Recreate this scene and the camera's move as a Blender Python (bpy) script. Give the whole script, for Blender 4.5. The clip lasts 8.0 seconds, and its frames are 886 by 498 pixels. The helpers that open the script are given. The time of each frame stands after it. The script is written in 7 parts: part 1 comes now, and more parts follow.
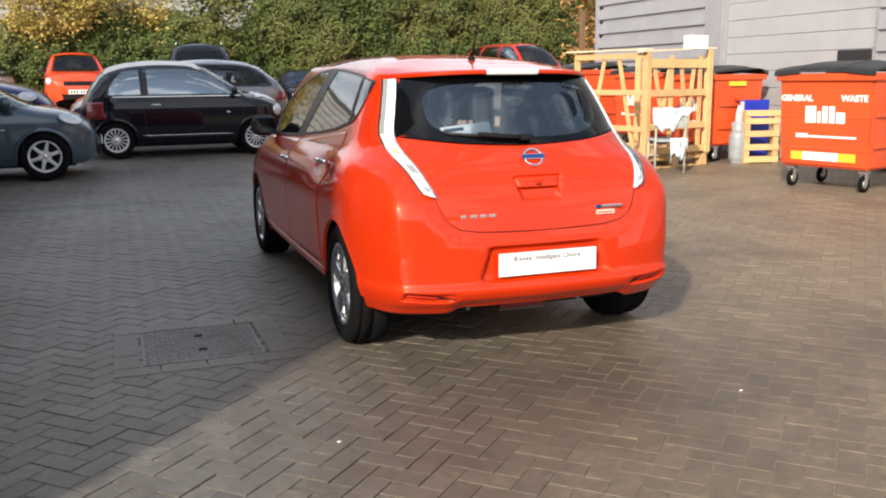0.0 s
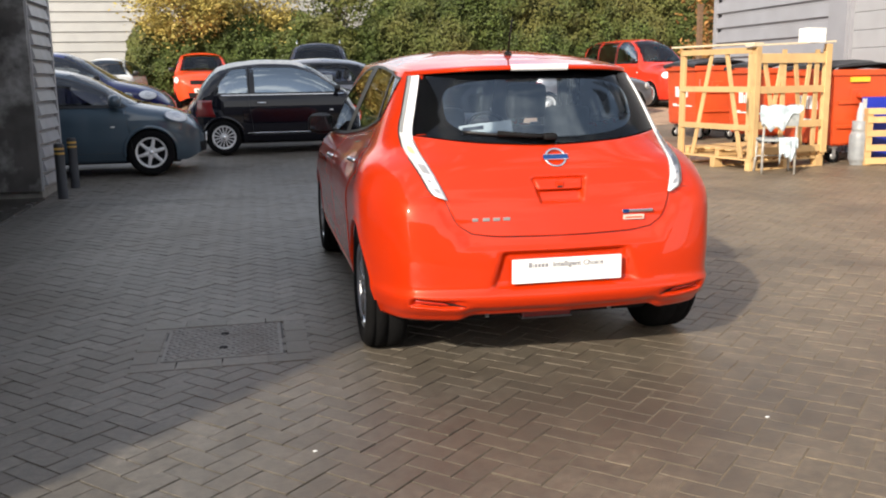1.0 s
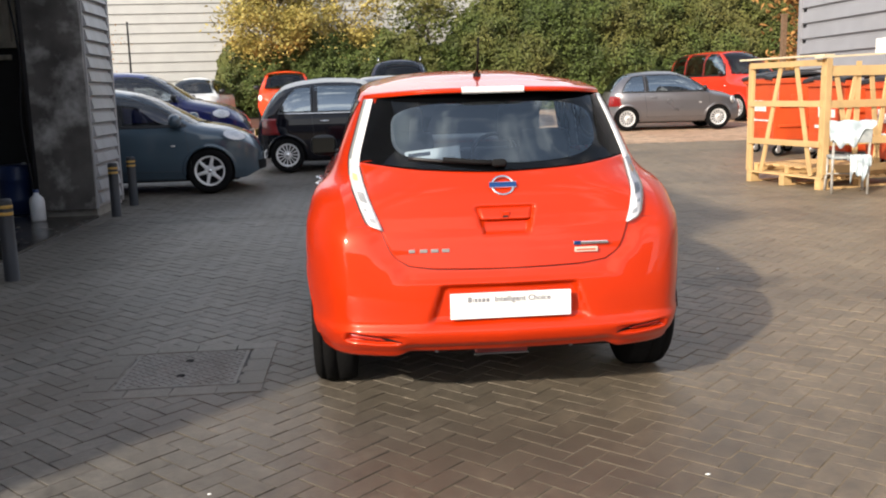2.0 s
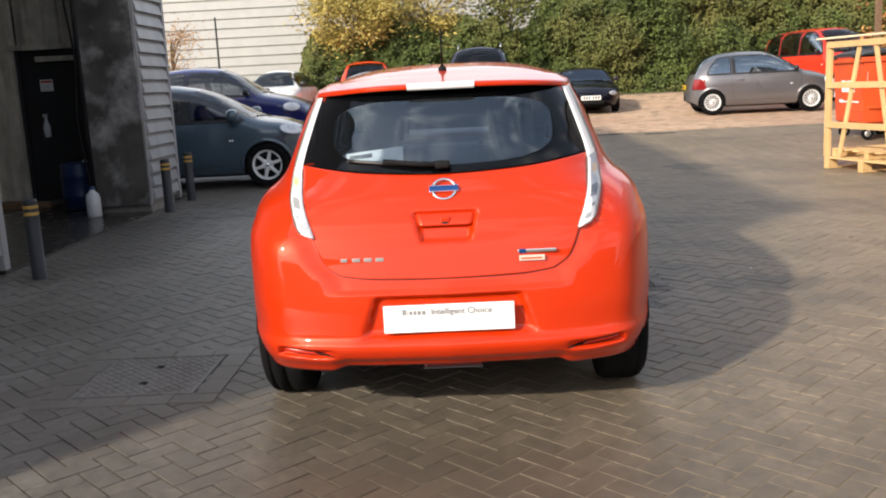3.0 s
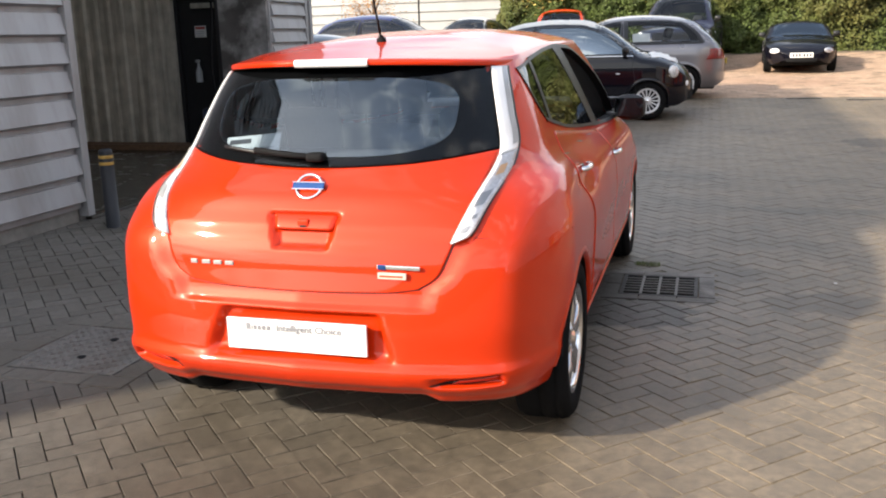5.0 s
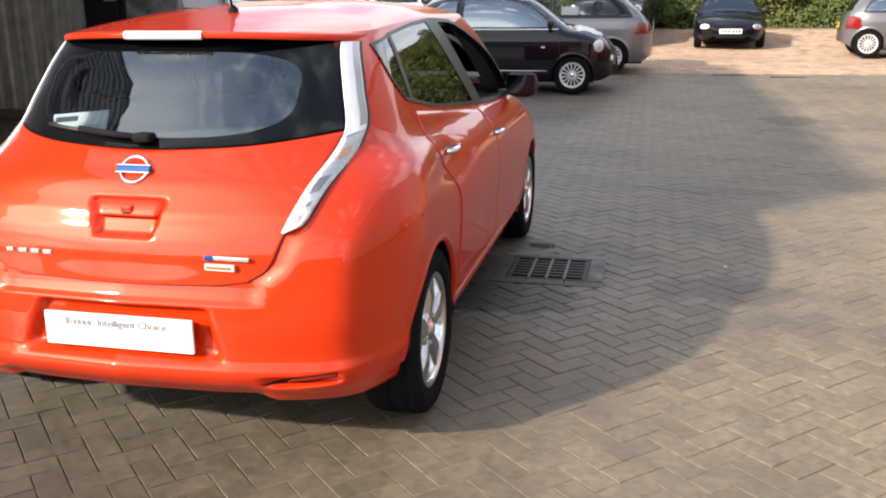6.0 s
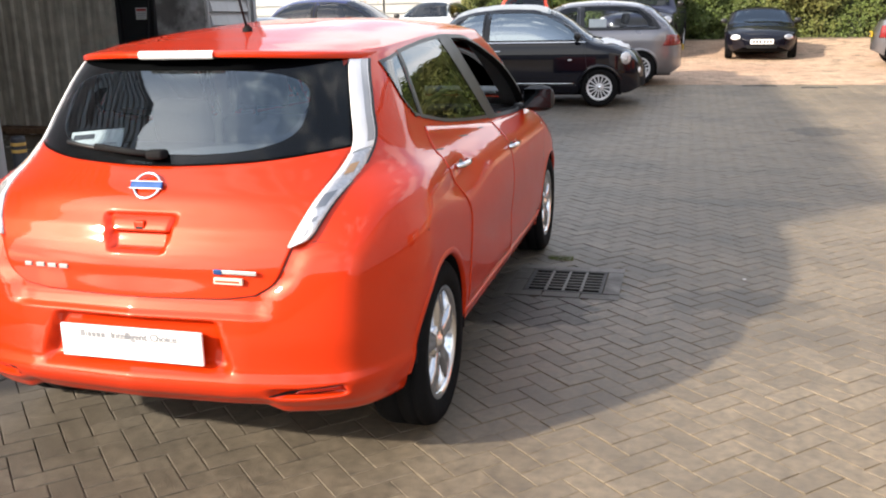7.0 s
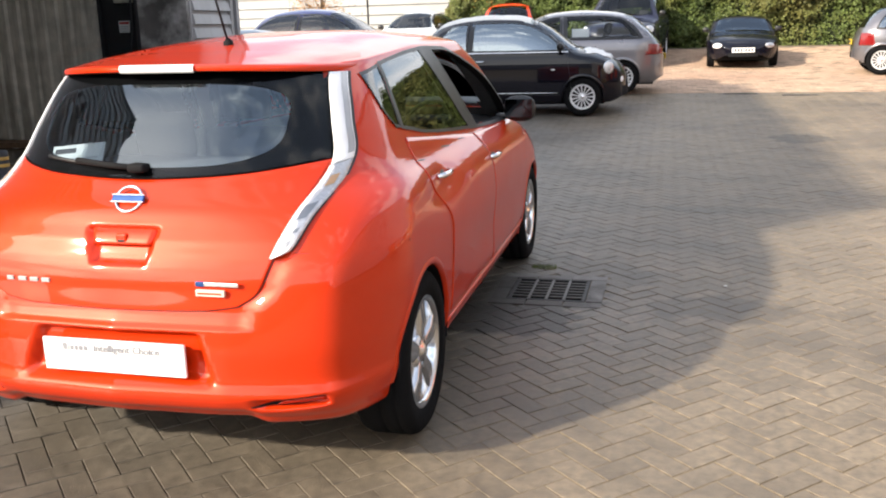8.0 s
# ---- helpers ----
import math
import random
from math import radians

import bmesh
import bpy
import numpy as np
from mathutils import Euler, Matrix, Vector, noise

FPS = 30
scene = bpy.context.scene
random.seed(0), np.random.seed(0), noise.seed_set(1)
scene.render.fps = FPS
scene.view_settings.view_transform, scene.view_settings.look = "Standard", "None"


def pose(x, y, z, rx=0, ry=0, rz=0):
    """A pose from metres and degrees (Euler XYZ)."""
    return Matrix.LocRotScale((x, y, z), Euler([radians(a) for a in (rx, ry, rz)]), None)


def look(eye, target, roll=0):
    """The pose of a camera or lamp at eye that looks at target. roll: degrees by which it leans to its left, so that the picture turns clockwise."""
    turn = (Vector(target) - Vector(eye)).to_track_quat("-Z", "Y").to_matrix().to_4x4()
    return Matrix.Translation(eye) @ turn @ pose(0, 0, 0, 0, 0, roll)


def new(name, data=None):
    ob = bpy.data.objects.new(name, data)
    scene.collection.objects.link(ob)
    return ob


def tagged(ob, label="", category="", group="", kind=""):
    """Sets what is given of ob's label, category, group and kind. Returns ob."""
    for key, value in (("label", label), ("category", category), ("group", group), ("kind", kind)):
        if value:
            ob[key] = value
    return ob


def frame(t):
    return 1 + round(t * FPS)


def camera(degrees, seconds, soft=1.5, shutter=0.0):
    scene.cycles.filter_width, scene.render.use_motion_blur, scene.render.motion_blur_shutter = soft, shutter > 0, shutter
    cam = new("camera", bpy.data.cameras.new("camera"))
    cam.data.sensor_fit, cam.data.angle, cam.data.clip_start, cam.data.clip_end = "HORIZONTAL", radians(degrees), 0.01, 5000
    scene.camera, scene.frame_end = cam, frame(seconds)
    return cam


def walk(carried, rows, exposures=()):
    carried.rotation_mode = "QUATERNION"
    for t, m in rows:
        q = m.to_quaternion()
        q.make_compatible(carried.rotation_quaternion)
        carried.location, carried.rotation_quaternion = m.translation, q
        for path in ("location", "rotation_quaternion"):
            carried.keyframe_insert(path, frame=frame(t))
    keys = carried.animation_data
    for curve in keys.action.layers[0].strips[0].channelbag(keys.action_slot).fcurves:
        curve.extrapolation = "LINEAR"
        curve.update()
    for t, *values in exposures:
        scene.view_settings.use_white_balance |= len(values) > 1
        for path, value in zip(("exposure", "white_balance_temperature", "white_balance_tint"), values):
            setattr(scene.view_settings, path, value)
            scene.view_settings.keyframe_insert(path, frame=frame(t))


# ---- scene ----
cam = camera(52.8, 8.0, soft=2.0)
PATH = [
    (0, (-1.93, -3.787, 1.378), (-1.255, -1.942, 1.001), -0.6),
    (0.5, (-1.622, -3.87, 1.393), (-1.121, -1.971, 1.015), -1.9),
    (1, (-1.353, -3.762, 1.364), (-0.956, -1.838, 0.986), -0.9),
    (1.5, (-1.041, -3.694, 1.4), (-0.717, -1.751, 1.051), -0.7),
    (1.7, (-0.849, -3.705, 1.386), (-0.586, -1.752, 1.05), -1.1),
    (2.8, (-0.072, -3.437, 1.423), (-0.093, -1.472, 1.05), -2.4),
    (3, (0.098, -3.425, 1.412), (0.036, -1.459, 1.048), -2.9),
    (3.5, (0.474, -3.316, 1.425), (0.292, -1.375, 0.979), -4.0),
    (4, (0.734, -3.04, 1.451), (0.517, -1.101, 1.011), -2.3),
    (4.2, (0.857, -2.969, 1.448), (0.594, -1.033, 1.022), -2.6),
    (5.3, (1.423, -2.512, 1.493), (0.829, -0.661, 1.02), -1.2),
    (5.5, (1.463, -2.436, 1.493), (0.899, -0.578, 1.016), -1.4),
    (6, (1.605, -2.369, 1.496), (1.175, -0.489, 0.969), -0.4),
    (6.5, (1.673, -2.373, 1.506), (1.183, -0.506, 0.984), -1.1),
    (7, (1.704, -2.382, 1.508), (1.2, -0.512, 1.009), -1.1),
    (7.5, (1.727, -2.405, 1.52), (1.191, -0.539, 1.04), -1.7),
    (8, (1.732, -2.403, 1.514), (1.255, -0.521, 1.036), -1.5),
]
walk(cam, [(t, look(eye, target, roll)) for t, eye, target, roll in PATH],
     exposures=[(0, 0.62), (1.7, 0.58), (3.5, 0.67), (4.2, 0.88), (5.5, 0.99), (6.5, 1.06), (7.0, 1.14), (8.0, 1.15)])

# ---- light ----
SUN_DIR = Vector((1.27, 1.40, -1.0)).normalized()   # the way the sunlight travels
world = bpy.data.worlds.new("world")
scene.world = world
world.use_nodes = True
wn = world.node_tree.nodes
sky = wn.new("ShaderNodeTexSky")
sky.sky_type = "NISHITA"
sky.sun_disc = False
sky.sun_elevation = math.asin(-SUN_DIR.z)
sky.sun_rotation = math.atan2(-SUN_DIR.x, -SUN_DIR.y)
sky.dust_density = 2.0
# broken white cloud over the blue
wc = wn.new("ShaderNodeTexCoord")
wmap = wn.new("ShaderNodeMapping")
wmap.inputs["Scale"].default_value = (1, 1, 1.8)
cloud = wn.new("ShaderNodeTexNoise")
cloud.inputs["Scale"].default_value = 3.6
cloud.inputs["Detail"].default_value = 8
cloud.inputs["Roughness"].default_value = 0.55
cover = wn.new("ShaderNodeMapRange")
cover.inputs[1].default_value, cover.inputs[2].default_value = 0.5, 0.62
cover.inputs[3].default_value, cover.inputs[4].default_value = 0.16, 0.9
wmix = wn.new("ShaderNodeMixRGB")
wmix.inputs[2].default_value = (7.6, 7.6, 7.7, 1)
wl = world.node_tree.links
wl.new(wc.outputs["Generated"], wmap.inputs[0])
wl.new(wmap.outputs[0], cloud.inputs["Vector"])
wsep = wn.new("ShaderNodeSeparateXYZ")
wlow = wn.new("ShaderNodeMapRange")
wlow.inputs[1].default_value, wlow.inputs[2].default_value = 0.0, 0.75
wlow.inputs[3].default_value, wlow.inputs[4].default_value = 0.12, -0.02
wsum = wn.new("ShaderNodeMath")
wl.new(wc.outputs["Generated"], wsep.inputs[0])
wl.new(wsep.outputs["Z"], wlow.inputs[0])
wl.new(cloud.outputs[0], wsum.inputs[0])
wl.new(wlow.outputs[0], wsum.inputs[1])
wl.new(wsum.outputs[0], cover.inputs[0])
wl.new(cover.outputs[0], wmix.inputs[0])
wl.new(sky.outputs[0], wmix.inputs[1])
wl.new(wmix.outputs[0], wn["Background"].inputs[0])
wn["Background"].inputs[1].default_value = 0.152
sun_data = bpy.data.lights.new("sun", "SUN")
sun_data.energy = 4.0
sun_data.angle = radians(1.6)
sun_data.color = (1.0, 0.9, 0.75)
sun = new("sun", sun_data)
sun.matrix_world = Matrix.Translation((0, 0, 30)) @ SUN_DIR.to_track_quat("-Z", "Y").to_matrix().to_4x4()


# ---- materials ----
def nodes_of(name):
    m = bpy.data.materials.new(name)
    m.use_nodes = True
    return m, m.node_tree.nodes, m.node_tree.links, m.node_tree.nodes["Principled BSDF"]


def mat(name, color, rough=0.5, metal=0.0, vary=0.12, scale=8.0, bump=0.0, bump_scale=60.0, coat=0.0,
        island=0.0, object_random=0.0, stain=None, stain_scale=1.5, stain_amount=0.5, streak=False, spec=0.5, wet=(), silt=None, coat_ior=1.5):
    """A procedural surface: base colour with grain, a larger stain, fine relief and varied roughness."""
    m, n, l, p = nodes_of(name)
    p.inputs["Metallic"].default_value = metal
    p.inputs["Coat Weight"].default_value = coat
    p.inputs["Coat Roughness"].default_value = 0.03
    p.inputs["Coat IOR"].default_value = coat_ior
    p.inputs["Specular IOR Level"].default_value = spec
    tc = n.new("ShaderNodeTexCoord")
    geo = n.new("ShaderNodeNewGeometry")
    grain = n.new("ShaderNodeTexNoise")
    grain.inputs["Scale"].default_value = scale
    grain.inputs["Detail"].default_value = 6
    l.new(geo.outputs["Position"], grain.inputs["Vector"])
    ramp = n.new("ShaderNodeMapRange")
    ramp.inputs[1].default_value, ramp.inputs[2].default_value = 0.3, 0.7
    ramp.inputs[3].default_value, ramp.inputs[4].default_value = 1 - vary, 1 + vary
    l.new(grain.outputs[0], ramp.inputs[0])
    value = ramp.outputs[0]
    for amount, node, out in ((island, geo, "Random Per Island"), (object_random, n.new("ShaderNodeObjectInfo"), "Random")):
        if amount:
            r = n.new("ShaderNodeMapRange")
            r.inputs[3].default_value, r.inputs[4].default_value = 1 - amount, 1 + amount
            l.new(node.outputs[out], r.inputs[0])
            mul = n.new("ShaderNodeMath")
            mul.operation = "MULTIPLY"
            l.new(value, mul.inputs[0])
            l.new(r.outputs[0], mul.inputs[1])
            value = mul.outputs[0]
    col = n.new("ShaderNodeVectorMath")
    col.operation = "SCALE"
    col.inputs[0].default_value = color
    l.new(value, col.inputs["Scale"])
    out = col.outputs[0]
    if silt:
        sep = n.new("ShaderNodeSeparateXYZ")
        l.new(geo.outputs["Position"], sep.inputs[0])
        wob = n.new("ShaderNodeTexNoise")
        wob.inputs["Scale"].default_value = 0.7
        wob.inputs["Detail"].default_value = 5
        l.new(geo.outputs["Position"], wob.inputs["Vector"])
        across = n.new("ShaderNodeMath")
        across.operation = "MULTIPLY_ADD"
        across.inputs[1].default_value = -0.62
        near = n.new("ShaderNodeMath")
        near.operation = "MINIMUM"
        near.inputs[1].default_value = 1.8
        l.new(sep.outputs["Y"], near.inputs[0])
        l.new(near.outputs[0], across.inputs[0])
        l.new(sep.outputs["X"], across.inputs[2])
        wadd = n.new("ShaderNodeMath")
        wadd.operation = "MULTIPLY_ADD"
        wadd.inputs[1].default_value = 3.0
        l.new(wob.outputs[0], wadd.inputs[0])
        l.new(across.outputs[0], wadd.inputs[2])
        mr = n.new("ShaderNodeMapRange")
        mr.inputs[1].default_value, mr.inputs[2].default_value = 0.1, 2.1
        l.new(wadd.outputs[0], mr.inputs[0])
        mix = n.new("ShaderNodeMixRGB")
        tone = n.new("ShaderNodeVectorMath")
        tone.operation = "SCALE"
        tone.inputs[0].default_value = silt
        l.new(value, tone.inputs["Scale"])
        l.new(mr.outputs[0], mix.inputs[0])
        l.new(out, mix.inputs[1])
        l.new(tone.outputs[0], mix.inputs[2])
        out = mix.outputs[0]
    if stain:
        s = n.new("ShaderNodeTexNoise")
        s.inputs["Scale"].default_value = stain_scale
        s.inputs["Detail"].default_value = 5
        s.inputs["Roughness"].default_value = 0.6
        if streak:
            mp = n.new("ShaderNodeMapping")
            mp.inputs["Scale"].default_value = (6, 6, 0.7)
            l.new(geo.outputs["Position"], mp.inputs[0])
            l.new(mp.outputs[0], s.inputs["Vector"])
        else:
            l.new(geo.outputs["Position"], s.inputs["Vector"])
        sr = n.new("ShaderNodeMapRange")
        sr.inputs[1].default_value, sr.inputs[2].default_value = 0.45, 0.68
        sr.inputs[3].default_value, sr.inputs[4].default_value = 0, stain_amount
        l.new(s.outputs[0], sr.inputs[0])
        mix = n.new("ShaderNodeMixRGB")
        mix.inputs[2].default_value = (*stain, 1)
        l.new(sr.outputs[0], mix.inputs[0])
        l.new(out, mix.inputs[1])
        out = mix.outputs[0]
    # dark ellipses on the ground: damp marks, and shade painted into the colour
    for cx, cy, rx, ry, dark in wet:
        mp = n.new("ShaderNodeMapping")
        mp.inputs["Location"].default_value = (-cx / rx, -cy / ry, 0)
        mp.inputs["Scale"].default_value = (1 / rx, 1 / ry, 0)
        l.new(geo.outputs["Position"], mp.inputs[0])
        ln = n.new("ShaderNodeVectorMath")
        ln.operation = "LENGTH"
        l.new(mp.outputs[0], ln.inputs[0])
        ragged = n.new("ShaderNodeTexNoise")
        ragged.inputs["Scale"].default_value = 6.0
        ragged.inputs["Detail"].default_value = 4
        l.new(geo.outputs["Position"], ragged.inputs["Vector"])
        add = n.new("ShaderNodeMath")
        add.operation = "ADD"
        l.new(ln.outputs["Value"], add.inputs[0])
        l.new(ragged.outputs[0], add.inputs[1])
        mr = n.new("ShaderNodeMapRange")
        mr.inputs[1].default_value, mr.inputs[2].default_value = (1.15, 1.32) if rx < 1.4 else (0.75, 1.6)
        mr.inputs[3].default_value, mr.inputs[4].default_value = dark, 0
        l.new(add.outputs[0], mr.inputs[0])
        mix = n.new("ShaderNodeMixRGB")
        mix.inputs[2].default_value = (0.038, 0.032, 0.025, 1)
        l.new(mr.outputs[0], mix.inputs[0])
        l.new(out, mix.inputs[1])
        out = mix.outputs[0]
    l.new(out, p.inputs["Base Color"])
    rr = n.new("ShaderNodeMapRange")
    rr.inputs[3].default_value, rr.inputs[4].default_value = max(rough - 0.1 * (vary > 0), 0.02), min(rough + 0.1 * (vary > 0), 1)
    l.new(grain.outputs[0], rr.inputs[0])
    l.new(rr.outputs[0], p.inputs["Roughness"])
    if bump:
        b = n.new("ShaderNodeBump")
        b.inputs["Strength"].default_value = bump
        b.inputs["Distance"].default_value = 0.01
        bn = n.new("ShaderNodeTexNoise")
        bn.inputs["Scale"].default_value = bump_scale
        bn.inputs["Detail"].default_value = 4
        l.new(geo.outputs["Position"], bn.inputs["Vector"])
        l.new(bn.outputs[0], b.inputs["Height"])
        l.new(b.outputs[0], p.inputs["Normal"])
    return m


def glass_mat(name, tint, rough=0.015, ior=1.5, gloss=(1, 1, 1)):
    """Thin car glass: tinted see-through with a Fresnel gloss."""
    m, n, l, p = nodes_of(name)
    n.remove(p)
    t = n.new("ShaderNodeBsdfTransparent")
    t.inputs[0].default_value = (*tint, 1)
    g = n.new("ShaderNodeBsdfGlossy")
    g.inputs["Roughness"].default_value = rough
    g.inputs[0].default_value = (*gloss, 1)
    f = n.new("ShaderNodeFresnel")
    f.inputs[0].default_value = ior
    mix = n.new("ShaderNodeMixShader")
    l.new(f.outputs[0], mix.inputs[0])
    l.new(t.outputs[0], mix.inputs[1])
    l.new(g.outputs[0], mix.inputs[2])
    l.new(mix.outputs[0], n["Material Output"].inputs[0])
    return m


def paint(name, color, rough=0.35, metal=0.0):
    return mat(name, color, rough, metal, vary=0.03, scale=2.0, coat=1.0, spec=0.15)


M_RED = mat("orange_red_paint", (0.53, 0.0285, 0.0024), 0.4, 0.12, vary=0.03, scale=2.0, coat=0.78, spec=0.06, coat_ior=1.48)
M_BLACKPAINT = mat("black_paint", (0.004, 0.004, 0.008), 0.35, vary=0.03, scale=2.0, coat=0.7, spec=0.04)
M_TEAL = paint("slate_paint", (0.055, 0.086, 0.116), 0.35, metal=0.3)
M_GREYPAINT = paint("grey_paint", (0.19, 0.184, 0.197), 0.3, metal=0.65)
M_BLUEPAINT = paint("blue_paint", (0.01, 0.014, 0.1), 0.35)
M_REDPAINT = paint("red_paint", (0.62, 0.035, 0.015), 0.35)
M_SCARLET = paint("scarlet_paint", (0.72, 0.06, 0.015), 0.35)
M_WHITEPAINT = paint("white_paint", (0.78, 0.78, 0.77), 0.35)
M_NAVY = paint("dark_navy_paint", (0.012, 0.013, 0.03), 0.35)
M_GLASS = glass_mat("tinted_glass", (0.3, 0.34, 0.34))
M_SIDEGLASS = glass_mat("car_glass", (0.74, 0.78, 0.8), 0.015, 3.7, (0.84, 0.95, 1.0))
M_PRIVACY = glass_mat("rear_glass", (0.8, 0.84, 0.86), 0.006, 1.38)
M_FILM = glass_mat("tint_film", (0.82, 0.87, 0.92), 0.008, 2.1, (0.8, 0.92, 1.0))
M_DARKSCREEN = glass_mat("dark_screen_glass", (0.12, 0.14, 0.15), 0.02, 2.2, (0.75, 0.88, 1.0))
M_CLEAR = glass_mat("clear_lens", (0.95, 0.95, 0.95), 0.03, 1.35)
M_SCREEN = glass_mat("windscreen_glass", (0.78, 0.83, 0.83), 0.015, 1.5)
M_SHADEGLASS = glass_mat("shaded_car_glass", (0.4, 0.44, 0.47), 0.012, 1.75)
M_SIDETINT = glass_mat("dark_side_glass", (0.3, 0.33, 0.33), 0.012, 1.85)
M_TYRE = mat("tyre_rubber", (0.008, 0.008, 0.0085), 0.9, bump=0.3, bump_scale=40, spec=0.06)
M_BLACKTRIM = mat("black_trim", (0.012, 0.012, 0.013), 0.4)
M_MATTBLACK = mat("matt_black_plastic", (0.009, 0.009, 0.01), 0.8, spec=0.15)
M_FRIT = mat("printed_glass_edge", (0.002, 0.002, 0.0025), 0.5, vary=0.0, spec=0.04)
M_ALLOY = mat("alloy", (0.68, 0.69, 0.71), 0.16, 1.0, vary=0.05)
M_TRIMWHEEL = mat("wheel_trim_silver", (0.66, 0.66, 0.67), 0.4, 0.1)
M_CHROME = mat("chrome", (0.75, 0.76, 0.78), 0.08, 1.0, vary=0.0)
M_SILVERLAMP = mat("lamp_reflector", (0.8, 0.8, 0.82), 0.2, 0.3, vary=0.12, scale=60, bump=0.5, bump_scale=70)
M_DARKMIRROR = mat("mirror_glass", (0.045, 0.05, 0.055), 0.04, 1.0, vary=0.0)
M_WHITELAMP = mat("white_lamp", (0.82, 0.82, 0.83), 0.12, 0.0, vary=0.03, coat=1)
M_LAMPCELL = mat("lamp_cell_grey", (0.4, 0.41, 0.43), 0.2, 0.3)
M_AMBER = mat("amber_lens", (0.78, 0.5, 0.28), 0.2, vary=0.05)
M_REDLENS = mat("red_lens", (0.19, 0.008, 0.008), 0.15, coat=0.7)
M_REFLEX = mat("reflex_red", (0.45, 0.022, 0.006), 0.2, coat=0.7)
M_SEAT = mat("seat_fabric", (0.03, 0.03, 0.033), 0.9, bump=0.2)
M_SEATGREY = mat("seat_fabric_grey", (0.13, 0.135, 0.145), 0.9, bump=0.2)
M_LINING = mat("cabin_lining", (0.42, 0.42, 0.41), 0.9, vary=0.05)
M_PLATE = mat("plate_white", (0.82, 0.82, 0.8), 0.25, vary=0.02)
M_PLATEYELLOW = mat("plate_yellow", (0.75, 0.5, 0.02), 0.3, vary=0.02)
M_PRINT = mat("dark_print", (0.03, 0.03, 0.04), 0.5)
M_SMALLPRINT = mat("small_print", (0.22, 0.22, 0.24), 0.5)
M_GREYPRINT = mat("pale_print", (0.5, 0.5, 0.52), 0.5)
M_BLUEBADGE = mat("blue_badge", (0.015, 0.06, 0.2), 0.2, 0.4)
M_LETTER = mat("satin_letter", (0.42, 0.41, 0.41), 0.3, 0.5, vary=0.05)
M_STICKER = mat("sticker_beige", (0.62, 0.5, 0.42), 0.6, vary=0.05)
M_PAPER = mat("white_paper", (0.8, 0.8, 0.78), 0.7, vary=0.03)


# ---- building blocks ----
def mesh_data(name, verts, faces, materials, smooth=False, indices=None):
    me = bpy.data.meshes.new(name)
    me.from_pydata([tuple(map(float, v)) for v in verts], [], [tuple(f) for f in faces])
    for m in materials if isinstance(materials, (list, tuple)) else [materials]:
        me.materials.append(m)
    me.polygons.foreach_set("use_smooth", [smooth] * len(me.polygons))
    if indices is not None:
        me.polygons.foreach_set("material_index", indices)
    me.validate()
    me.update()
    return me


def piece(name, verts, faces, material, parent=None, label="", smooth=False, at=None):
    """One mesh object, a part of its parent."""
    ob = new(name, mesh_data(name, verts, faces, material, smooth))
    if parent:
        ob.parent = parent
    if at is not None:
        ob.matrix_basis = at
    return tagged(ob, label)


def part(name, bm, material, parent=None, label="", smooth=False, at=None):
    me = bpy.data.meshes.new(name)
    bmesh.ops.recalc_face_normals(bm, faces=bm.faces)
    bm.to_mesh(me)
    bm.free()
    me.materials.append(material)
    me.polygons.foreach_set("use_smooth", [smooth] * len(me.polygons))
    ob = new(name, me)
    if parent:
        ob.parent = parent
    if at is not None:
        ob.matrix_basis = at
    return tagged(ob, label)


def thing(name, label, category, m=None, group="", kind=""):
    ob = tagged(new(name), label, category, group, kind)
    if m is not None:
        ob.matrix_basis = m
    return ob


def add_box(bm, lo, hi, bevel=0.0, m=None, segs=2):
    c = [(a + b) / 2 for a, b in zip(lo, hi)]
    s = [abs(b - a) for a, b in zip(lo, hi)]
    r = bmesh.ops.create_cube(bm, size=1, matrix=(m or Matrix()) @ Matrix.LocRotScale(c, None, s))
    if bevel:
        es = list({e for v in r["verts"] for e in v.link_edges})
        bmesh.ops.bevel(bm, geom=es, offset=min(bevel, min(s) * 0.45), segments=segs, profile=0.6, affect="EDGES")
    return bm


def box(lo, hi, bevel=0.0, m=None):
    return add_box(bmesh.new(), lo, hi, bevel, m)


def add_cyl(bm, p, q, r1, r2=None, seg=16):
    p, q = Vector(p), Vector(q)
    d = q - p
    m = Matrix.Translation((p + q) / 2) @ d.to_track_quat("Z", "Y").to_matrix().to_4x4()
    bmesh.ops.create_cone(bm, cap_ends=True, segments=seg, radius1=r1, radius2=r1 if r2 is None else r2, depth=d.length, matrix=m)
    return bm


def cyl(p, q, r1, r2=None, seg=16):
    return add_cyl(bmesh.new(), p, q, r1, r2, seg)


def beam(bm, p, q, w, t, up=(0, 0, 1), bevel=0.002):
    """A straight bar of section w x t between two points; t is measured along up."""
    p, q = Vector(p), Vector(q)
    d = (q - p).normalized()
    side = d.cross(Vector(up)).normalized()
    top = side.cross(d)
    m = Matrix((side, d, top)).transposed().to_4x4()
    m.translation = (p + q) / 2
    return add_box(bm, (-w / 2, -(q - p).length / 2, -t / 2), (w / 2, (q - p).length / 2, t / 2), bevel, m, 1)


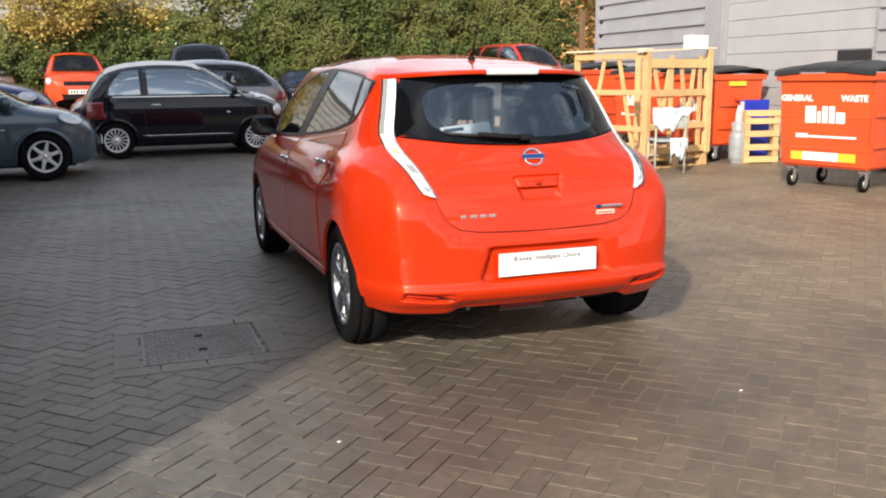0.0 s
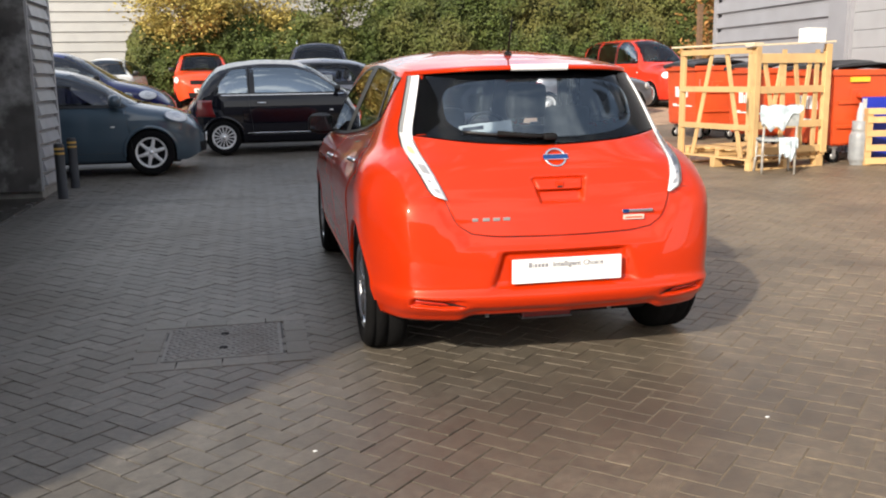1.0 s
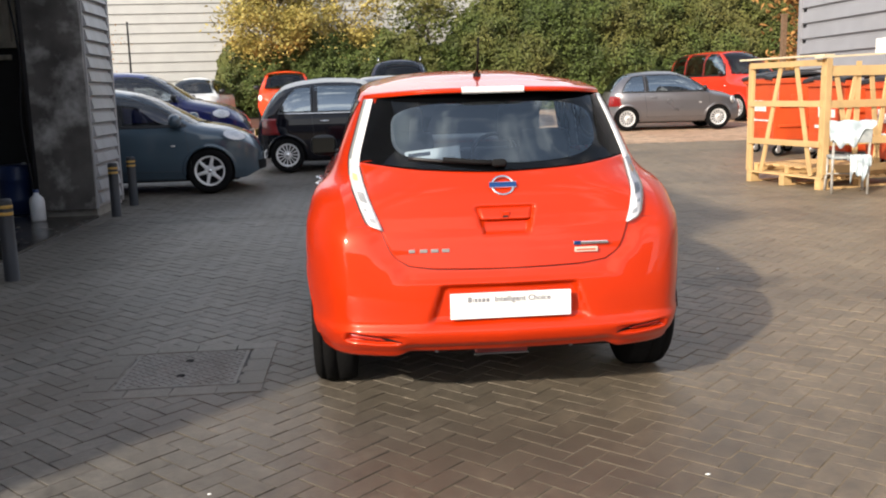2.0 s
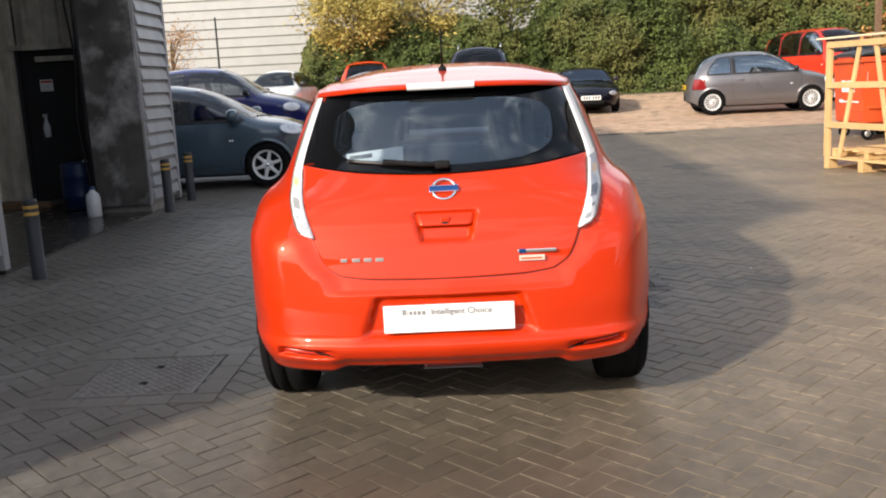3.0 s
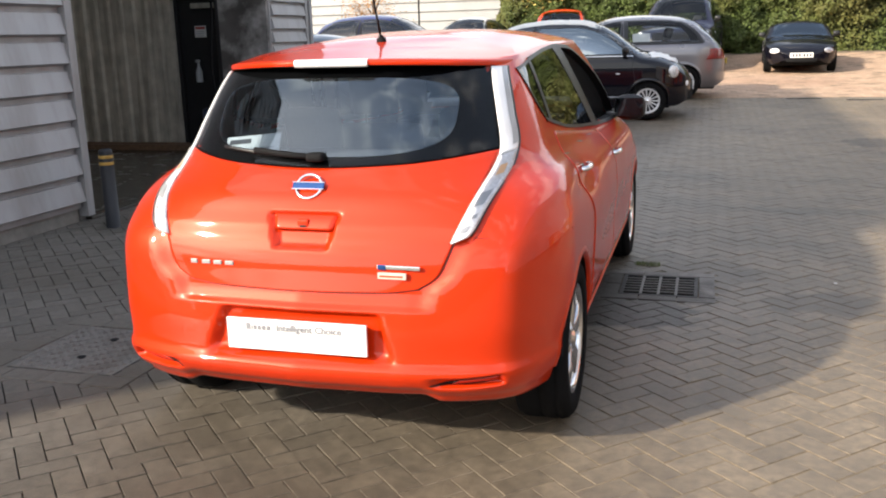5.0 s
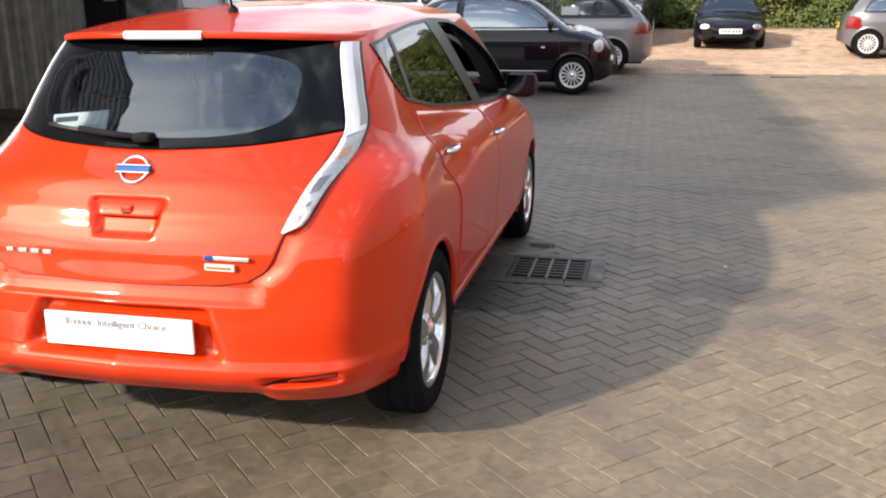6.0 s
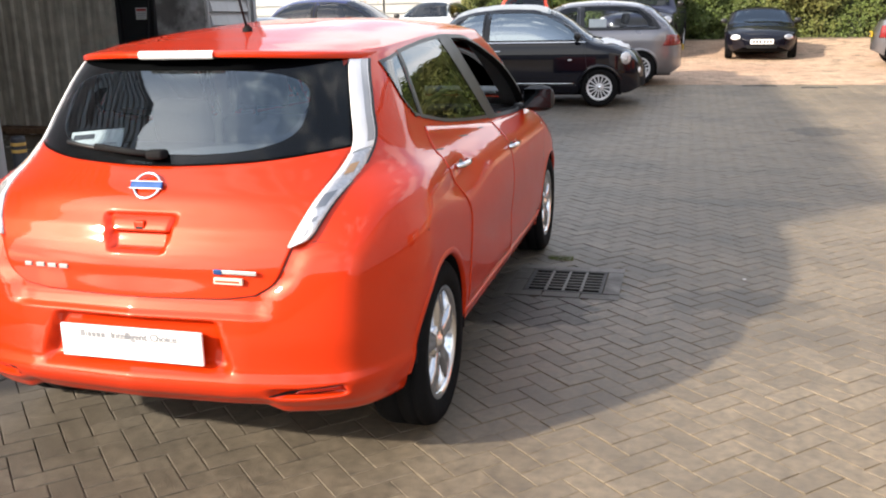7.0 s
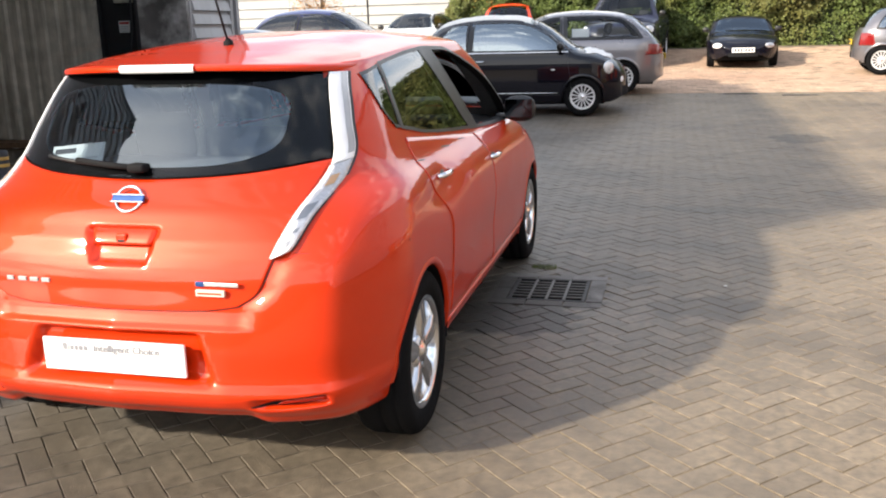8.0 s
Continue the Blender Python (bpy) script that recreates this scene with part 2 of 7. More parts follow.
def lathe(profile, seg=48, axis="x"):
    """Verts and faces of a turned shape; profile of (radius, along)."""
    v, f = [], []
    k = len(profile)
    for i in range(seg):
        a = 2 * math.pi * i / seg
        for r, h in profile:
            v.append((h, r * math.cos(a), r * math.sin(a)) if axis == "x" else (r * math.cos(a), r * math.sin(a), h))
    for i in range(seg):
        for j in range(k - 1):
            a, b = i * k + j, ((i + 1) % seg) * k + j
            f.append((a, b, b + 1, a + 1))
    return v, f


def curve(points):
    """A smooth monotone interpolation through (t, value) pairs."""
    t, v = (np.array(c, float) for c in zip(*points))
    fresh = np.r_[True, np.diff(t) > 1e-9]
    t, v = t[fresh], v[fresh]
    if len(t) < 2:
        return lambda x: np.full(np.shape(x), v[0])
    h, d = np.diff(t), np.diff(v) / np.diff(t)
    m = np.zeros_like(v)
    m[0], m[-1] = d[0], d[-1]
    for i in range(1, len(v) - 1):
        m[i] = 0 if d[i - 1] * d[i] <= 0 else (h[i - 1] + h[i]) / (h[i - 1] / d[i - 1] + h[i] / d[i])

    def f(x):
        x = np.clip(np.asarray(x, float), t[0], t[-1])
        i = np.clip(np.searchsorted(t, x) - 1, 0, len(h) - 1)
        s = (x - t[i]) / h[i]
        return ((1 + 2 * s) * (1 - s) ** 2 * v[i] + s * (1 - s) ** 2 * h[i] * m[i]
                + s * s * (3 - 2 * s) * v[i + 1] + s * s * (s - 1) * h[i] * m[i + 1])
    return f


def smoothstep(a, b, x):
    s = np.clip((np.asarray(x, float) - a) / (b - a), 0, 1)
    return s * s * (3 - 2 * s)


def polyline(pts, count):
    """Points spaced evenly along a chain of (u, v) corners, smoothed a little."""
    pts = np.array(pts, float)
    s = np.r_[0, np.cumsum(np.hypot(*np.diff(pts, axis=0).T))]
    u = np.linspace(0, s[-1], count)
    if len(pts) < 3:
        return np.stack([np.interp(u, s, pts[:, 0]), np.interp(u, s, pts[:, 1])], 1)
    return np.stack([curve(list(zip(s, pts[:, 0])))(u), curve(list(zip(s, pts[:, 1])))(u)], 1)


def coons(bottom, top, left, right, nu, nv):
    """A grid of (u, v) points spanned between four chains that share their end corners."""
    b, t = polyline(bottom, nu), polyline(top, nu)
    l, r = polyline(left, nv), polyline(right, nv)
    u, v = np.linspace(0, 1, nu)[None, :, None], np.linspace(0, 1, nv)[:, None, None]
    return ((1 - v) * b[None] + v * t[None] + (1 - u) * l[:, None] + u * r[:, None]
            - (1 - u) * (1 - v) * b[0] - u * (1 - v) * b[-1] - (1 - u) * v * t[0] - u * v * t[-1])


def grid_faces(nv, nu, wrap=False):
    return [(j * nu + i, j * nu + (i + 1) % nu, (j + 1) * nu + (i + 1) % nu, (j + 1) * nu + i)
            for j in range(nv - 1) for i in range(nu if wrap else nu - 1)]


def inside(poly, u, v):
    """Whether the points lie inside the polygon."""
    u, v = np.asarray(u), np.asarray(v)
    hit = np.zeros(u.shape, bool)
    for (a, b), (c, d) in zip(poly, np.roll(poly, -1, axis=0)):
        cross = ((b > v) != (d > v)) & (u < (c - a) * (v - b) / np.where(d == b, 1e-9, d - b) + a)
        hit ^= cross
    return hit


class Shell:
    """The outer skin of a car, built of level slices: rear at y = 0, nose towards +y."""

    def __init__(self, rear, nose, width, power, depth, nose_power=3.0, nose_depth=0.7, dents=(), bow=((0, 0), (2, 0)), flank=None, crease=((0, 0), (2, 0)), crease_x=0.74):
        self.bow, self.crease, self.crease_x = curve(bow), curve(crease), crease_x
        self.flank = flank or (lambda y, z: 0 * y)
        self.rear, self.nose, self.width = curve(rear), curve(nose), curve(width)
        self.power, self.depth = curve(power), curve(depth)
        self.nose_power, self.dents = nose_power, dents
        self.nose_depth = curve(nose_depth if isinstance(nose_depth, list) else [(0, nose_depth), (3, nose_depth)])

    def plain_rear(self, x, z):
        q = np.clip(x / self.width(z), 0, 1)
        fold = self.crease(z) * 0.024 * np.log1p(np.exp(np.clip((x - self.crease_x) / 0.024, -30, 30)))
        return self.rear(z) + fold + self.bow(z) * q ** 2.4 + self.depth(z) * (1 - np.sqrt(np.clip(1 - q ** self.power(z), 0, 1)))

    def rear_y(self, x, z):
        x, z = np.broadcast_arrays(np.abs(np.asarray(x, float)), np.asarray(z, float))
        y = self.plain_rear(x, z)
        for dent in self.dents:
            y = y + dent(x, z)
        return y

    def side_x(self, y, z):
        y, z = np.broadcast_arrays(np.asarray(y, float), np.asarray(z, float))
        lo, hi = np.zeros(y.shape), np.array(self.width(z)) * np.ones(y.shape)
        for _ in range(26):
            mid = (lo + hi) / 2
            over = self.plain_rear(mid, z) > y
            hi, lo = np.where(over, mid, hi), np.where(over, lo, mid)
        front = np.clip((y - self.nose(z)) / self.nose_depth(z) + 1, 0, 1)
        return (lo + self.flank(y, z)) * np.clip(1 - front ** 2, 0, 1) ** (1 / self.nose_power)

    def nose_y(self, x, z):
        q = np.clip(np.abs(x) / self.width(z), 0, 1) ** self.nose_power
        return self.nose(z) - self.nose_depth(z) * (1 - np.sqrt(np.clip(1 - q, 0, 1)))

    def slice(self, z, n_rear, n_side, n_nose):
        """Half of the outline at one height, from the middle of the rear to the middle of the nose."""
        w, p, d, yr, yf = (float(f(z)) for f in (self.width, self.power, self.depth, self.rear, self.nose))
        a = np.linspace(0, math.pi / 2, 300)

        def even(x, y, n):
            s = np.r_[0, np.cumsum(np.hypot(np.diff(x), np.diff(y)))]
            u = np.linspace(0, s[-1], n)
            return np.interp(u, s, x), np.interp(u, s, y)
        xa = w * np.sin(a) ** (2 / p)
        x1, y1 = even(xa, self.plain_rear(xa, np.full(300, z)), n_rear)
        nd = min(float(self.nose_depth(z)), yf - y1[-1] - 0.05)
        x3, y3 = even(w * np.cos(a) ** (2 / self.nose_power), yf - nd * (1 - np.sin(a)), n_nose)
        y2 = np.linspace(y1[-1], y3[0], n_side + 2)[1:-1]
        x, y = np.r_[x1, np.full(n_side, w), x3], np.r_[y1, y2, y3]
        for dent in self.dents:
            y[:n_rear] += dent(x[:n_rear], np.full(n_rear, z))
        x = x + self.flank(y, np.full(len(y), z)) * smoothstep(0.6, 0.9, x / w)
        return x, y

    def skin(self, levels, counts, crown, middle, holes_side=(), holes_rear=(), holes_nose=(), arches=(), tuck=0.05):
        """Verts and faces of the whole skin with a crowned roof, openings and wheel arches cut out."""
        half = [self.slice(z, *counts) for z in levels]
        n = len(half[0][0])
        rows = []
        for z, (x, y) in zip(levels, half):
            rows.append(np.c_[np.r_[x, -x[-2:0:-1]], np.r_[y, y[-2:0:-1]], np.full(2 * n - 2, z)])
        lip = rows[0].copy()
        lip[:, 0] *= 0.93
        lip[:, 1] = middle + (lip[:, 1] - middle) * 0.97
        lip[:, 2] += 0.004
        rows.insert(0, lip)
        top = rows[-1]
        for f in (0.985, 0.96, 0.92, 0.86, 0.78, 0.68, 0.56, 0.42, 0.26, 0.1):
            r = top.copy()
            r[:, 0] *= f
            r[:, 1] = middle + (r[:, 1] - middle) * f
            r[:, 2] += crown * (1 - f ** 3.2)
            rows.append(r)
        k = 2 * n - 2
        v = np.concatenate(rows)
        f = np.array(grid_faces(len(rows), k, True))
        mid = v[f].mean(1)
        keep = np.ones(len(f), bool)
        low = mid[:, 2] < levels[-1] - 1e-4
        rear_zone, nose_zone = mid[:, 1] < middle, mid[:, 1] >= middle
        ring = np.tile(np.arange(k), len(rows) - 1)
        back = (ring < counts[0]) | (ring >= k - counts[0])
        fore = (ring >= counts[0] + counts[1]) & (ring < k - counts[0] - counts[1] + 1)
        for poly in holes_side:
            keep &= ~(low & inside(np.array(poly), mid[:, 1], mid[:, 2]) & (np.abs(mid[:, 0]) > 0.45 * self.width(mid[:, 2])))
        for poly in holes_rear:
            keep &= ~(low & back & rear_zone & inside(np.array(poly), mid[:, 0], mid[:, 2]))
        for poly in holes_nose:
            keep &= ~(low & fore & nose_zone & inside(np.array(poly), mid[:, 0], mid[:, 2]))
        for y, z, r in arches:
            keep &= ~((np.hypot(mid[:, 1] - y, mid[:, 2] - z) < r) & (np.abs(mid[:, 0]) > 0.3))
        return v, [tuple(q) for q in f[keep]] + [tuple(range(len(v) - k, len(v)))]


def side_patch(shell, quad, nu, nv, out, side, thick=0.0):
    """A patch on the flank, between four chains of (y, z)."""
    g = coons(*quad, nu, nv)
    y, z = g[..., 0].ravel(), g[..., 1].ravel()
    v = np.c_[side * (shell.side_x(y, z) + out), y, z]
    return rim(v, nu, nv, np.array([-side * thick, 0, 0]) if thick else None, side < 0)


def rear_patch(shell, quad, nu, nv, out, mirror=1, thick=0.0):
    """A patch on the tail, between four chains of (x, z)."""
    g = coons(*quad, nu, nv)
    x, z = g[..., 0].ravel(), g[..., 1].ravel()
    v = np.c_[mirror * x, shell.rear_y(x, z) - out, z]
    return rim(v, nu, nv, np.array([0, thick, 0]) if thick else None, mirror < 0)


def nose_patch(shell, quad, nu, nv, out, mirror=1):
    g = coons(*quad, nu, nv)
    x, z = g[..., 0].ravel(), g[..., 1].ravel()
    return np.c_[mirror * x, shell.nose_y(x, z) + out, z], [q[::-1] for q in grid_faces(nv, nu)]


def rim(v, nu, nv, inward, flip):
    """Adds a turned-in edge to a patch."""
    f = grid_faces(nv, nu)
    if inward is not None:
        loop = list(range(nu)) + [j * nu + nu - 1 for j in range(1, nv)] + [(nv - 1) * nu + i for i in range(nu - 2, -1, -1)] + [j * nu for j in range(nv - 2, 0, -1)]
        base = len(v)
        v = np.concatenate([v, v[loop] + inward])
        k = len(loop)
        f += [(loop[i], base + i, base + (i + 1) % k, loop[(i + 1) % k]) for i in range(k)]
    return v, [q[::-1] for q in f] if flip else f


def shrink(quad, f=0.93):
    """The outline of a patch, drawn in a little, as a polygon."""
    b, t, l, r = (polyline(c, 14) for c in quad)
    poly = np.concatenate([b, r[1:], t[::-1][1:], l[::-1][1:-1]])
    return (poly - poly.mean(0)) * f + poly.mean(0)


def tube(points, radius, seg=8):
    """Verts and faces of a thin rod through points."""
    pts = [Vector(p) for p in points]
    v, f = [], []
    for i, p in enumerate(pts):
        d = (pts[min(i + 1, len(pts) - 1)] - pts[max(i - 1, 0)]).normalized()
        a = d.orthogonal().normalized() if i == 0 else (a - d * a.dot(d)).normalized()
        b = d.cross(a)
        v += [p + radius * (math.cos(2 * math.pi * s / seg) * a + math.sin(2 * math.pi * s / seg) * b) for s in range(seg)]
    f = grid_faces(len(pts), seg, True)
    return v, f + [tuple(range(seg))[::-1], tuple(range(len(v) - seg, len(v)))]


def chain(quad_edge_points, shell, side, out):
    p = polyline(quad_edge_points, 24)
    return [(side * (float(shell.side_x(y, z)) + out), y, z) for y, z in p]


# ---- wheels ----
def wheel(parent, x, y, z, r, width, style, side, name="wheel"):
    """A wheel with tyre and rim; side is +1 on the car's right."""
    hub = new(name)
    hub.parent = parent
    hub.matrix_basis = Matrix.Translation((x, y, z)) @ (Matrix() if side > 0 else Matrix.Rotation(math.pi, 4, "Z"))
    w, rr = width / 2, r * (0.66 if style != "five" else 0.67)
    v, f = lathe([(rr, w - 0.02), (rr + 0.012, w), (r - 0.03, w + 0.004), (r - 0.008, w - 0.014), (r, w - 0.035), (r - 0.004, w - 0.037),
                  (r - 0.004, w - 0.045), (r, w - 0.047), (r, 0.006), (r - 0.005, 0.004), (r - 0.005, -0.004), (r, -0.006),
                  (r, -w + 0.035), (r - 0.01, -w + 0.01), (rr, -w)], 56)
    piece("tyre", v, f, M_TYRE, hub, "black rubber tyre", True)
    bm = bmesh.new()
    v, f = lathe([(rr + 0.004, w - 0.006), (rr - 0.012, w - 0.004), (rr - 0.022, w - 0.02), (rr - 0.03, -w * 0.4), (rr - 0.03, -w)], 56)
    vs = [bm.verts.new(c) for c in v]
    for q in f:
        bm.faces.new([vs[i] for i in q])

    def spoke(a, half0, half1, r0, r1, x0, x1, thick):
        c, s = math.cos(a), math.sin(a)
        out = []
        for rad, hw, xx in ((r0, half0, x0), ((r0 + r1) / 2, (half0 + half1) / 2 * 0.92, (x0 + x1) / 2 + 0.008), (r1, half1, x1)):
            for sx, dx in ((-hw, -0.006), (-hw * 0.6, 0), (hw * 0.6, 0), (hw, -0.006)):
                out.append(bm.verts.new((xx + dx, rad * c - sx * s, rad * s + sx * c)))
        for k in range(2):
            for j in range(3):
                bm.faces.new((out[k * 4 + j], out[k * 4 + j + 1], out[k * 4 + 5 + j], out[k * 4 + 4 + j]))
        for side_j in (0, 3):
            for k in range(2):
                a0, a1 = out[k * 4 + side_j], out[k * 4 + 4 + side_j]
                b0, b1 = bm.verts.new(a0.co - Vector((thick, 0, 0))), bm.verts.new(a1.co - Vector((thick, 0, 0)))
                bm.faces.new((a0, a1, b1, b0))
    face = w - 0.02
    if style == "five":
        for i in range(5):
            a = 2 * math.pi * i / 5 + 0.3
            for turn in (-0.17, 0.17):
                spoke(a + turn * 0.62, 0.021, 0.03, 0.045, rr - 0.008, face + 0.004, face + 0.004, 0.035)
            spoke(a, 0.022, 0.01, 0.03, rr * 0.62, face + 0.002, face - 0.006, 0.03)
            add_box(bm, (face - 0.004, -0.012, -0.0), (face + 0.003, 0.012, 0.01), 0.002, Matrix.Rotation(a + 0.63, 4, "X") @ Matrix.Translation((0, 0.05, 0)))
    elif style == "six":
        for i in range(6):
            spoke(2 * math.pi * i / 6 + 0.3, 0.03, 0.022, 0.03, rr - 0.008, face + 0.004, face, 0.025)
    else:
        for i in range(15):
            spoke(2 * math.pi * i / 15, 0.008, 0.013, 0.05, rr - 0.006, face, face + 0.004, 0.02)
    v, f = lathe([(0.001, face + 0.012), (0.028, face + 0.011), (0.034, face + 0.004), (0.078 if style != "many" else 0.062, face + 0.001), (0.084 if style != "many" else 0.066, face - 0.03)], 24)
    vs = [bm.verts.new(c) for c in v]
    for q in f:
        bm.faces.new([vs[i] for i in q])
    part("rim", bm, M_ALLOY if style == "five" else M_TRIMWHEEL, hub, "silver rim", True)
    v, f = lathe([(rr - 0.026, w * 0.35), (rr - 0.032, w * 0.1), (0.001, w * 0.1)], 32)
    piece("brake", v, f, M_MATTBLACK, hub, "dark brake disc behind the spokes")
    if style == "five":
        for i in range(5):
            a = 2 * math.pi * i / 5 + 0.3 + math.pi / 5
            by, bz = 0.056 * math.cos(a), 0.056 * math.sin(a)
            part("wheel_bolt", cyl((face, by, bz), (face + 0.006, by, bz), 0.0115, 0.01, 6), M_CHROME, hub)
    v, f = lathe([(0.001, face + 0.016), (0.02, face + 0.015), (0.026, face + 0.011)], 20)
    piece("hub_cap", v, f, M_CHROME if style != "five" else M_ALLOY, hub, "round centre cap", True)
    return hub


def seat(parent, x, y, z, material, width=0.5, name="seat"):
    """A car seat with cushion, back and head rest."""
    bm = add_box(bmesh.new(), (x - width / 2, y - 0.02, z), (x + width / 2, y + 0.5, z + 0.16), 0.05)
    add_box(bm, (-width / 2, -0.06, 0), (width / 2, 0.07, 0.6), 0.055, Matrix.Translation((x, y, z + 0.1)) @ Matrix.Rotation(radians(14), 4, "X"))
    if width < 0.8:
        heads = (0,)
    else:
        heads = (-0.36, 0.36)
    for h in heads:
        add_box(bm, (-0.13, -0.05, 0.64), (0.13, 0.05, 0.84), 0.045, Matrix.Translation((x + h, y, z + 0.1)) @ Matrix.Rotation(radians(12), 4, "X"))
        add_cyl(bm, (x + h - 0.05, y - 0.14, z + 0.66), (x + h - 0.05, y - 0.16, z + 0.78), 0.007, seg=8)
    return part(name, bm, material, parent, smooth=True)


# ---- the red hatchback ----
def hero_dents():
    def plate_niche(x, z):
        edge = 0.355 - 0.35 * (np.asarray(z) - 0.43)
        return 0.034 * smoothstep(edge, edge - 0.028, x) * smoothstep(0.418, 0.438, z) * smoothstep(0.592, 0.572, z)

    def handle_niche(x, z):
        edge = np.interp(z, (0.79, 0.91), (0.1, 0.134))
        return 0.03 * smoothstep(edge, edge - 0.012, x) * smoothstep(0.788, 0.799, z) * smoothstep(0.912, 0.888, z)

    def reflector_niche(x, z):
        rise = 0.09 * np.clip(np.asarray(x) - 0.58, 0, 0.2)
        return 0.035 * smoothstep(0.455, 0.53, x) * smoothstep(0.71, 0.694, x) * smoothstep(0.335 + rise, 0.344 + rise, z) * smoothstep(0.382 + rise, 0.368 + rise, z)

    def lid_step(x, z):
        edge = np.interp(z, (0.60, 0.672, 0.715, 0.8, 0.94, 1.1), (0.41, 0.43, 0.49, 0.532, 0.582, 0.63))
        depth_ = np.interp(z, (0.596, 0.614, 0.645, 0.72, 0.80, 0.87), (0.0, 0.011, 0.017, 0.016, 0.01, 0.0))
        return depth_ * smoothstep(edge + 0.09, edge + 0.004, x)
    return plate_niche, handle_niche, reflector_niche, lid_step


def hero_arch(y):
    """How far the roof arches up along its length."""
    return curve([(0.55, 0.0), (0.8, 0.1), (1.2, 0.5), (1.8, 1.0), (2.4, 1.0), (3.3, 0.55), (4.0, 0.4)])(y)


def hero_flank(y, z):
    """Swelling shoulder over the rear wheel and the hollow behind the door handles."""
    y, z = np.asarray(y, float), np.asarray(z, float)
    return (0.026 * np.exp(-((y - 0.72) / 0.3) ** 2 - ((z - 0.97) / 0.055) ** 2)
            - 0.03 * np.exp(-((y - 1.12) / 0.24) ** 2 - ((z - 0.89) / 0.06) ** 2)
            - 0.012 * np.exp(-((y - 2.0) / 0.8) ** 2 - ((z - 0.52) / 0.11) ** 2))


def red_hatchback(m):
    car = thing("hatchback_car", "glossy orange-red electric hatchback parked on the block paving", "car", m)
    sh = Shell(
        rear=[(0.2, 0.09), (0.29, 0.035), (0.315, 0.008), (0.35, -0.012), (0.385, -0.024), (0.4, -0.021), (0.415, -0.008), (0.44, -0.002), (0.52, 0.006), (0.58, 0.018), (0.64, 0.032), (0.70, 0.048),
              (0.75, 0.062), (0.80, 0.082), (0.86, 0.118), (0.9, 0.142), (0.96, 0.178), (1.02, 0.232), (1.06, 0.272), (1.1, 0.3), (1.2, 0.362), (1.3, 0.425), (1.4, 0.5)],
        nose=[(0.2, 4.3), (0.35, 4.4), (0.55, 4.43), (0.7, 4.34), (0.82, 4.12), (0.9, 3.88), (0.96, 3.7), (1.02, 3.6), (1.1, 3.48), (1.2, 3.32), (1.3, 3.12), (1.4, 2.84)],
        width=[(0.2, 0.79), (0.28, 0.848), (0.4, 0.875), (0.55, 0.884), (0.7, 0.886), (0.82, 0.878), (0.9, 0.855), (0.97, 0.8), (1.01, 0.762), (1.06, 0.742), (1.15, 0.708), (1.25, 0.668), (1.33, 0.634), (1.4, 0.598)],
        power=[(0.2, 9.0), (0.4, 13.0), (0.75, 13.0), (0.85, 9.0), (0.95, 5.5), (1.05, 3.6), (1.15, 3.0), (1.4, 3.0)],
        depth=[(0.2, 0.22), (0.6, 0.2), (0.8, 0.22), (0.92, 0.4), (1.05, 0.52), (1.2, 0.5), (1.4, 0.47)],
        bow=[(0.2, 0.16), (0.4, 0.16), (0.6, 0.12), (0.75, 0.08), (0.9, 0.05), (1.05, 0.02), (1.2, 0.0), (1.4, 0.0)],
        nose_depth=[(0.2, 1.0), (0.8, 0.95), (0.95, 0.75), (1.1, 0.5), (1.4, 0.42)], dents=hero_dents(), flank=hero_flank,
        crease=[(0.2, 0.9), (0.35, 1.35), (0.75, 1.35), (0.85, 1.1), (0.97, 0.0), (1.4, 0.0)], crease_x=0.748)
    def low(*pts):
        """Side-glass corners brought down to the level shell, before the roof is arched."""
        return [(y, 1 + (z - 1) / (1 + 0.125 * float(hero_arch(y))) if z > 1 else z) for y, z in pts]
    quarter = (low((0.925, 1.155), (0.975, 1.146)), low((0.82, 1.362), (0.9, 1.372), (1.012, 1.386)), low((0.925, 1.155), (0.85, 1.24), (0.82, 1.362)), low((0.975, 1.146), (1.012, 1.386)))
    rear_door_glass = (low((0.997, 1.142), (1.3, 1.092), (1.65, 1.058), (2.05, 1.028)), low((1.036, 1.389), (1.2, 1.405), (1.45, 1.424), (1.65, 1.432)),
                       low((0.997, 1.142), (1.036, 1.389)), low((2.05, 1.028), (1.65, 1.432)))
    front_door_glass = (low((2.2, 1.016), (2.7, 0.994), (3.22, 0.986)), low((1.83, 1.432), (2.08, 1.424), (2.36, 1.376)), low((2.2, 1.016), (1.83, 1.432)), low((3.22, 0.986), (2.82, 1.24), (2.36, 1.376)))
    back_glass = ([(-0.612, 1.098), (-0.3, 1.064), (0, 1.052), (0.3, 1.064), (0.612, 1.098)], [(-0.54, 1.374), (-0.3, 1.39), (0, 1.394), (0.3, 1.39), (0.54, 1.374)],
                  [(-0.612, 1.098), (-0.54, 1.374)], [(0.612, 1.098), (0.54, 1.374)])
    screen = ([(-0.62, 1.0), (0, 1.0), (0.62, 1.0)], [(-0.5, 1.385), (0, 1.385), (0.5, 1.385)], [(-0.62, 1.0), (-0.5, 1.385)], [(0.62, 1.0), (0.5, 1.385)])
    wheels_y, wz, wr = (0.713, 3.413), 0.316, 0.318
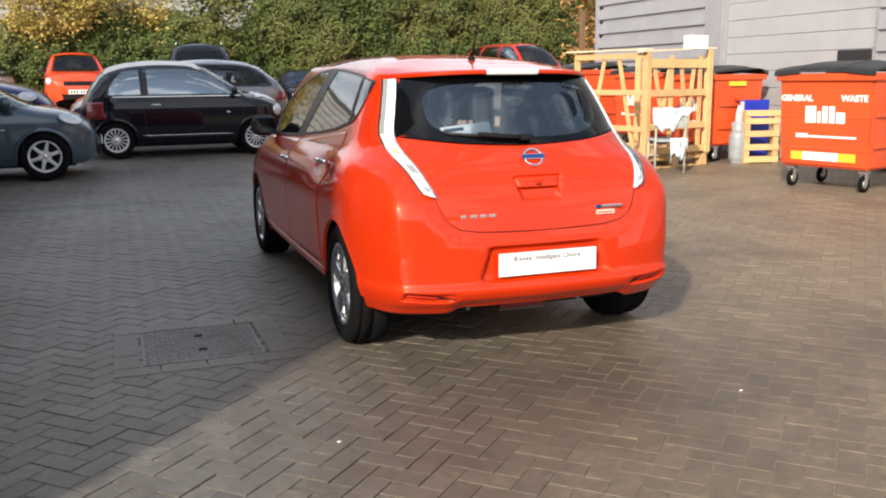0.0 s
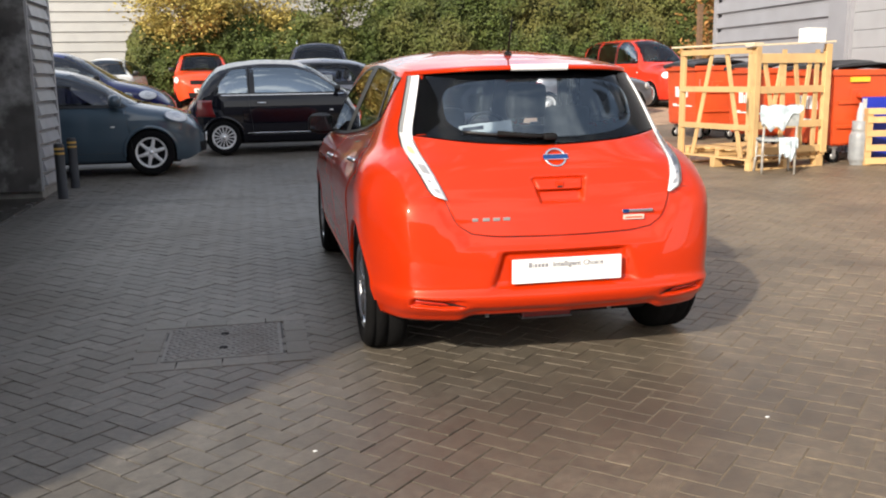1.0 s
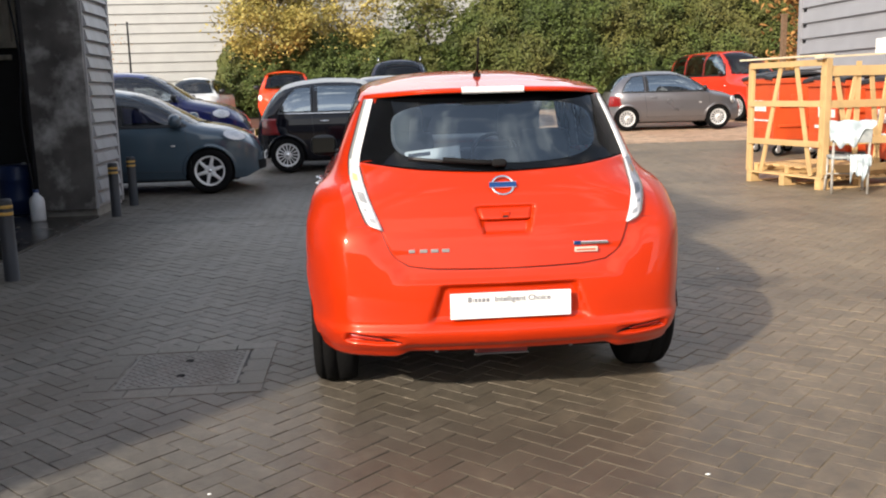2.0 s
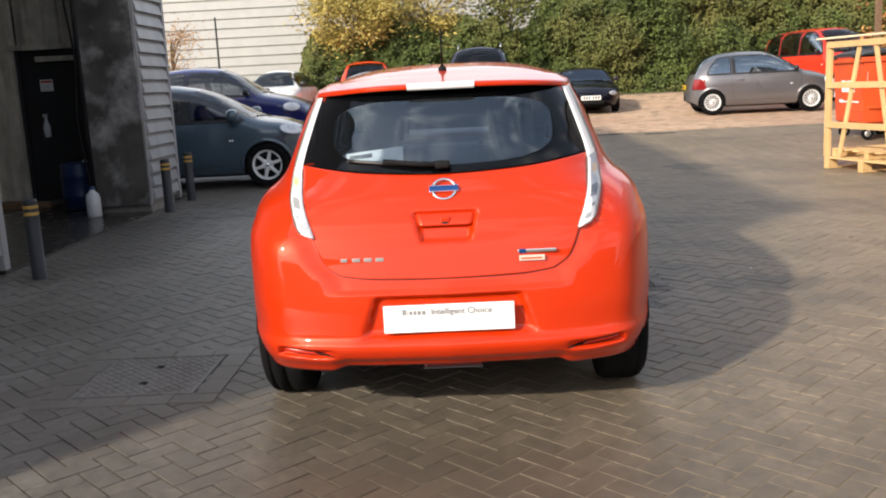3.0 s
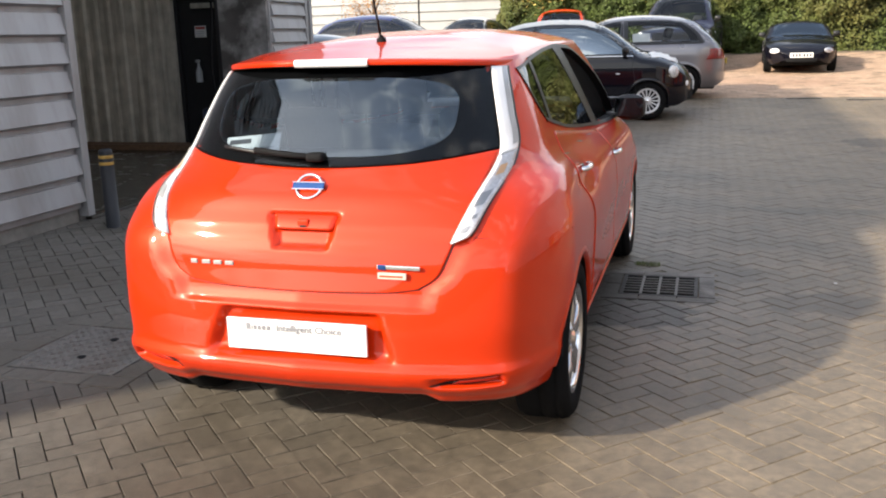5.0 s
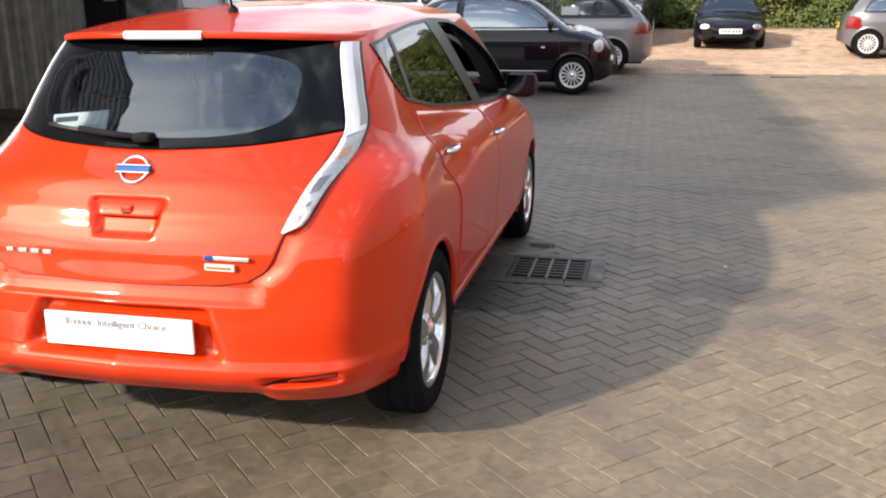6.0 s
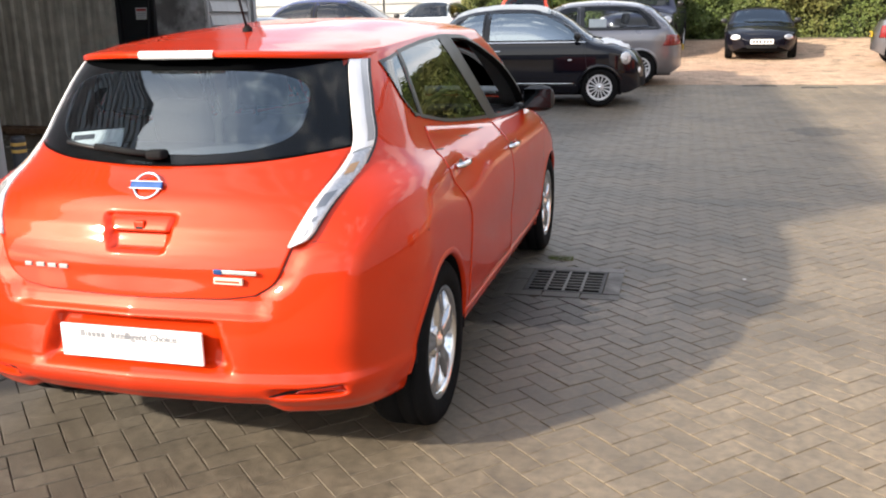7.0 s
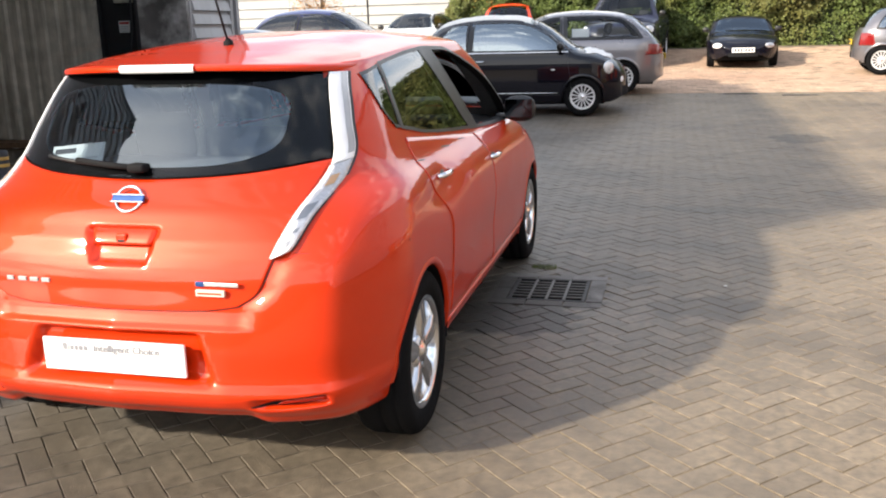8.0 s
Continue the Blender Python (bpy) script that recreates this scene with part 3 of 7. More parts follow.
    levels = np.r_[np.arange(0.26, 0.33, 0.0125), np.arange(0.3325, 0.4, 0.005), np.arange(0.4025, 0.585, 0.0125), np.arange(0.588, 0.63, 0.004), np.arange(0.633, 0.66, 0.0125), np.arange(0.66, 1.0, 0.016), np.arange(1.0, 1.4, 0.02), 1.4]
    v, f = sh.skin(levels, (74, 70, 24), 0.066, 1.45, [shrink(quarter, 0.98), shrink(rear_door_glass, 0.99), shrink(front_door_glass, 0.985)],
                   [shrink(back_glass, 0.975)], [shrink(screen, 0.95)], [(y, wz, 0.352) for y in wheels_y])
    tailward = smoothstep(0.75, 0.3, v[:, 1]) * smoothstep(0.37, 0.26, v[:, 2])
    v[:, 2] += (0.008 + 0.026 * smoothstep(0.5, 0.42, np.abs(v[:, 0]))) * tailward
    piece("body", v, f, M_RED, car, "glossy orange-red body shell", True)
    # dark lining of the cabin, just inside the shell
    lv, lf = sh.skin(levels[levels > 0.7], (74, 70, 24), 0.066, 1.45, [shrink(quarter, 0.93), shrink(rear_door_glass, 0.97), shrink(front_door_glass, 1.04) + np.array([0.026, 0.014])],
                     [shrink(back_glass, 0.93)], [shrink(screen, 0.9)])
    lv[:, 0] *= 0.972
    lv[:, 1] = 1.6 + (lv[:, 1] - 1.6) * 0.98
    lv[:, 2] -= 0.014
    piece("cabin_lining", lv, lf, M_LINING, car, "pale grey cabin lining", True)
    # boot lid with its own edge
    gate = ([(-0.425, 0.672), (-0.3, 0.658), (0, 0.652), (0.3, 0.658), (0.425, 0.672)], [(-0.622, 1.09), (-0.3, 1.056), (0, 1.044), (0.3, 1.056), (0.622, 1.09)],
            [(-0.425, 0.672), (-0.49, 0.715), (-0.53, 0.8), (-0.58, 0.94), (-0.622, 1.09)], [(0.425, 0.672), (0.49, 0.715), (0.53, 0.8), (0.58, 0.94), (0.622, 1.09)])
    wide = tuple([(x * 1.007, z - 0.0035 * (z < 0.7)) for x, z in c] for c in gate)
    v, f = rear_patch(sh, gate, 100, 70, 0.0075, thick=0.006)
    lid = piece("boot_lid", v, f, M_RED, car, "orange-red boot lid", True)
    # rear bumper seam towards the wings
    for s in (-1, 1):
        sx, sy = sh.slice(0.84, 200, 70, 24)
        keep = (sx[:200] > 0.6) & (sy[:200] < 0.5)
        p = [(s * (a + 0.0008), b_ - 0.0008, 0.84 - 0.03 * k / keep.sum()) for k, (a, b_) in enumerate(zip(sx[:200][keep], sy[:200][keep]))]
        p += [(s * (float(sh.side_x(y, z)) + 0.001), y, z) for y, z in polyline([(p[-1][1] + 0.01, 0.809), (0.5, 0.802)], 4)]
        piece("bumper_seam", *tube(p, 0.0011, 6), M_BLACKTRIM, car)
    # glass with black borders
    big = tuple([(x * 1.02, z + 0.006 * np.sign(z - 1.2)) for x, z in c] for c in back_glass)
    frame_ob = new("rear_window")
    frame_ob.parent = car
    def border(shell_patch, outer, inner, nu, nv, out, *args):
        go, gi = coons(*outer, nu, nv), coons(*inner, nu, nv)
        loop = [(0, i) for i in range(nu)] + [(j, nu - 1) for j in range(1, nv)] + [(nv - 1, i) for i in range(nu - 2, -1, -1)] + [(j, 0) for j in range(nv - 2, 0, -1)]
        o, n = np.array([go[a] for a in loop]), np.array([gi[a] for a in loop])
        uv = np.concatenate([o, n])
        k = len(loop)
        return shell_patch(uv, out, *args), [(i, (i + 1) % k, k + (i + 1) % k, k + i) for i in range(k)]
    def on_rear(uv, out):
        return np.c_[uv[:, 0], sh.rear_y(uv[:, 0], uv[:, 1]) - out, uv[:, 1]]
    def on_side(uv, out, s):
        uv = np.c_[uv[:, 0], np.minimum(uv[:, 1], 1.4)]
        return np.c_[s * (sh.side_x(uv[:, 0], uv[:, 1]) + out), uv[:, 0], uv[:, 1]]
    def inset(quad, f):
        c = np.concatenate([np.array(q) for q in quad]).mean(0)
        return tuple([tuple((np.array(p) - c) * f + c) for p in q] for q in quad)
    # black strip puts the shade of the lid's gap into colour
    piece("gate_seal", *border(on_rear, wide, inset(gate, 0.97), 60, 36, 0.0025), M_BLACKTRIM, car, "dark gap round the boot lid", True)
    # the clear field of the rear glass is a rounded oval inside a wide black printed edge
    chains_ = [polyline(c, 40) for c in big]
    ring_o = np.concatenate([chains_[0], chains_[3][1:], chains_[1][::-1][1:], chains_[2][::-1][1:-1]])
    ang_ = np.arctan2((ring_o[:, 1] - 1.222) / 0.14, ring_o[:, 0] / 0.5)
    ca, sa = np.cos(ang_), np.sin(ang_)
    fit_ = (np.abs(ca) ** 3.6 + np.abs(sa) ** 3.6) ** (-1 / 3.6)
    ring_i = np.c_[0.47 * ca * fit_, 1.222 + 0.128 * sa * fit_ - 0.012 * (1 - (ca * fit_) ** 2) * (sa < 0)]
    rows_ = [ring_o + (ring_i - ring_o) * k for k in (0, 0.34, 0.67, 1.0)]
    f = grid_faces(4, len(ring_o), True)
    v = on_rear(np.concatenate(rows_), 0.0045)
    piece("glass_border", v, f, M_FRIT, frame_ob, "black printed border of the glass", True)
    piece("pane", *rear_patch(sh, back_glass, 60, 24, 0.007), M_PRIVACY, frame_ob, "dark curved rear glass", True)
    disc = [ring_i * k + np.array([0, 1.222]) * (1 - k) for k in (1.0, 0.8, 0.6, 0.4, 0.2, 0.04)]
    film = on_rear(np.concatenate(disc), 0.0085)
    piece("tint_film", film, grid_faces(6, len(ring_i), True) + [tuple(range(len(film) - len(ring_i), len(film)))], M_FILM, frame_ob, "bluish reflective tint film on the glass", True)
    for s in (-1, 1):
        for nm, quad, door in (("quarter_window", quarter, 0.93), ("rear_door_window", rear_door_glass, 0.955), ("front_door_window", front_door_glass, 0.95)):
            w = new(nm)
            w.parent = car
            v, f = border(on_side, inset(quad, 1.035), inset(quad, door), 40, 20, 0.006, s)
            piece("window_seal", v, f, M_BLACKTRIM, w, "black rubber window surround", True)
            v, f = border(on_side, inset(quad, door), inset(quad, door), 40, 20, 0.006, s)
            half = len(v) // 2
            v[half:, 0] -= s * 0.05
            piece("window_reveal", v, f, M_MATTBLACK, w, "", True)
            if s > 0 and "front" in nm:
                tagged(w, "open front door window, glass wound down")
            else:
                piece("pane", *side_patch(sh, quad, 24, 14, 0.003, s), M_GLASS if "front" in nm else M_SIDETINT, w, "tinted side glass", True)
        pillar = (low((2.045, 1.018), (2.205, 1.008)), low((1.645, 1.44), (1.835, 1.44)), low((2.045, 1.018), (1.645, 1.44)), low((2.205, 1.008), (1.835, 1.44)))
        piece("door_pillar", *side_patch(sh, pillar, 6, 16, 0.005, s), M_BLACKTRIM, car, "gloss black door pillar", True)
        # doors as proud panels over a black sheet that paints in the gap's shade
        rear_door = ([(1.10, 0.36), (1.5, 0.345), (2.05, 0.34)], [(0.99, 1.098), (1.5, 1.045), (2.05, 1.0)], [(1.10, 0.36), (1.12, 0.55), (1.12, 0.72), (1.03, 0.86), (0.985, 0.97), (0.99, 1.098)], [(2.05, 0.34), (2.06, 0.7), (2.05, 1.0)])
        front_door = ([(2.062, 0.34), (2.6, 0.34), (3.0, 0.36)], [(2.062, 0.998), (2.6, 0.98), (3.2, 0.972)], [(2.062, 0.34), (2.072, 0.7), (2.062, 0.998)], [(3.0, 0.36), (3.06, 0.6), (3.2, 0.972)])
        for nm, quad in (("rear_door", rear_door), ("front_door", front_door)):
            v, f = side_patch(sh, inset(quad, 1.0025), 40, 24, 0.001, s)
            piece("door_gap", v, f, M_BLACKTRIM, car, "black sheet in place of the shaded gap round the door", True)
            g = coons(*quad, 60, 36)
            y, z = g[..., 0].ravel(), g[..., 1].ravel()
            # scooped hollow behind the handle
            hy, hz = (1.21, 0.925) if nm == "rear_door" else (2.13, 0.878)
            out = 0.0035 - 0.004 * np.exp(-((y - hy) / 0.07) ** 2 - ((z - hz) / 0.026) ** 2)
            vv, ff = rim(np.c_[s * (sh.side_x(y, z) + out), y, z], 60, 36, np.array([-s * 0.004, 0, 0]), s < 0)
            door = piece(nm, vv, ff, M_RED, car, "orange-red side door", True)
            hx = float(sh.side_x(hy, hz))
            grip = [(s * (hx + o), hy - 0.1 + dy, hz + dz) for dy, o, dz in ((0.0, 0.004, 0.0), (0.03, 0.028, 0.004), (0.09, 0.034, 0.005), (0.15, 0.028, 0.003), (0.18, 0.004, 0.0))]
            bmv, bmf = tube([tuple(p) for p in grip], 0.012, 8)
            piece("door_handle", bmv, bmf, M_CHROME if nm else M_RED, door, "bright pull handle", True)
        # wheel arches and liners
        for y in wheels_y:
            a = np.linspace(-0.2, math.pi - 0.03, 48) if y < 2 else np.linspace(0.0, math.pi + 0.2, 48)
            lip = []
            for r, o in ((0.336, -0.014), (0.339, 0.001), (0.346, 0.004), (0.36, 0.002), (0.366, -0.001)):
                for t in a:
                    yy, zz = y + r * math.cos(t), wz + r * math.sin(t)
                    lip.append((s * (float(sh.side_x(yy, max(zz, 0.26))) + o), yy, zz))
            ff = grid_faces(5, len(a))
            piece("wheel_arch", lip, ff, M_RED, car, "", True)
            liner = []
            for x in (0.865, 0.6, 0.45):
                for t in a * 0.96 + 0.02:
                    rr = 0.345 if x > 0.5 else 0.2
                    liner.append((s * x, y + rr * math.cos(t), wz + rr * math.sin(t)))
            piece("arch_liner", liner, grid_faces(3, len(a)), M_MATTBLACK, car, "black wheel-arch liner", True)
            wheel(car, s * 0.765, y, wz, wr, 0.205, "five", s)
        # sill strip below the doors
        sill = ([(1.06, 0.262), (2.0, 0.25), (3.05, 0.262)], [(1.06, 0.33), (2.0, 0.325), (3.05, 0.34)], [(1.06, 0.262), (1.06, 0.33)], [(3.05, 0.262), (3.05, 0.34)])
        piece("sill", *side_patch(sh, sill, 30, 5, 0.006, s, 0.02), M_RED, car, "", True)
        # door mirror
        mir = new("door_mirror")
        mir.parent = car
        bm = bmesh.new()
        bmesh.ops.create_uvsphere(bm, u_segments=20, v_segments=14, radius=1)
        for q in bm.verts:
            c = q.co
            c.x, c.y, c.z = (abs(c.x) ** 0.75 * (1 if c.x > 0 else -1)) * 0.095, c.y * 0.07 if c.y > 0 else c.y * 0.03, (abs(c.z) ** 0.7 * (1 if c.z > 0 else -1)) * 0.07
        bmesh.ops.translate(bm, verts=bm.verts, vec=(s * 0.88, 2.905, 1.04))
        part("mirror_housing", bm, M_BLACKTRIM if s > 0 else M_BLACKTRIM, mir, "gloss black mirror housing", True)
        part("mirror_glass", box((s * 0.88 - 0.08, 2.871, 0.995), (s * 0.88 + 0.08, 2.875, 1.095), 0.015), M_DARKMIRROR, mir, "mirror glass")
        part("mirror_arm", box((s * 0.8 - 0.07, 2.89, 0.985), (s * 0.8 + 0.07, 2.94, 1.015), 0.012), M_BLACKTRIM, mir)
        # tail lamp: a white blade that bends into a clear foot
        inner = [(0.53, 0.822), (0.565, 0.905), (0.596, 0.985), (0.614, 1.04), (0.62, 1.075), (0.617, 1.11), (0.588, 1.22), (0.543, 1.374)]
        outer = [(0.592, 0.846), (0.607, 0.868), (0.634, 0.935), (0.658, 0.995), (0.668, 1.035), (0.669, 1.08), (0.634, 1.22), (0.584, 1.37)]
        lamp = new("tail_lamp")
        lamp.parent = car
        tagged(lamp, "tall white and clear tail lamp")
        full = ([(0.53, 0.822), (0.592, 0.846)], [(0.543, 1.374), (0.584, 1.37)], inner, outer)
        v, f = rear_patch(sh, tuple([(0.63 + (x - 0.63) * 1.0 + (0.006 if c is outer else -0.002), z) for x, z in c] for c in full), 8, 60, 0.006, s)
        piece("lamp_seat", v, f, M_BLACKTRIM, lamp, "dark lamp surround", True)
        g = coons(*full, 9, 81)
        for nm, lo, hi, material, lab, raise_ in (("clear_foot", 0, 37, M_SILVERLAMP, "clear lamp foot over a silver reflector", 0.010), ("white_blade", 37, 81, M_WHITELAMP, "milky white lamp blade", 0.012)):
            gg = g[lo:hi + (1 if hi < 81 else 0)]
            nvv = len(gg)
            x, z = gg[..., 0].ravel(), gg[..., 1].ravel()
            u = np.tile(np.linspace(-1, 1, 9), nvv)
            bulge = raise_ + 0.012 * (1 - u ** 4)
            if nm == "clear_foot":
                rows = np.repeat(np.arange(nvv), 9)
                bulge = bulge - 0.0025 * ((rows // 4) % 2)
            v, f = rim(np.c_[s * x, sh.rear_y(x, z) - bulge, z], 9, nvv, np.array([0, 0.02, 0]), s < 0)
            piece(nm, v, f, material, lamp, lab, True)
        gg = g[0:38]
        x, z = gg[..., 0].ravel(), gg[..., 1].ravel()
        u = np.tile(np.linspace(-1, 1, 9), 38)
        v, f = rim(np.c_[s * x, sh.rear_y(x, z) - 0.026 - 0.006 * (1 - u ** 4), z], 9, 38, np.array([0, 0.03, 0]), s < 0)
        piece("lens", v, f, M_CLEAR, lamp, "clear outer lens", True)
        for r0, r1, c0, c1 in ((4, 8, 2, 6), (10, 13, 4, 7), (16, 23, 2, 7)):
            gg = g[r0:r1, c0:c1]
            x, z = gg[..., 0].ravel(), gg[..., 1].ravel()
            piece("lamp_cell", np.c_[s * x, sh.rear_y(x, z) - 0.0235, z], grid_faces(r1 - r0, c1 - c0), M_LAMPCELL, lamp, "grey reflector cell", True)
        gg = g[40:81, 6:9]
        x, z = gg[..., 0].ravel(), gg[..., 1].ravel()
        u = np.tile(np.linspace(-1, 1, 9)[6:9], 41)
        piece("edge_strip", np.c_[s * (x + 0.0006), sh.rear_y(x, z) - 0.0135 - 0.012 * (1 - u ** 4), z], grid_faces(41, 3), M_LAMPCELL, lamp, "grey translucent edge of the blade", True)
        gg = g[28:33, 3:7]
        x, z = gg[..., 0].ravel(), gg[..., 1].ravel()
        piece("amber_bulb", np.c_[s * x, sh.rear_y(x, z) - 0.025, z], grid_faces(5, 4), M_AMBER, lamp, "pale amber indicator", True)
        # bumper reflectors
        slit = ([(0.468, 0.3455), (0.58, 0.3435), (0.694, 0.36)], [(0.468, 0.349), (0.58, 0.366), (0.694, 0.378)], [(0.468, 0.3455), (0.468, 0.349)], [(0.694, 0.36), (0.694, 0.378)])
        piece("bumper_slit", *rear_patch(sh, slit, 20, 5, 0.002, s, 0.01), M_MATTBLACK, car, "dark slit in the bumper", True)
        ref = ([(0.535, 0.347), (0.69, 0.3605)], [(0.56, 0.361), (0.69, 0.3755)], [(0.535, 0.347), (0.56, 0.361)], [(0.69, 0.3605), (0.69, 0.3755)])
        piece("reflector", *rear_patch(sh, ref, 16, 4, 0.005, s, 0.006), M_REFLEX, car, "red bumper reflector", True)
    piece("windscreen", *nose_patch(sh, screen, 30, 14, 0.004), M_SCREEN, car, "clear windscreen", True)
    # roof spoiler with the third brake lamp
    x0, y0 = sh.slice(1.4, 74, 70, 24)
    keep = x0[:74] <= 0.592
    xs, ys = x0[:74][keep], y0[:74][keep]
    X, Y = np.r_[-xs[:0:-1], xs], np.r_[ys[:0:-1], ys]
    rows = []
    for fct, zz in ((0.70, 1.449), (0.80, 1.4425), (0.90, 1.432), (0.98, 1.423), (1.04, 1.418), (1.068, 1.413), (1.072, 1.406), (1.068, 1.396), (1.0, 1.388), (0.96, 1.385)):
        fall = 0.026 * (np.abs(X) / 0.6) ** 3
        rows.append(np.c_[X * min(fct, 1.012) ** 0.25, 1.45 + (Y - 1.45) * fct, np.full(len(X), zz) - fall * (1.0 if fct > 0.75 else 1.05)])
    sp = piece("spoiler", np.concatenate(rows[:8]), grid_faces(8, len(X)), M_RED, car, "orange-red roof spoiler", True)
    piece("spoiler_underside", np.concatenate(rows[7:]), grid_faces(3, len(X)), M_MATTBLACK, sp, "black underside of the spoiler", True)
    sel = np.abs(X) <= 0.146
    strip = []
    for dz, dy in ((1.4165, 0.004), (1.412, -0.006), (1.4, -0.0085), (1.39, -0.005), (1.387, 0.01)):
        strip.append(np.c_[X[sel], 1.45 + (Y[sel] - 1.45) * 1.072 + dy, np.full(sel.sum(), dz + 0.002)])
    piece("third_brake_lamp", np.concatenate(strip), grid_faces(5, int(sel.sum())), M_WHITELAMP, car, "white high-level brake lamp in the spoiler", True)
    # aerial
    v, f = tube([(0, 0.99, 1.45), (0, 0.985, 1.472)], 0.02, 12)
    foot = piece("aerial", v, f, M_MATTBLACK, car, "black roof aerial", True)
    piece("aerial_rod", *tube([(0, 0.985, 1.467), (0, 0.94, 1.565), (0, 0.90, 1.65)], 0.005, 8), M_MATTBLACK, foot, "", True)
    piece("aerial_fin", *lathe([(0.03, 1.443), (0.026, 1.457), (0.018, 1.482), (0.008, 1.502)], 14, "z"), M_MATTBLACK, foot, "", True, Matrix.Translation((0, 0.985, 0)))
    # number plate with its mount
    plate = part("number_plate", box((-0.26, 0.0, 0.4445), (0.26, 0.012, 0.5555), 0.003), M_PLATE, car, "plain white dealer plate", at=Matrix.Translation((0, 0.002, 0)))
    part("plate_mount", box((-0.24, 0.013, 0.455), (0.24, 0.04, 0.545), 0.004), M_MATTBLACK, car)
    x = -0.185
    for w in (0.017, 0.004, 0.012, 0.012, 0.014, 0.014):
        part("print_bar", box((x, -0.0015, 0.5165), (x + w, 0.001, 0.533 + 0.007 * (w > 0.016))), M_SMALLPRINT, plate)
        x += w + 0.004
    words = bpy.data.curves.new("print", "FONT")
    words.body, words.size, words.extrude, words.resolution_u = "Intelligent Choice", 0.034, 0.0006, 3
    words.offset = 0.0009
    words.align_x = "RIGHT"
    proof = bpy.data.objects.new("print", words)
    lettering = bpy.data.meshes.new_from_object(proof)
    bpy.data.objects.remove(proof)
    bpy.data.curves.remove(words)
    lettering.materials.append(M_SMALLPRINT)
    ob = new("lettering", lettering)
    ob.parent = plate
    ob.matrix_basis = Matrix.Translation((0.172, -0.001, 0.5165)) @ Matrix.Rotation(radians(90), 4, "X")
    part("print_bar", box((-0.09, -0.0015, 0.492), (0.08, 0.001, 0.495)), M_GREYPRINT, plate)
    # badge: ring and bar
    ey = float(sh.rear_y(0.0, 0.988)) - 0.012
    badge = new("badge")
    badge.parent = car
    badge.matrix_basis = Matrix.Translation((0, ey, 0.989)) @ Matrix.Rotation(radians(58), 4, "X")
    ring = []
    for i in range(40):
        a = 2 * math.pi * i / 40
        for j in range(8):
            b = 2 * math.pi * j / 8
            r = 0.0475 + 0.006 * math.cos(b)
            ring.append((r * math.cos(a), r * math.sin(a) * 0.94, 0.004 + 0.0055 * math.sin(b)))
    piece("badge_ring", ring, [(i * 8 + j, ((i + 1) % 40) * 8 + j, ((i + 1) % 40) * 8 + (j + 1) % 8, i * 8 + (j + 1) % 8) for i in range(40) for j in range(8)], M_CHROME, badge, "chrome ring", True)
    part("badge_bar", box((-0.06, -0.0125, 0.002), (0.06, 0.0125, 0.012), 0.004), M_BLUEBADGE, badge, "blue bar across the ring")
    for zz in (-0.0135, 0.0115):
        part("badge_edge", box((-0.06, zz, 0.003), (0.06, zz + 0.002, 0.0135)), M_CHROME, badge)
    # boot handle
    niche = hero_dents()[1]
    rows_ = []
    for k, (z, back) in enumerate(((0.904, 0.014), (0.898, 0.004), (0.888, 0.0015), (0.875, 0.001), (0.862, 0.001), (0.856, 0.0015), (0.852, 0.004), (0.851, 0.009), (0.853, 0.03))):
        u = np.linspace(-1, 1, 25)
        x = u * (float(np.interp(z, (0.79, 0.91), (0.1, 0.134))) - 0.009)
        round_ = 0.012 * np.clip((np.abs(u) - 0.9) / 0.1, 0, 1) ** 2
        rows_.append(np.c_[x, sh.rear_y(x, np.full(25, z)) - niche(np.abs(x), np.full(25, z)) - 0.0035 + back + round_, np.full(25, z)])
    piece("boot_handle", np.concatenate(rows_), grid_faces(9, 25), M_RED, lid, "boot handle panel over its hollow", True)
    hy = float(sh.rear_y(0.0, 0.87)) - 0.03
    part("lock_button", box((-0.02, hy - 0.008, 0.861), (0.02, hy + 0.015, 0.887), 0.006), M_RED, lid, "round release button")
    part("keyhole", box((-0.012, hy - 0.0095, 0.86), (0.012, hy - 0.0075, 0.868), 0.0005), M_BLACKTRIM, lid)
    # bars in place of the chrome lettering
    for i, x in enumerate((-0.425, -0.378, -0.331, -0.284)):
        yy = float(sh.rear_y(x, 0.735)) - 0.019
        part("badge_letter", box((x, yy + 0.004, 0.7265), (x + (0.032 if i else 0.026), yy + 0.012, 0.741), 0.002), M_LETTER, lid)
    yy = min(float(sh.rear_y(q, 0.742)) for q in (0.29, 0.36, 0.43)) - 0.016
    part("chrome_badge", box((0.285, yy, 0.737), (0.437, yy + 0.01, 0.751), 0.003), M_CHROME, lid, "chrome strip badge")
    part("blue_badge_dot", box((0.288, yy - 0.002, 0.735), (0.318, yy + 0.006, 0.753), 0.004), M_BLUEBADGE, lid)
    part("sticker", box((0.29, yy - 0.008, 0.706), (0.39, yy + 0.004, 0.727), 0.002), M_STICKER, lid, "small white sticker")
    part("print_bar", box((0.297, yy - 0.0095, 0.713), (0.38, yy - 0.0082, 0.719)), M_SCARLET, lid)
    # rear wiper
    wip = new("rear_wiper")
    wip.parent = car
    gy = lambda x, z: float(sh.rear_y(x, z)) - 0.03
    part("wiper_hub", box((-0.035, gy(0, 1.085) - 0.02, 1.068), (0.03, gy(0, 1.085) + 0.03, 1.1), 0.012), M_MATTBLACK, wip, "", True)
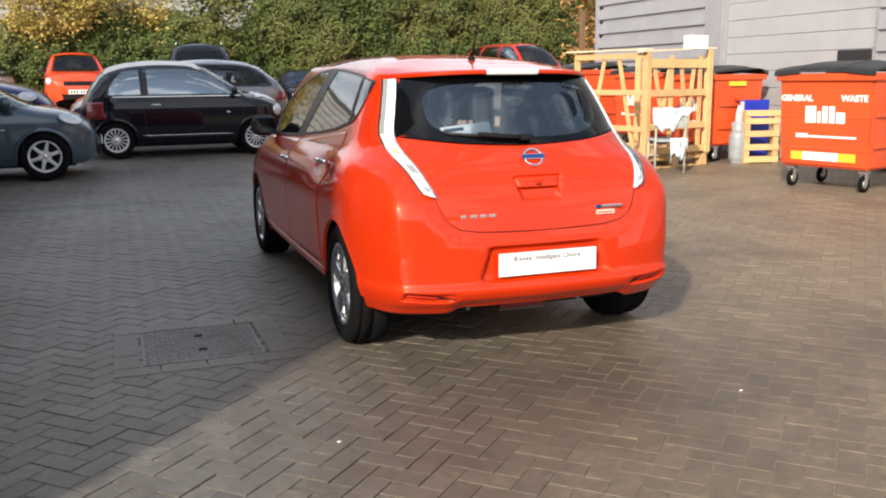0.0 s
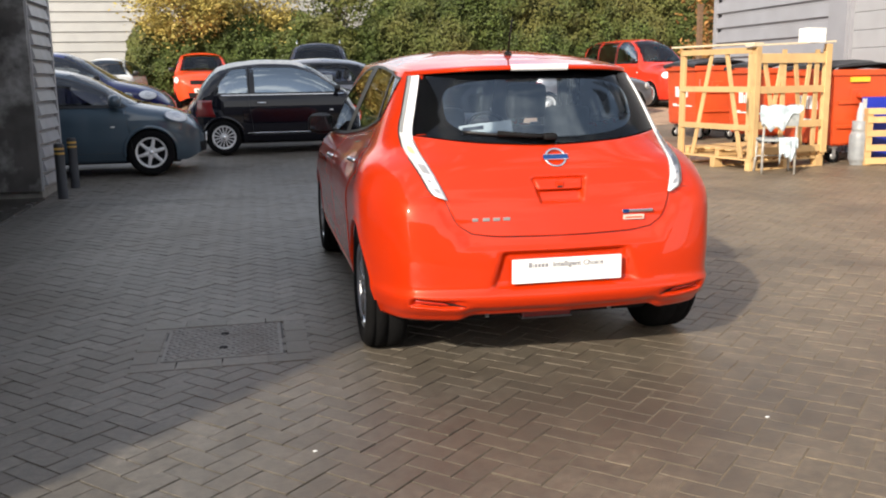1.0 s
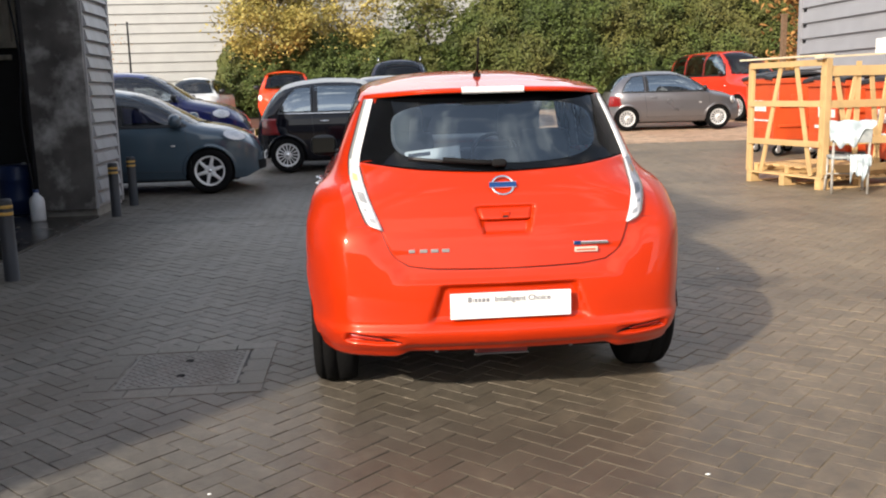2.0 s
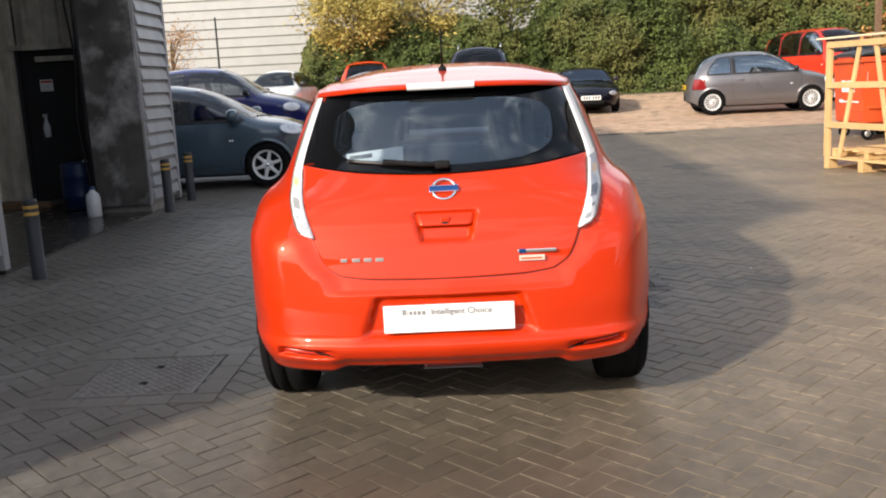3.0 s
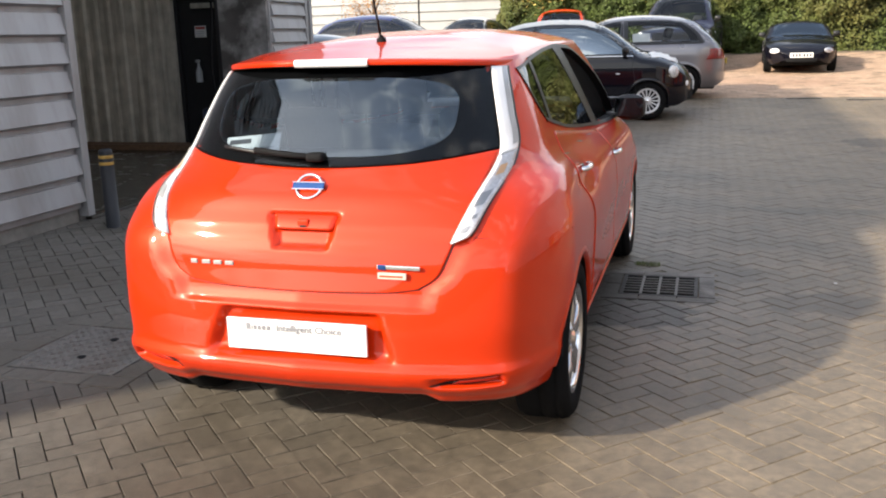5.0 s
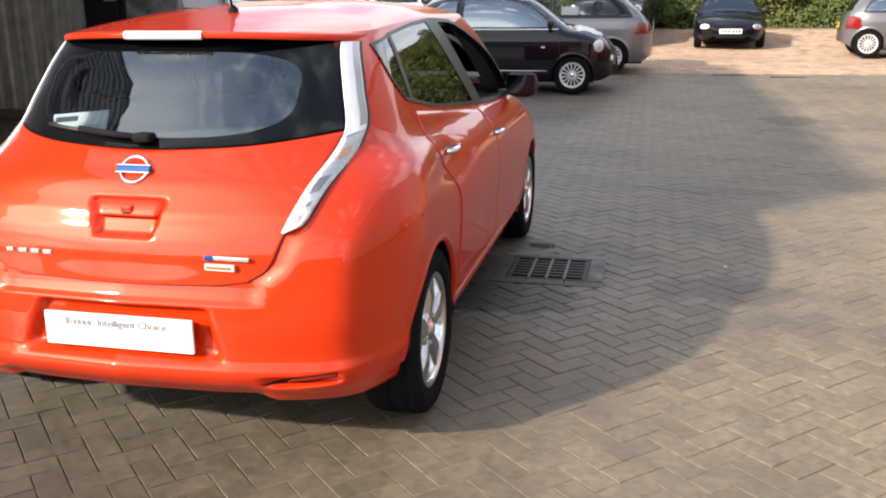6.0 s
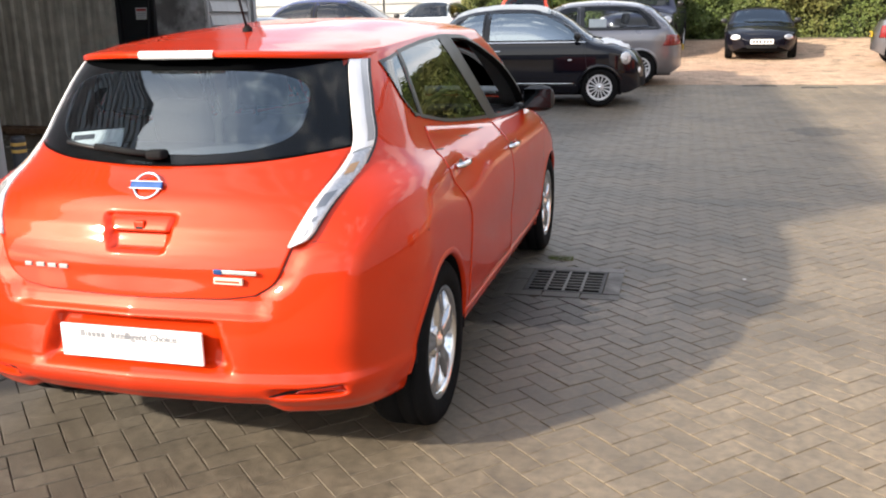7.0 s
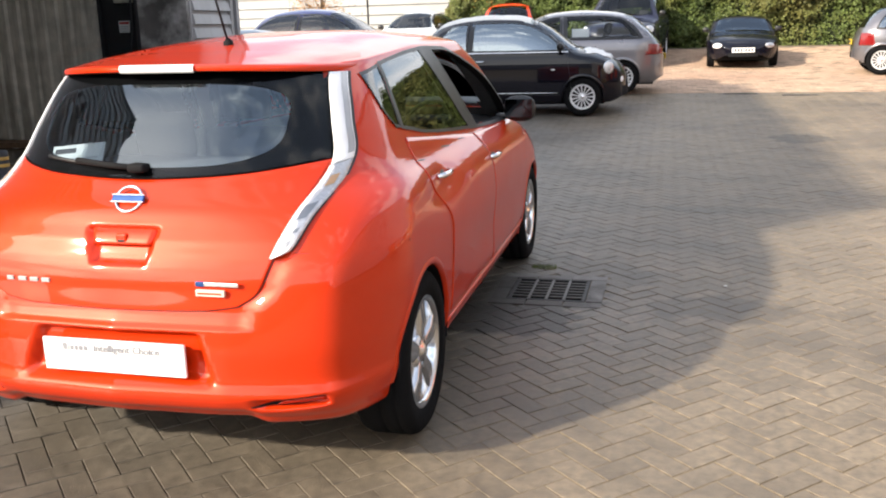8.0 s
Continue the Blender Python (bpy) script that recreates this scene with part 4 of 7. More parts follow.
    v, f = tube([(0.015, gy(0, 1.083), 1.083), (-0.12, gy(-0.12, 1.092), 1.092), (-0.25, gy(-0.25, 1.105), 1.105)], 0.011, 8)
    piece("wiper_arm", v, f, M_MATTBLACK, wip, "", True)
    v, f = tube([(x, gy(x, 1.08 + 0.1 * abs(x) ** 1.3) + 0.016, 1.08 + 0.1 * abs(x) ** 1.3) for x in np.linspace(-0.4, -0.06, 12)], 0.008, 6)
    piece("wiper_blade", v, f, M_BLACKTRIM, wip, "", True)
    # underside, lower valance, cabin
    part("underbody", box((-0.6, 0.45, 0.165), (0.6, 4.1, 0.31), 0.03), M_MATTBLACK, car, "dark underside")
    part("valance", box((-0.52, 0.15, 0.272), (0.52, 0.45, 0.33), 0.02), M_MATTBLACK, car, "black lower valance")
    fog = part("fog_lamp", box((-0.125, 0.3, 0.2), (0.125, 0.36, 0.29), 0.008), M_REDLENS, car, "low central lamp below the bumper")
    part("lamp_rim", box((-0.13, 0.296, 0.196), (0.13, 0.355, 0.204), 0.002), M_SEATGREY, fog, "grey lower rim")
    for x in (-0.3, 0.33):
        part("tray_clip", box((x - 0.008, 0.3, 0.215), (x + 0.008, 0.32, 0.29), 0.003), M_SMALLPRINT, car)
    part("cabin_floor", box((-0.7, 0.45, 0.34), (0.7, 3.3, 0.42), 0.02), M_SEAT, car)
    part("parcel_shelf", box((-0.56, 0.62, 1.0), (0.56, 0.98, 1.025), 0.008), M_SEATGREY, car)
    seat(car, 0, 1.2, 0.27, M_SEATGREY, 1.16, "rear_seat")
    for x in (-0.36, 0.36):
        seat(car, x, 1.98, 0.36, M_SEATGREY, 0.5, "front_seat")
    part("dashboard", box((-0.66, 2.95, 0.62), (0.66, 3.3, 0.98), 0.06), M_SEAT, car)
    v, f = lathe([(0.17, 0.0), (0.185, 0.012), (0.17, 0.024), (0.155, 0.012), (0.17, 0.0)], 28, "z")
    piece("steering_wheel", v, f, M_BLACKTRIM, car, "", True, Matrix.Translation((0.36, 2.82, 0.93)) @ Matrix.Rotation(radians(66), 4, "X"))
    part("rear_view_mirror", box((-0.1, 2.42, 1.28), (0.1, 2.45, 1.345), 0.012), M_BLACKTRIM, car)
    card = part("dealer_card", box((-0.125, -0.002, -0.035), (0.125, 0.002, 0.035)), M_PAPER, car, "white printed card behind the glass",
                at=Matrix.Translation((-0.29, float(sh.rear_y(0.29, 1.115)) + 0.02, 1.118)) @ Matrix.Rotation(radians(-10), 4, "Z") @ Matrix.Rotation(radians(-6), 4, "Y") @ Matrix.Rotation(radians(-28), 4, "X"))
    part("print_bar", box((-0.11, -0.004, 0.004), (-0.01, -0.0021, 0.022)), M_PRINT, card)
    part("print_bar", box((-0.1, -0.004, -0.022), (0.1, -0.0021, -0.016)), M_GREYPRINT, card)
    # arch the roof, with all that follows it
    for ob in car.children_recursive:
        if ob.type == "MESH" and ob.matrix_basis == Matrix() and ob.parent.matrix_basis == Matrix():
            for q in ob.data.vertices:
                if q.co.z > 1.0 and q.co.y > 0.55:
                    q.co.z = 1 + (q.co.z - 1) * (1 + 0.125 * float(hero_arch(q.co.y)))
    return car


# ---- parked cars ----
class Loft:
    """A car skin from its centreline profile: rear at y = 0, nose towards +y, level sections rounded in plan."""

    def __init__(self, top, W, belt, tumble=0.27, tail_len=0.7, nose_len=0.95, low=0.2, wing=2.4, roof_round=4.5):
        self.L, self.w, self.belt, self.low = top[-1][0], W / 2, belt, low
        self.tumble, self.tail_len, self.nose_len, self.wing, self.roof_round = tumble, tail_len, nose_len, wing, roof_round
        self.zt = curve(top)
        self.side = curve([(0.1, 0.88), (0.2, 0.91), (0.34, 0.975), (0.52, 1.0), (belt - 0.22, 0.998), (belt - 0.1, 0.985), (belt, 0.945)])
        self.fine = self.L * (0.5 - 0.5 * np.cos(np.pi * np.linspace(0, 1, 420)))

    def bottom(self, y):
        return self.low + 0.13 * smoothstep(0.32, 0.0, y) + 0.1 * smoothstep(self.L - 0.3, self.L, y)

    def plan(self, y):
        a = np.clip((self.tail_len - y) / self.tail_len, 0, 1)
        b = np.clip((y - self.L + self.nose_len) / self.nose_len, 0, 1)
        return np.clip(1 - a ** 2.5, 0, 1) ** (1 / 2.7) * np.clip(1 - b ** 2.4, 0, 1) ** (1 / 2.6)

    def shoulder(self, y):
        lo = self.bottom(y)
        return np.minimum(self.belt, lo + 0.78 * (self.zt(y) - lo))

    def side_x(self, y, z):
        y, z = np.broadcast_arrays(np.asarray(y, float), np.asarray(z, float))
        zt, zs = self.zt(y), self.shoulder(y)
        g = smoothstep(0.03, 0.32, zt - self.belt)
        u = np.clip((z - zs) / np.maximum(zt - zs, 1e-4), 0, 1)
        p = self.wing + (self.roof_round - self.wing) * g
        upper = (1 - (0.05 + (self.tumble - 0.05) * g) * u) * np.clip(1 - u ** p, 0, 1) ** 0.5
        return self.w * self.plan(y) * self.side(np.minimum(z, zs)) * upper * (z < zt + 1e-6)

    def width(self, z):
        return np.array([float(self.side_x(self.fine, q).max()) for q in np.atleast_1d(z)]).reshape(np.shape(z))

    def edge(self, x, z, way):
        x, z = np.broadcast_arrays(np.abs(np.asarray(x, float)), np.asarray(z, float))
        ys = self.fine[::-1] if way > 0 else self.fine
        hit = self.side_x(ys[None], z.ravel()[:, None]) >= x.ravel()[:, None]
        k = np.clip(hit.argmax(1), 1, len(ys) - 1)
        a, b = ys[k - 1].copy(), ys[k].copy()
        for _ in range(14):
            m_ = (a + b) / 2
            ok = self.side_x(m_, z.ravel()) >= x.ravel()
            a, b = np.where(ok, a, m_), np.where(ok, m_, b)
        return b.reshape(x.shape)

    def nose_y(self, x, z):
        return self.edge(x, z, 1)

    def rear_y(self, x, z):
        return self.edge(x, z, -1)

    def skin(self, holes_side, holes_rear, holes_nose, arches, middle, ny=150):
        t = np.linspace(0, 1, ny)
        y = self.L * (0.55 * (0.5 - 0.5 * np.cos(np.pi * t)) + 0.45 * t)
        y[0], y[-1] = 0.0015, self.L - 0.0015
        lo, zs, zt = self.bottom(y), self.shoulder(y), self.zt(y)
        lev = [lo + (zs - lo) * k for k in np.linspace(0, 1, 24)] + [zs + (zt - zs) * math.sin(math.pi / 2 * k) for k in np.linspace(0, 1, 27)[1:]]
        Z = np.stack(lev, 1)
        X = self.side_x(np.repeat(y[:, None], Z.shape[1], 1), Z)
        X[:, -1] = 0
        inner = np.c_[X[:, :1] * 0.9, X, -X[:, -2::-1], -X[:, :1] * 0.9]
        Zr = np.c_[Z[:, :1] + 0.01, Z, Z[:, -2::-1], Z[:, :1] + 0.01]
        k = inner.shape[1]
        v = np.stack([inner, np.repeat(y[:, None], k, 1), Zr], -1).reshape(-1, 3)
        f = np.array([(j * k + i, j * k + i + 1, (j + 1) * k + i + 1, (j + 1) * k + i) for j in range(ny - 1) for i in range(k - 1)])[:, ::-1]
        mid = v[f].mean(1)
        keep = np.ones(len(f), bool)
        for poly in holes_side:
            keep &= ~(inside(np.array(poly), mid[:, 1], mid[:, 2]) & (np.abs(mid[:, 0]) > 0.55 * self.w))
        for poly, fore in [(q, False) for q in holes_rear] + [(q, True) for q in holes_nose]:
            keep &= ~(inside(np.array(poly), mid[:, 0], mid[:, 2]) & ((mid[:, 1] > middle) == fore))
        for ya, za, r in arches:
            keep &= ~((np.hypot(mid[:, 1] - ya, mid[:, 2] - za) < r) & (np.abs(mid[:, 0]) > 0.3))
        return v, [tuple(q) for q in f[keep]]


def seal(sh, quad, s, out=0.004, grow=1.05, inner=0.93):
    """A flat rubber ring round a side window."""
    c = np.concatenate([np.array(q) for q in quad]).mean(0)
    o, i = (tuple([tuple((np.array(p) - c) * k + c) for p in q] for q in quad) for k in (grow, inner))
    go, gi = coons(*o, 18, 10), coons(*i, 18, 10)
    loop = [(0, k) for k in range(18)] + [(j, 17) for j in range(1, 10)] + [(9, k) for k in range(16, -1, -1)] + [(j, 0) for j in range(8, 0, -1)]
    uv = np.concatenate([np.array([go[a] for a in loop]), np.array([gi[a] for a in loop])])
    k = len(loop)
    return np.c_[s * (sh.side_x(uv[:, 0], uv[:, 1]) + out), uv], [(a, (a + 1) % k, k + (a + 1) % k, k + a) for a in range(k)]


def dome(centre, normal, ru, rv, depth):
    """A shallow lamp glass: an oval dome on a surface, ru along its level axis and rv up."""
    n = Vector(normal).normalized()
    side = Vector((0, 0, 1)).cross(n).normalized()
    up = n.cross(side)
    v, f = [], []
    for j in range(7):
        a = math.pi / 2 * j / 6
        for i in range(24):
            t = 2 * math.pi * i / 24
            v.append(Vector(centre) + side * (ru * math.cos(a) * math.cos(t)) + up * (rv * math.cos(a) * math.sin(t)) + n * (depth * math.sin(a)))
    return [tuple(q) for q in v], grid_faces(7, 24, True) + [tuple(range(144, 168))]


def over(sh, x, y):
    """Height of the upper skin above a point of the plan."""
    a, b = float(sh.shoulder(y)), float(sh.zt(y))
    for _ in range(24):
        mz = (a + b) / 2
        a, b = (mz, b) if float(sh.side_x(y, mz)) > abs(x) else (a, mz)
    return a


def parked_car(m, name, label, paint_mat, top, W, belt, back, wb, r, pillars, lamp, tail_lamp, style="many", group="cars parked in the yard", rails=False, glass=None,
               screen_mat=None, mirror=1.0, mirror_mat=None, tumble=0.27, nose_len=0.95, tail_len=0.7, strip=False, chrome=False, grille=(0.3, 0.44, 0.5), seats=True,
               plate=(0.44, 0.62), upper_grille=None, roof_round=4.5, fog=False, top_panel=None):
    """A parked car from its profile; pillars are the y of the rear corner, the middle posts and the foot of the windscreen post along the glass line."""
    car = thing(name, label, "car", m, group)
    sh = Loft(top, W, belt, tumble, tail_len, nose_len, roof_round=roof_round)
    w, L = W / 2, sh.L
    H = max(z for _, z in top)
    crest = max(top, key=lambda q: q[1])[0]
    zb = belt + 0.03
    fine = np.linspace(0, L, 600)

    def head(y):
        """Upper edge of the side glass at y."""
        return np.maximum(np.minimum(sh.zt(y) - 0.1, H - 0.115), zb + 0.012)
    fall = fine[(fine > crest) & (sh.zt(fine) < H - 0.07)][0]
    foot = min(pillars[-1], fine[(fine > crest) & (sh.zt(fine) - 0.1 > zb + 0.02)][-1])
    rise = fine[(fine < crest) & (sh.zt(fine) > H - 0.06)][0]
    quads = []
    posts = [q for q in pillars[1:-1]]
    y0 = pillars[0]
    starts, ends = [y0] + [p + 0.03 for p in posts], [p - 0.03 for p in posts] + [foot]
    for k, (a, b) in enumerate(zip(starts, ends)):
        first, last = k == 0, k == len(starts) - 1
        ta = max(a, rise) if first else a
        ta = min(ta, b - 0.1)
        tb = min(b, fall) if last else b
        tops = [(y, float(head(y))) for y in np.linspace(ta, tb, 4)]
        left = [(a, zb), (a + (ta - a) * 0.35, zb + (tops[0][1] - zb) * 0.5), tops[0]] if first else [(a, zb), tops[0]]
        right = [(b, zb)] + ([((b + tb) / 2, float(head((b + tb) / 2))), tops[-1]] if last else [tops[-1]])
        quads.append(([(a, zb), ((a + b) / 2, zb), (b, zb)], tops, left, right))
    zc, zr = zb + 0.015, H - 0.075
    xb, xt = float(sh.width(zc)) * 0.86, float(sh.width(H - 0.14)) * 0.83
    scr = ([(-xb, zc), (0, zc), (xb, zc)], [(-xt, zr - 0.03), (0, zr), (xt, zr - 0.03)], [(-xb, zc), (-xt, zr - 0.03)], [(xb, zc), (xt, zr - 0.03)])
    rg = tuple([(x * 0.86, z) for x, z in c] for c in scr)
    wy = (back, back + wb)
    v, f = sh.skin([shrink(q, 0.94) for q in quads], [shrink(rg, 0.95)], [shrink(scr, 0.95)], [(y, r, r + 0.035) for y in wy], crest)
    piece("body", v, f, paint_mat, car, "", True)
    gm = glass or M_SIDEGLASS
    for s in (-1, 1):
        for k, quad in enumerate(quads):
            win = new("side_window")
            win.parent = car
            piece("window_seal", *seal(sh, quad, s), M_BLACKTRIM, win, "", True)
            piece("pane", *side_patch(sh, quad, 18, 10, 0.002, s), gm, win, "", True)
        for y in [posts[0] if len(posts) == 1 else posts[-1], foot + 0.03] + ([posts[0], y0 + 0.3] if len(posts) > 1 else []):
            pts = [(s * (float(sh.side_x(y + 0.03 * math.sin(z * 5), z)) + 0.0015), y + 0.03 * math.sin(z * 5), z) for z in np.linspace(0.33, belt, 14)]
            piece("door_seam", *tube(pts, 0.0025, 6), M_BLACKTRIM, car)
        pts = [(s * (float(sh.side_x(y, 0.33)) + 0.001), y, 0.33) for y in np.linspace(posts[0], foot + 0.03, 8)]
        piece("door_seam", *tube(pts, 0.0025, 6), M_BLACKTRIM, car)
        ry_, rz_ = back + wb - r - 0.2, belt - 0.26
        piece("side_repeater", *tube([(s * (float(sh.side_x(ry_ + d, rz_)) + 0.003), ry_ + d, rz_) for d in (0, 0.03, 0.06)], 0.011, 8), M_WHITELAMP, car, "clear side repeater", True)
        for hy in [p + 0.1 for p in posts]:
            hz = belt - 0.12
            piece("door_handle", *tube([(s * (float(sh.side_x(hy, hz)) + o), hy + d, hz) for d, o in ((0, 0.0), (0.02, 0.02), (0.15, 0.022), (0.17, 0.0))], 0.012, 8), M_CHROME if chrome else paint_mat, car, "bright door handle" if chrome else "", True)
        pts = [(s * (float(sh.side_x(y, belt + 0.012)) + 0.005), y, belt + 0.012) for y in np.linspace(y0, foot, 20)]
        piece("belt_moulding", *tube(pts, 0.008, 6), M_CHROME if chrome else M_BLACKTRIM, car)
        if strip:
            pts = [(s * (float(sh.side_x(y, 0.44)) + 0.004), y, 0.44) for y in np.linspace(back + r + 0.08, back + wb - r - 0.08, 12)]
            piece("side_strip", *tube(pts, 0.014, 6), M_MATTBLACK, car)
        if chrome:
            pts = [(s * (float(sh.side_x(y, 0.36)) + 0.002), y, 0.36) for y in np.linspace(back + r + 0.1, back + wb - r - 0.1, 12)]
            piece("sill_line", *tube(pts, 0.006, 6), M_CHROME, car, "thin bright sill line", True)
        for y in wy:
            a = np.linspace(-0.15, math.pi + 0.15, 36)
            lip = [(s * (float(sh.side_x(y + q * math.cos(t), max(r + q * math.sin(t), 0.24))) + o), y + q * math.cos(t), r + q * math.sin(t))
                   for q, o in ((r + 0.014, -0.02), (r + 0.02, 0.008), (r + 0.036, 0.012), (r + 0.062, 0.003), (r + 0.07, -0.002)) for t in a]
            piece("wheel_arch", lip, grid_faces(5, 36), paint_mat if not rails else M_MATTBLACK, car, "", True)
            liner = [(s * x, y + q * math.cos(t), r + q * math.sin(t)) for x, q in ((w - 0.05, r + 0.03), (w - 0.3, r + 0.03), (w - 0.42, 0.15)) for t in a]
            piece("arch_liner", liner, grid_faces(3, 36), M_MATTBLACK, car, "", True)
            wheel(car, s * (w - 0.105), y, r, r, 0.185, style, s)
        bm = bmesh.new()
        mx = float(sh.side_x(foot - 0.1, belt + 0.05)) + 0.11 * mirror
        bmesh.ops.create_uvsphere(bm, u_segments=16, v_segments=12, radius=1)
        for q in bm.verts:
            q.co = Vector([math.copysign(abs(c) ** 0.75, c) for c in q.co])
            q.co.x, q.co.y, q.co.z = s * mx + q.co.x * 0.085 * mirror, foot - 0.12 + q.co.y * 0.055 * mirror, belt + 0.1 + q.co.z * 0.06 * mirror
        add_box(bm, (min(s * (mx - 0.16), s * mx), foot - 0.13, belt + 0.03), (max(s * (mx - 0.16), s * mx), foot - 0.09, belt + 0.06), 0.008)
        part("door_mirror", bm, mirror_mat or M_BLACKTRIM, car, "", True)
        # head lamp: an oval glass set in the wing
        ly, lz, lu, lv = lamp
        c = np.array([float(sh.side_x(ly, lz)), ly, lz])
        e = 0.02
        gx = (float(sh.side_x(ly + e, lz)) - float(sh.side_x(ly - e, lz))) / (2 * e)
        gz = (float(sh.side_x(ly, lz + e)) - float(sh.side_x(ly, lz - e))) / (2 * e)
        nrm = Vector((1, -gx, -gz)).normalized()
        hl = new("headlamp")
        hl.parent = car
        at = Vector((s * c[0], c[1], c[2]))
        nn = Vector((s * nrm.x, nrm.y, nrm.z))
        piece("bezel", *dome(at - nn * 0.008, nn, lu * 1.12, lv * 1.12, 0.012), M_CHROME if chrome else paint_mat, hl, "", True)
        piece("bowl", *dome(at - nn * 0.004, nn, lu, lv, 0.016), M_WHITELAMP, hl, "bright headlamp bowl", True)
        piece("bulb", *dome(at + nn * 0.006, nn, lu * 0.4, lv * 0.5, 0.018), M_SILVERLAMP, hl, "round lamp projector", True)
        piece("lens", *dome(at - nn * 0.004, nn, lu * 1.02, lv * 1.02, 0.034), M_CLEAR, hl, "clear headlamp lens", True)
        if fog:
            fz = lz - 0.19
            fy = float(sh.nose_y(w * 0.56, fz))
            piece("fog_lamp", *dome((s * w * 0.56, fy - 0.01, fz), (s * 0.35, 1, 0), 0.05, 0.05, 0.025), M_WHITELAMP, car, "round running lamp", True)
        ta, tz0, tz1 = tail_lamp
        tl = ([(w * ta, tz0), (w * 0.965, tz0)], [(w * (ta + 0.04), tz1), (w * 0.925, tz1)], [(w * ta, tz0), (w * (ta + 0.04), tz1)], [(w * 0.965, tz0), (w * 0.925, tz1)])
        piece("tail_lamp", *rear_patch(sh, tl, 10, 8, 0.008, s, 0.01), M_REDLENS, car, "red tail lamp", True)
        if rails:
            piece("roof_rail", *tube([(s * w * 0.66, crest - 1.2, H - 0.05), (s * w * 0.66, crest - 1.1, H + 0.05), (s * w * 0.66, crest + 0.35, H + 0.05), (s * w * 0.66, crest + 0.45, H - 0.05)], 0.018, 8), M_ALLOY, car, "silver roof rail", True)
    piece("windscreen", *nose_patch(sh, scr, 22, 12, 0.004), screen_mat or M_SCREEN, car, "", True)
    piece("rear_screen", *rear_patch(sh, rg, 20, 10, 0.004), gm, car, "", True)
    for x in (-0.05, -0.5):
        pts = [(x + d, float(sh.nose_y(x + d, zc + 0.012 + 0.04 * d)) + 0.02, zc + 0.012 + 0.04 * d) for d in np.linspace(0, 0.45, 6)]
        piece("wiper", *tube(pts, 0.009, 6), M_MATTBLACK, car)
    if top_panel:
        # added cream panel whitens the roof between the side rails; cross seams, rolled edge
        v, ys_ = [], np.linspace(top_panel[0], top_panel[1], 22)
        for k, y in enumerate(ys_):
            xe = float(sh.side_x(y, sh.zt(y) - 0.075))
            for u in np.linspace(-1, 1, 19):
                end = k in (0, 21) or abs(u) == 1
                v.append((u * xe, y, over(sh, u * xe, y) + (-0.012 if end else 0.014 - 0.006 * (k % 7 == 0))))
        piece("fabric_roof", v, grid_faces(22, 19), M_CREAM, car, "cream panel added over the roof", True)
    # shut line of the bonnet
    y1 = L - 0.14
    bl = [(x, min(y1 - 0.5 * (abs(x) / w) ** 2, float(sh.nose_y(x, 0.5)) - 0.08)) for x in np.linspace(-0.72 * w, 0.72 * w, 24)]
    pts = []
    for x, y in bl:
        pts.append((x, y, over(sh, x, y) + 0.001))
    piece("bonnet_seam", *tube(pts, 0.0025, 6), M_BLACKTRIM, car)
    gz0, gz1, gw = grille
    gr = ([(-w * gw, gz0), (w * gw, gz0)], [(-w * gw * 1.08, gz1), (w * gw * 1.08, gz1)], [(-w * gw, gz0), (-w * gw * 1.08, gz1)], [(w * gw, gz0), (w * gw * 1.08, gz1)])
    piece("grille", *nose_patch(sh, gr, 16, 5, 0.005), M_MATTBLACK, car, "black lower grille", True)
    if upper_grille:
        gz0, gz1, gw = upper_grille
        gr = ([(-w * gw, gz0), (w * gw, gz0)], [(-w * gw, gz1), (w * gw, gz1)], [(-w * gw, gz0), (-w * gw, gz1)], [(w * gw, gz0), (w * gw, gz1)])
        piece("upper_grille", *nose_patch(sh, gr, 16, 5, 0.006), M_MATTBLACK, car, "black upper grille", True)
    for nm, z0, mt, lab, side in (("front_plate", plate[0], M_PLATE, "white number plate", 1), ("rear_plate", plate[1], M_PLATEYELLOW, "yellow number plate", -1)):
        py = (float(sh.nose_y(0, z0 + 0.05)) + 0.006) if side > 0 else (float(sh.rear_y(0, z0 + 0.05)) - 0.02)
        pl_ = part(nm, box((-0.26, py, z0), (0.26, py + 0.014, z0 + 0.11), 0.003), mt, car, lab)
        f0 = py + 0.0142 if side > 0 else py - 0.0025
        for x in (-0.2, -0.13, -0.06, 0.04, 0.11, 0.18):
            part("print_bar", box((x - 0.022, f0, z0 + 0.022), (x + 0.022, f0 + 0.0023, z0 + 0.088)), M_PRINT, pl_)
    part("underbody", box((-w * 0.8, 0.25, 0.17), (w * 0.8, L - 0.35, 0.27), 0.03), M_MATTBLACK, car)
    if seats:
        part("cabin_floor", box((-w * 0.8, y0 + 0.1, 0.36), (w * 0.8, foot, 0.42), 0.02), M_SEAT, car)
        part("dashboard", box((-w * 0.78, foot - 0.3, 0.6), (w * 0.78, foot + 0.12, belt + 0.01), 0.05), M_SEAT, car)
        low = min(0.42, H - 1.14)
        for x in (-w * 0.42, w * 0.42):
            seat(car, x, posts[-1] + 0.12, low, M_SEAT, 0.46, "front_seat")
        if H > 1.3:
            seat(car, 0, max(y0 + 0.35, posts[-1] - 0.72), low - 0.02, M_SEAT, w * 1.3, "rear_seat")
    return sh


# ---- the yard ----
def lift(y):
    """The yard lies level and rises gently towards the hedge."""
    y = np.asarray(y, float)
    return np.clip(y - 9, 0, 13) * 0.033 + np.clip(y - 22, 0, 4) * 0.09


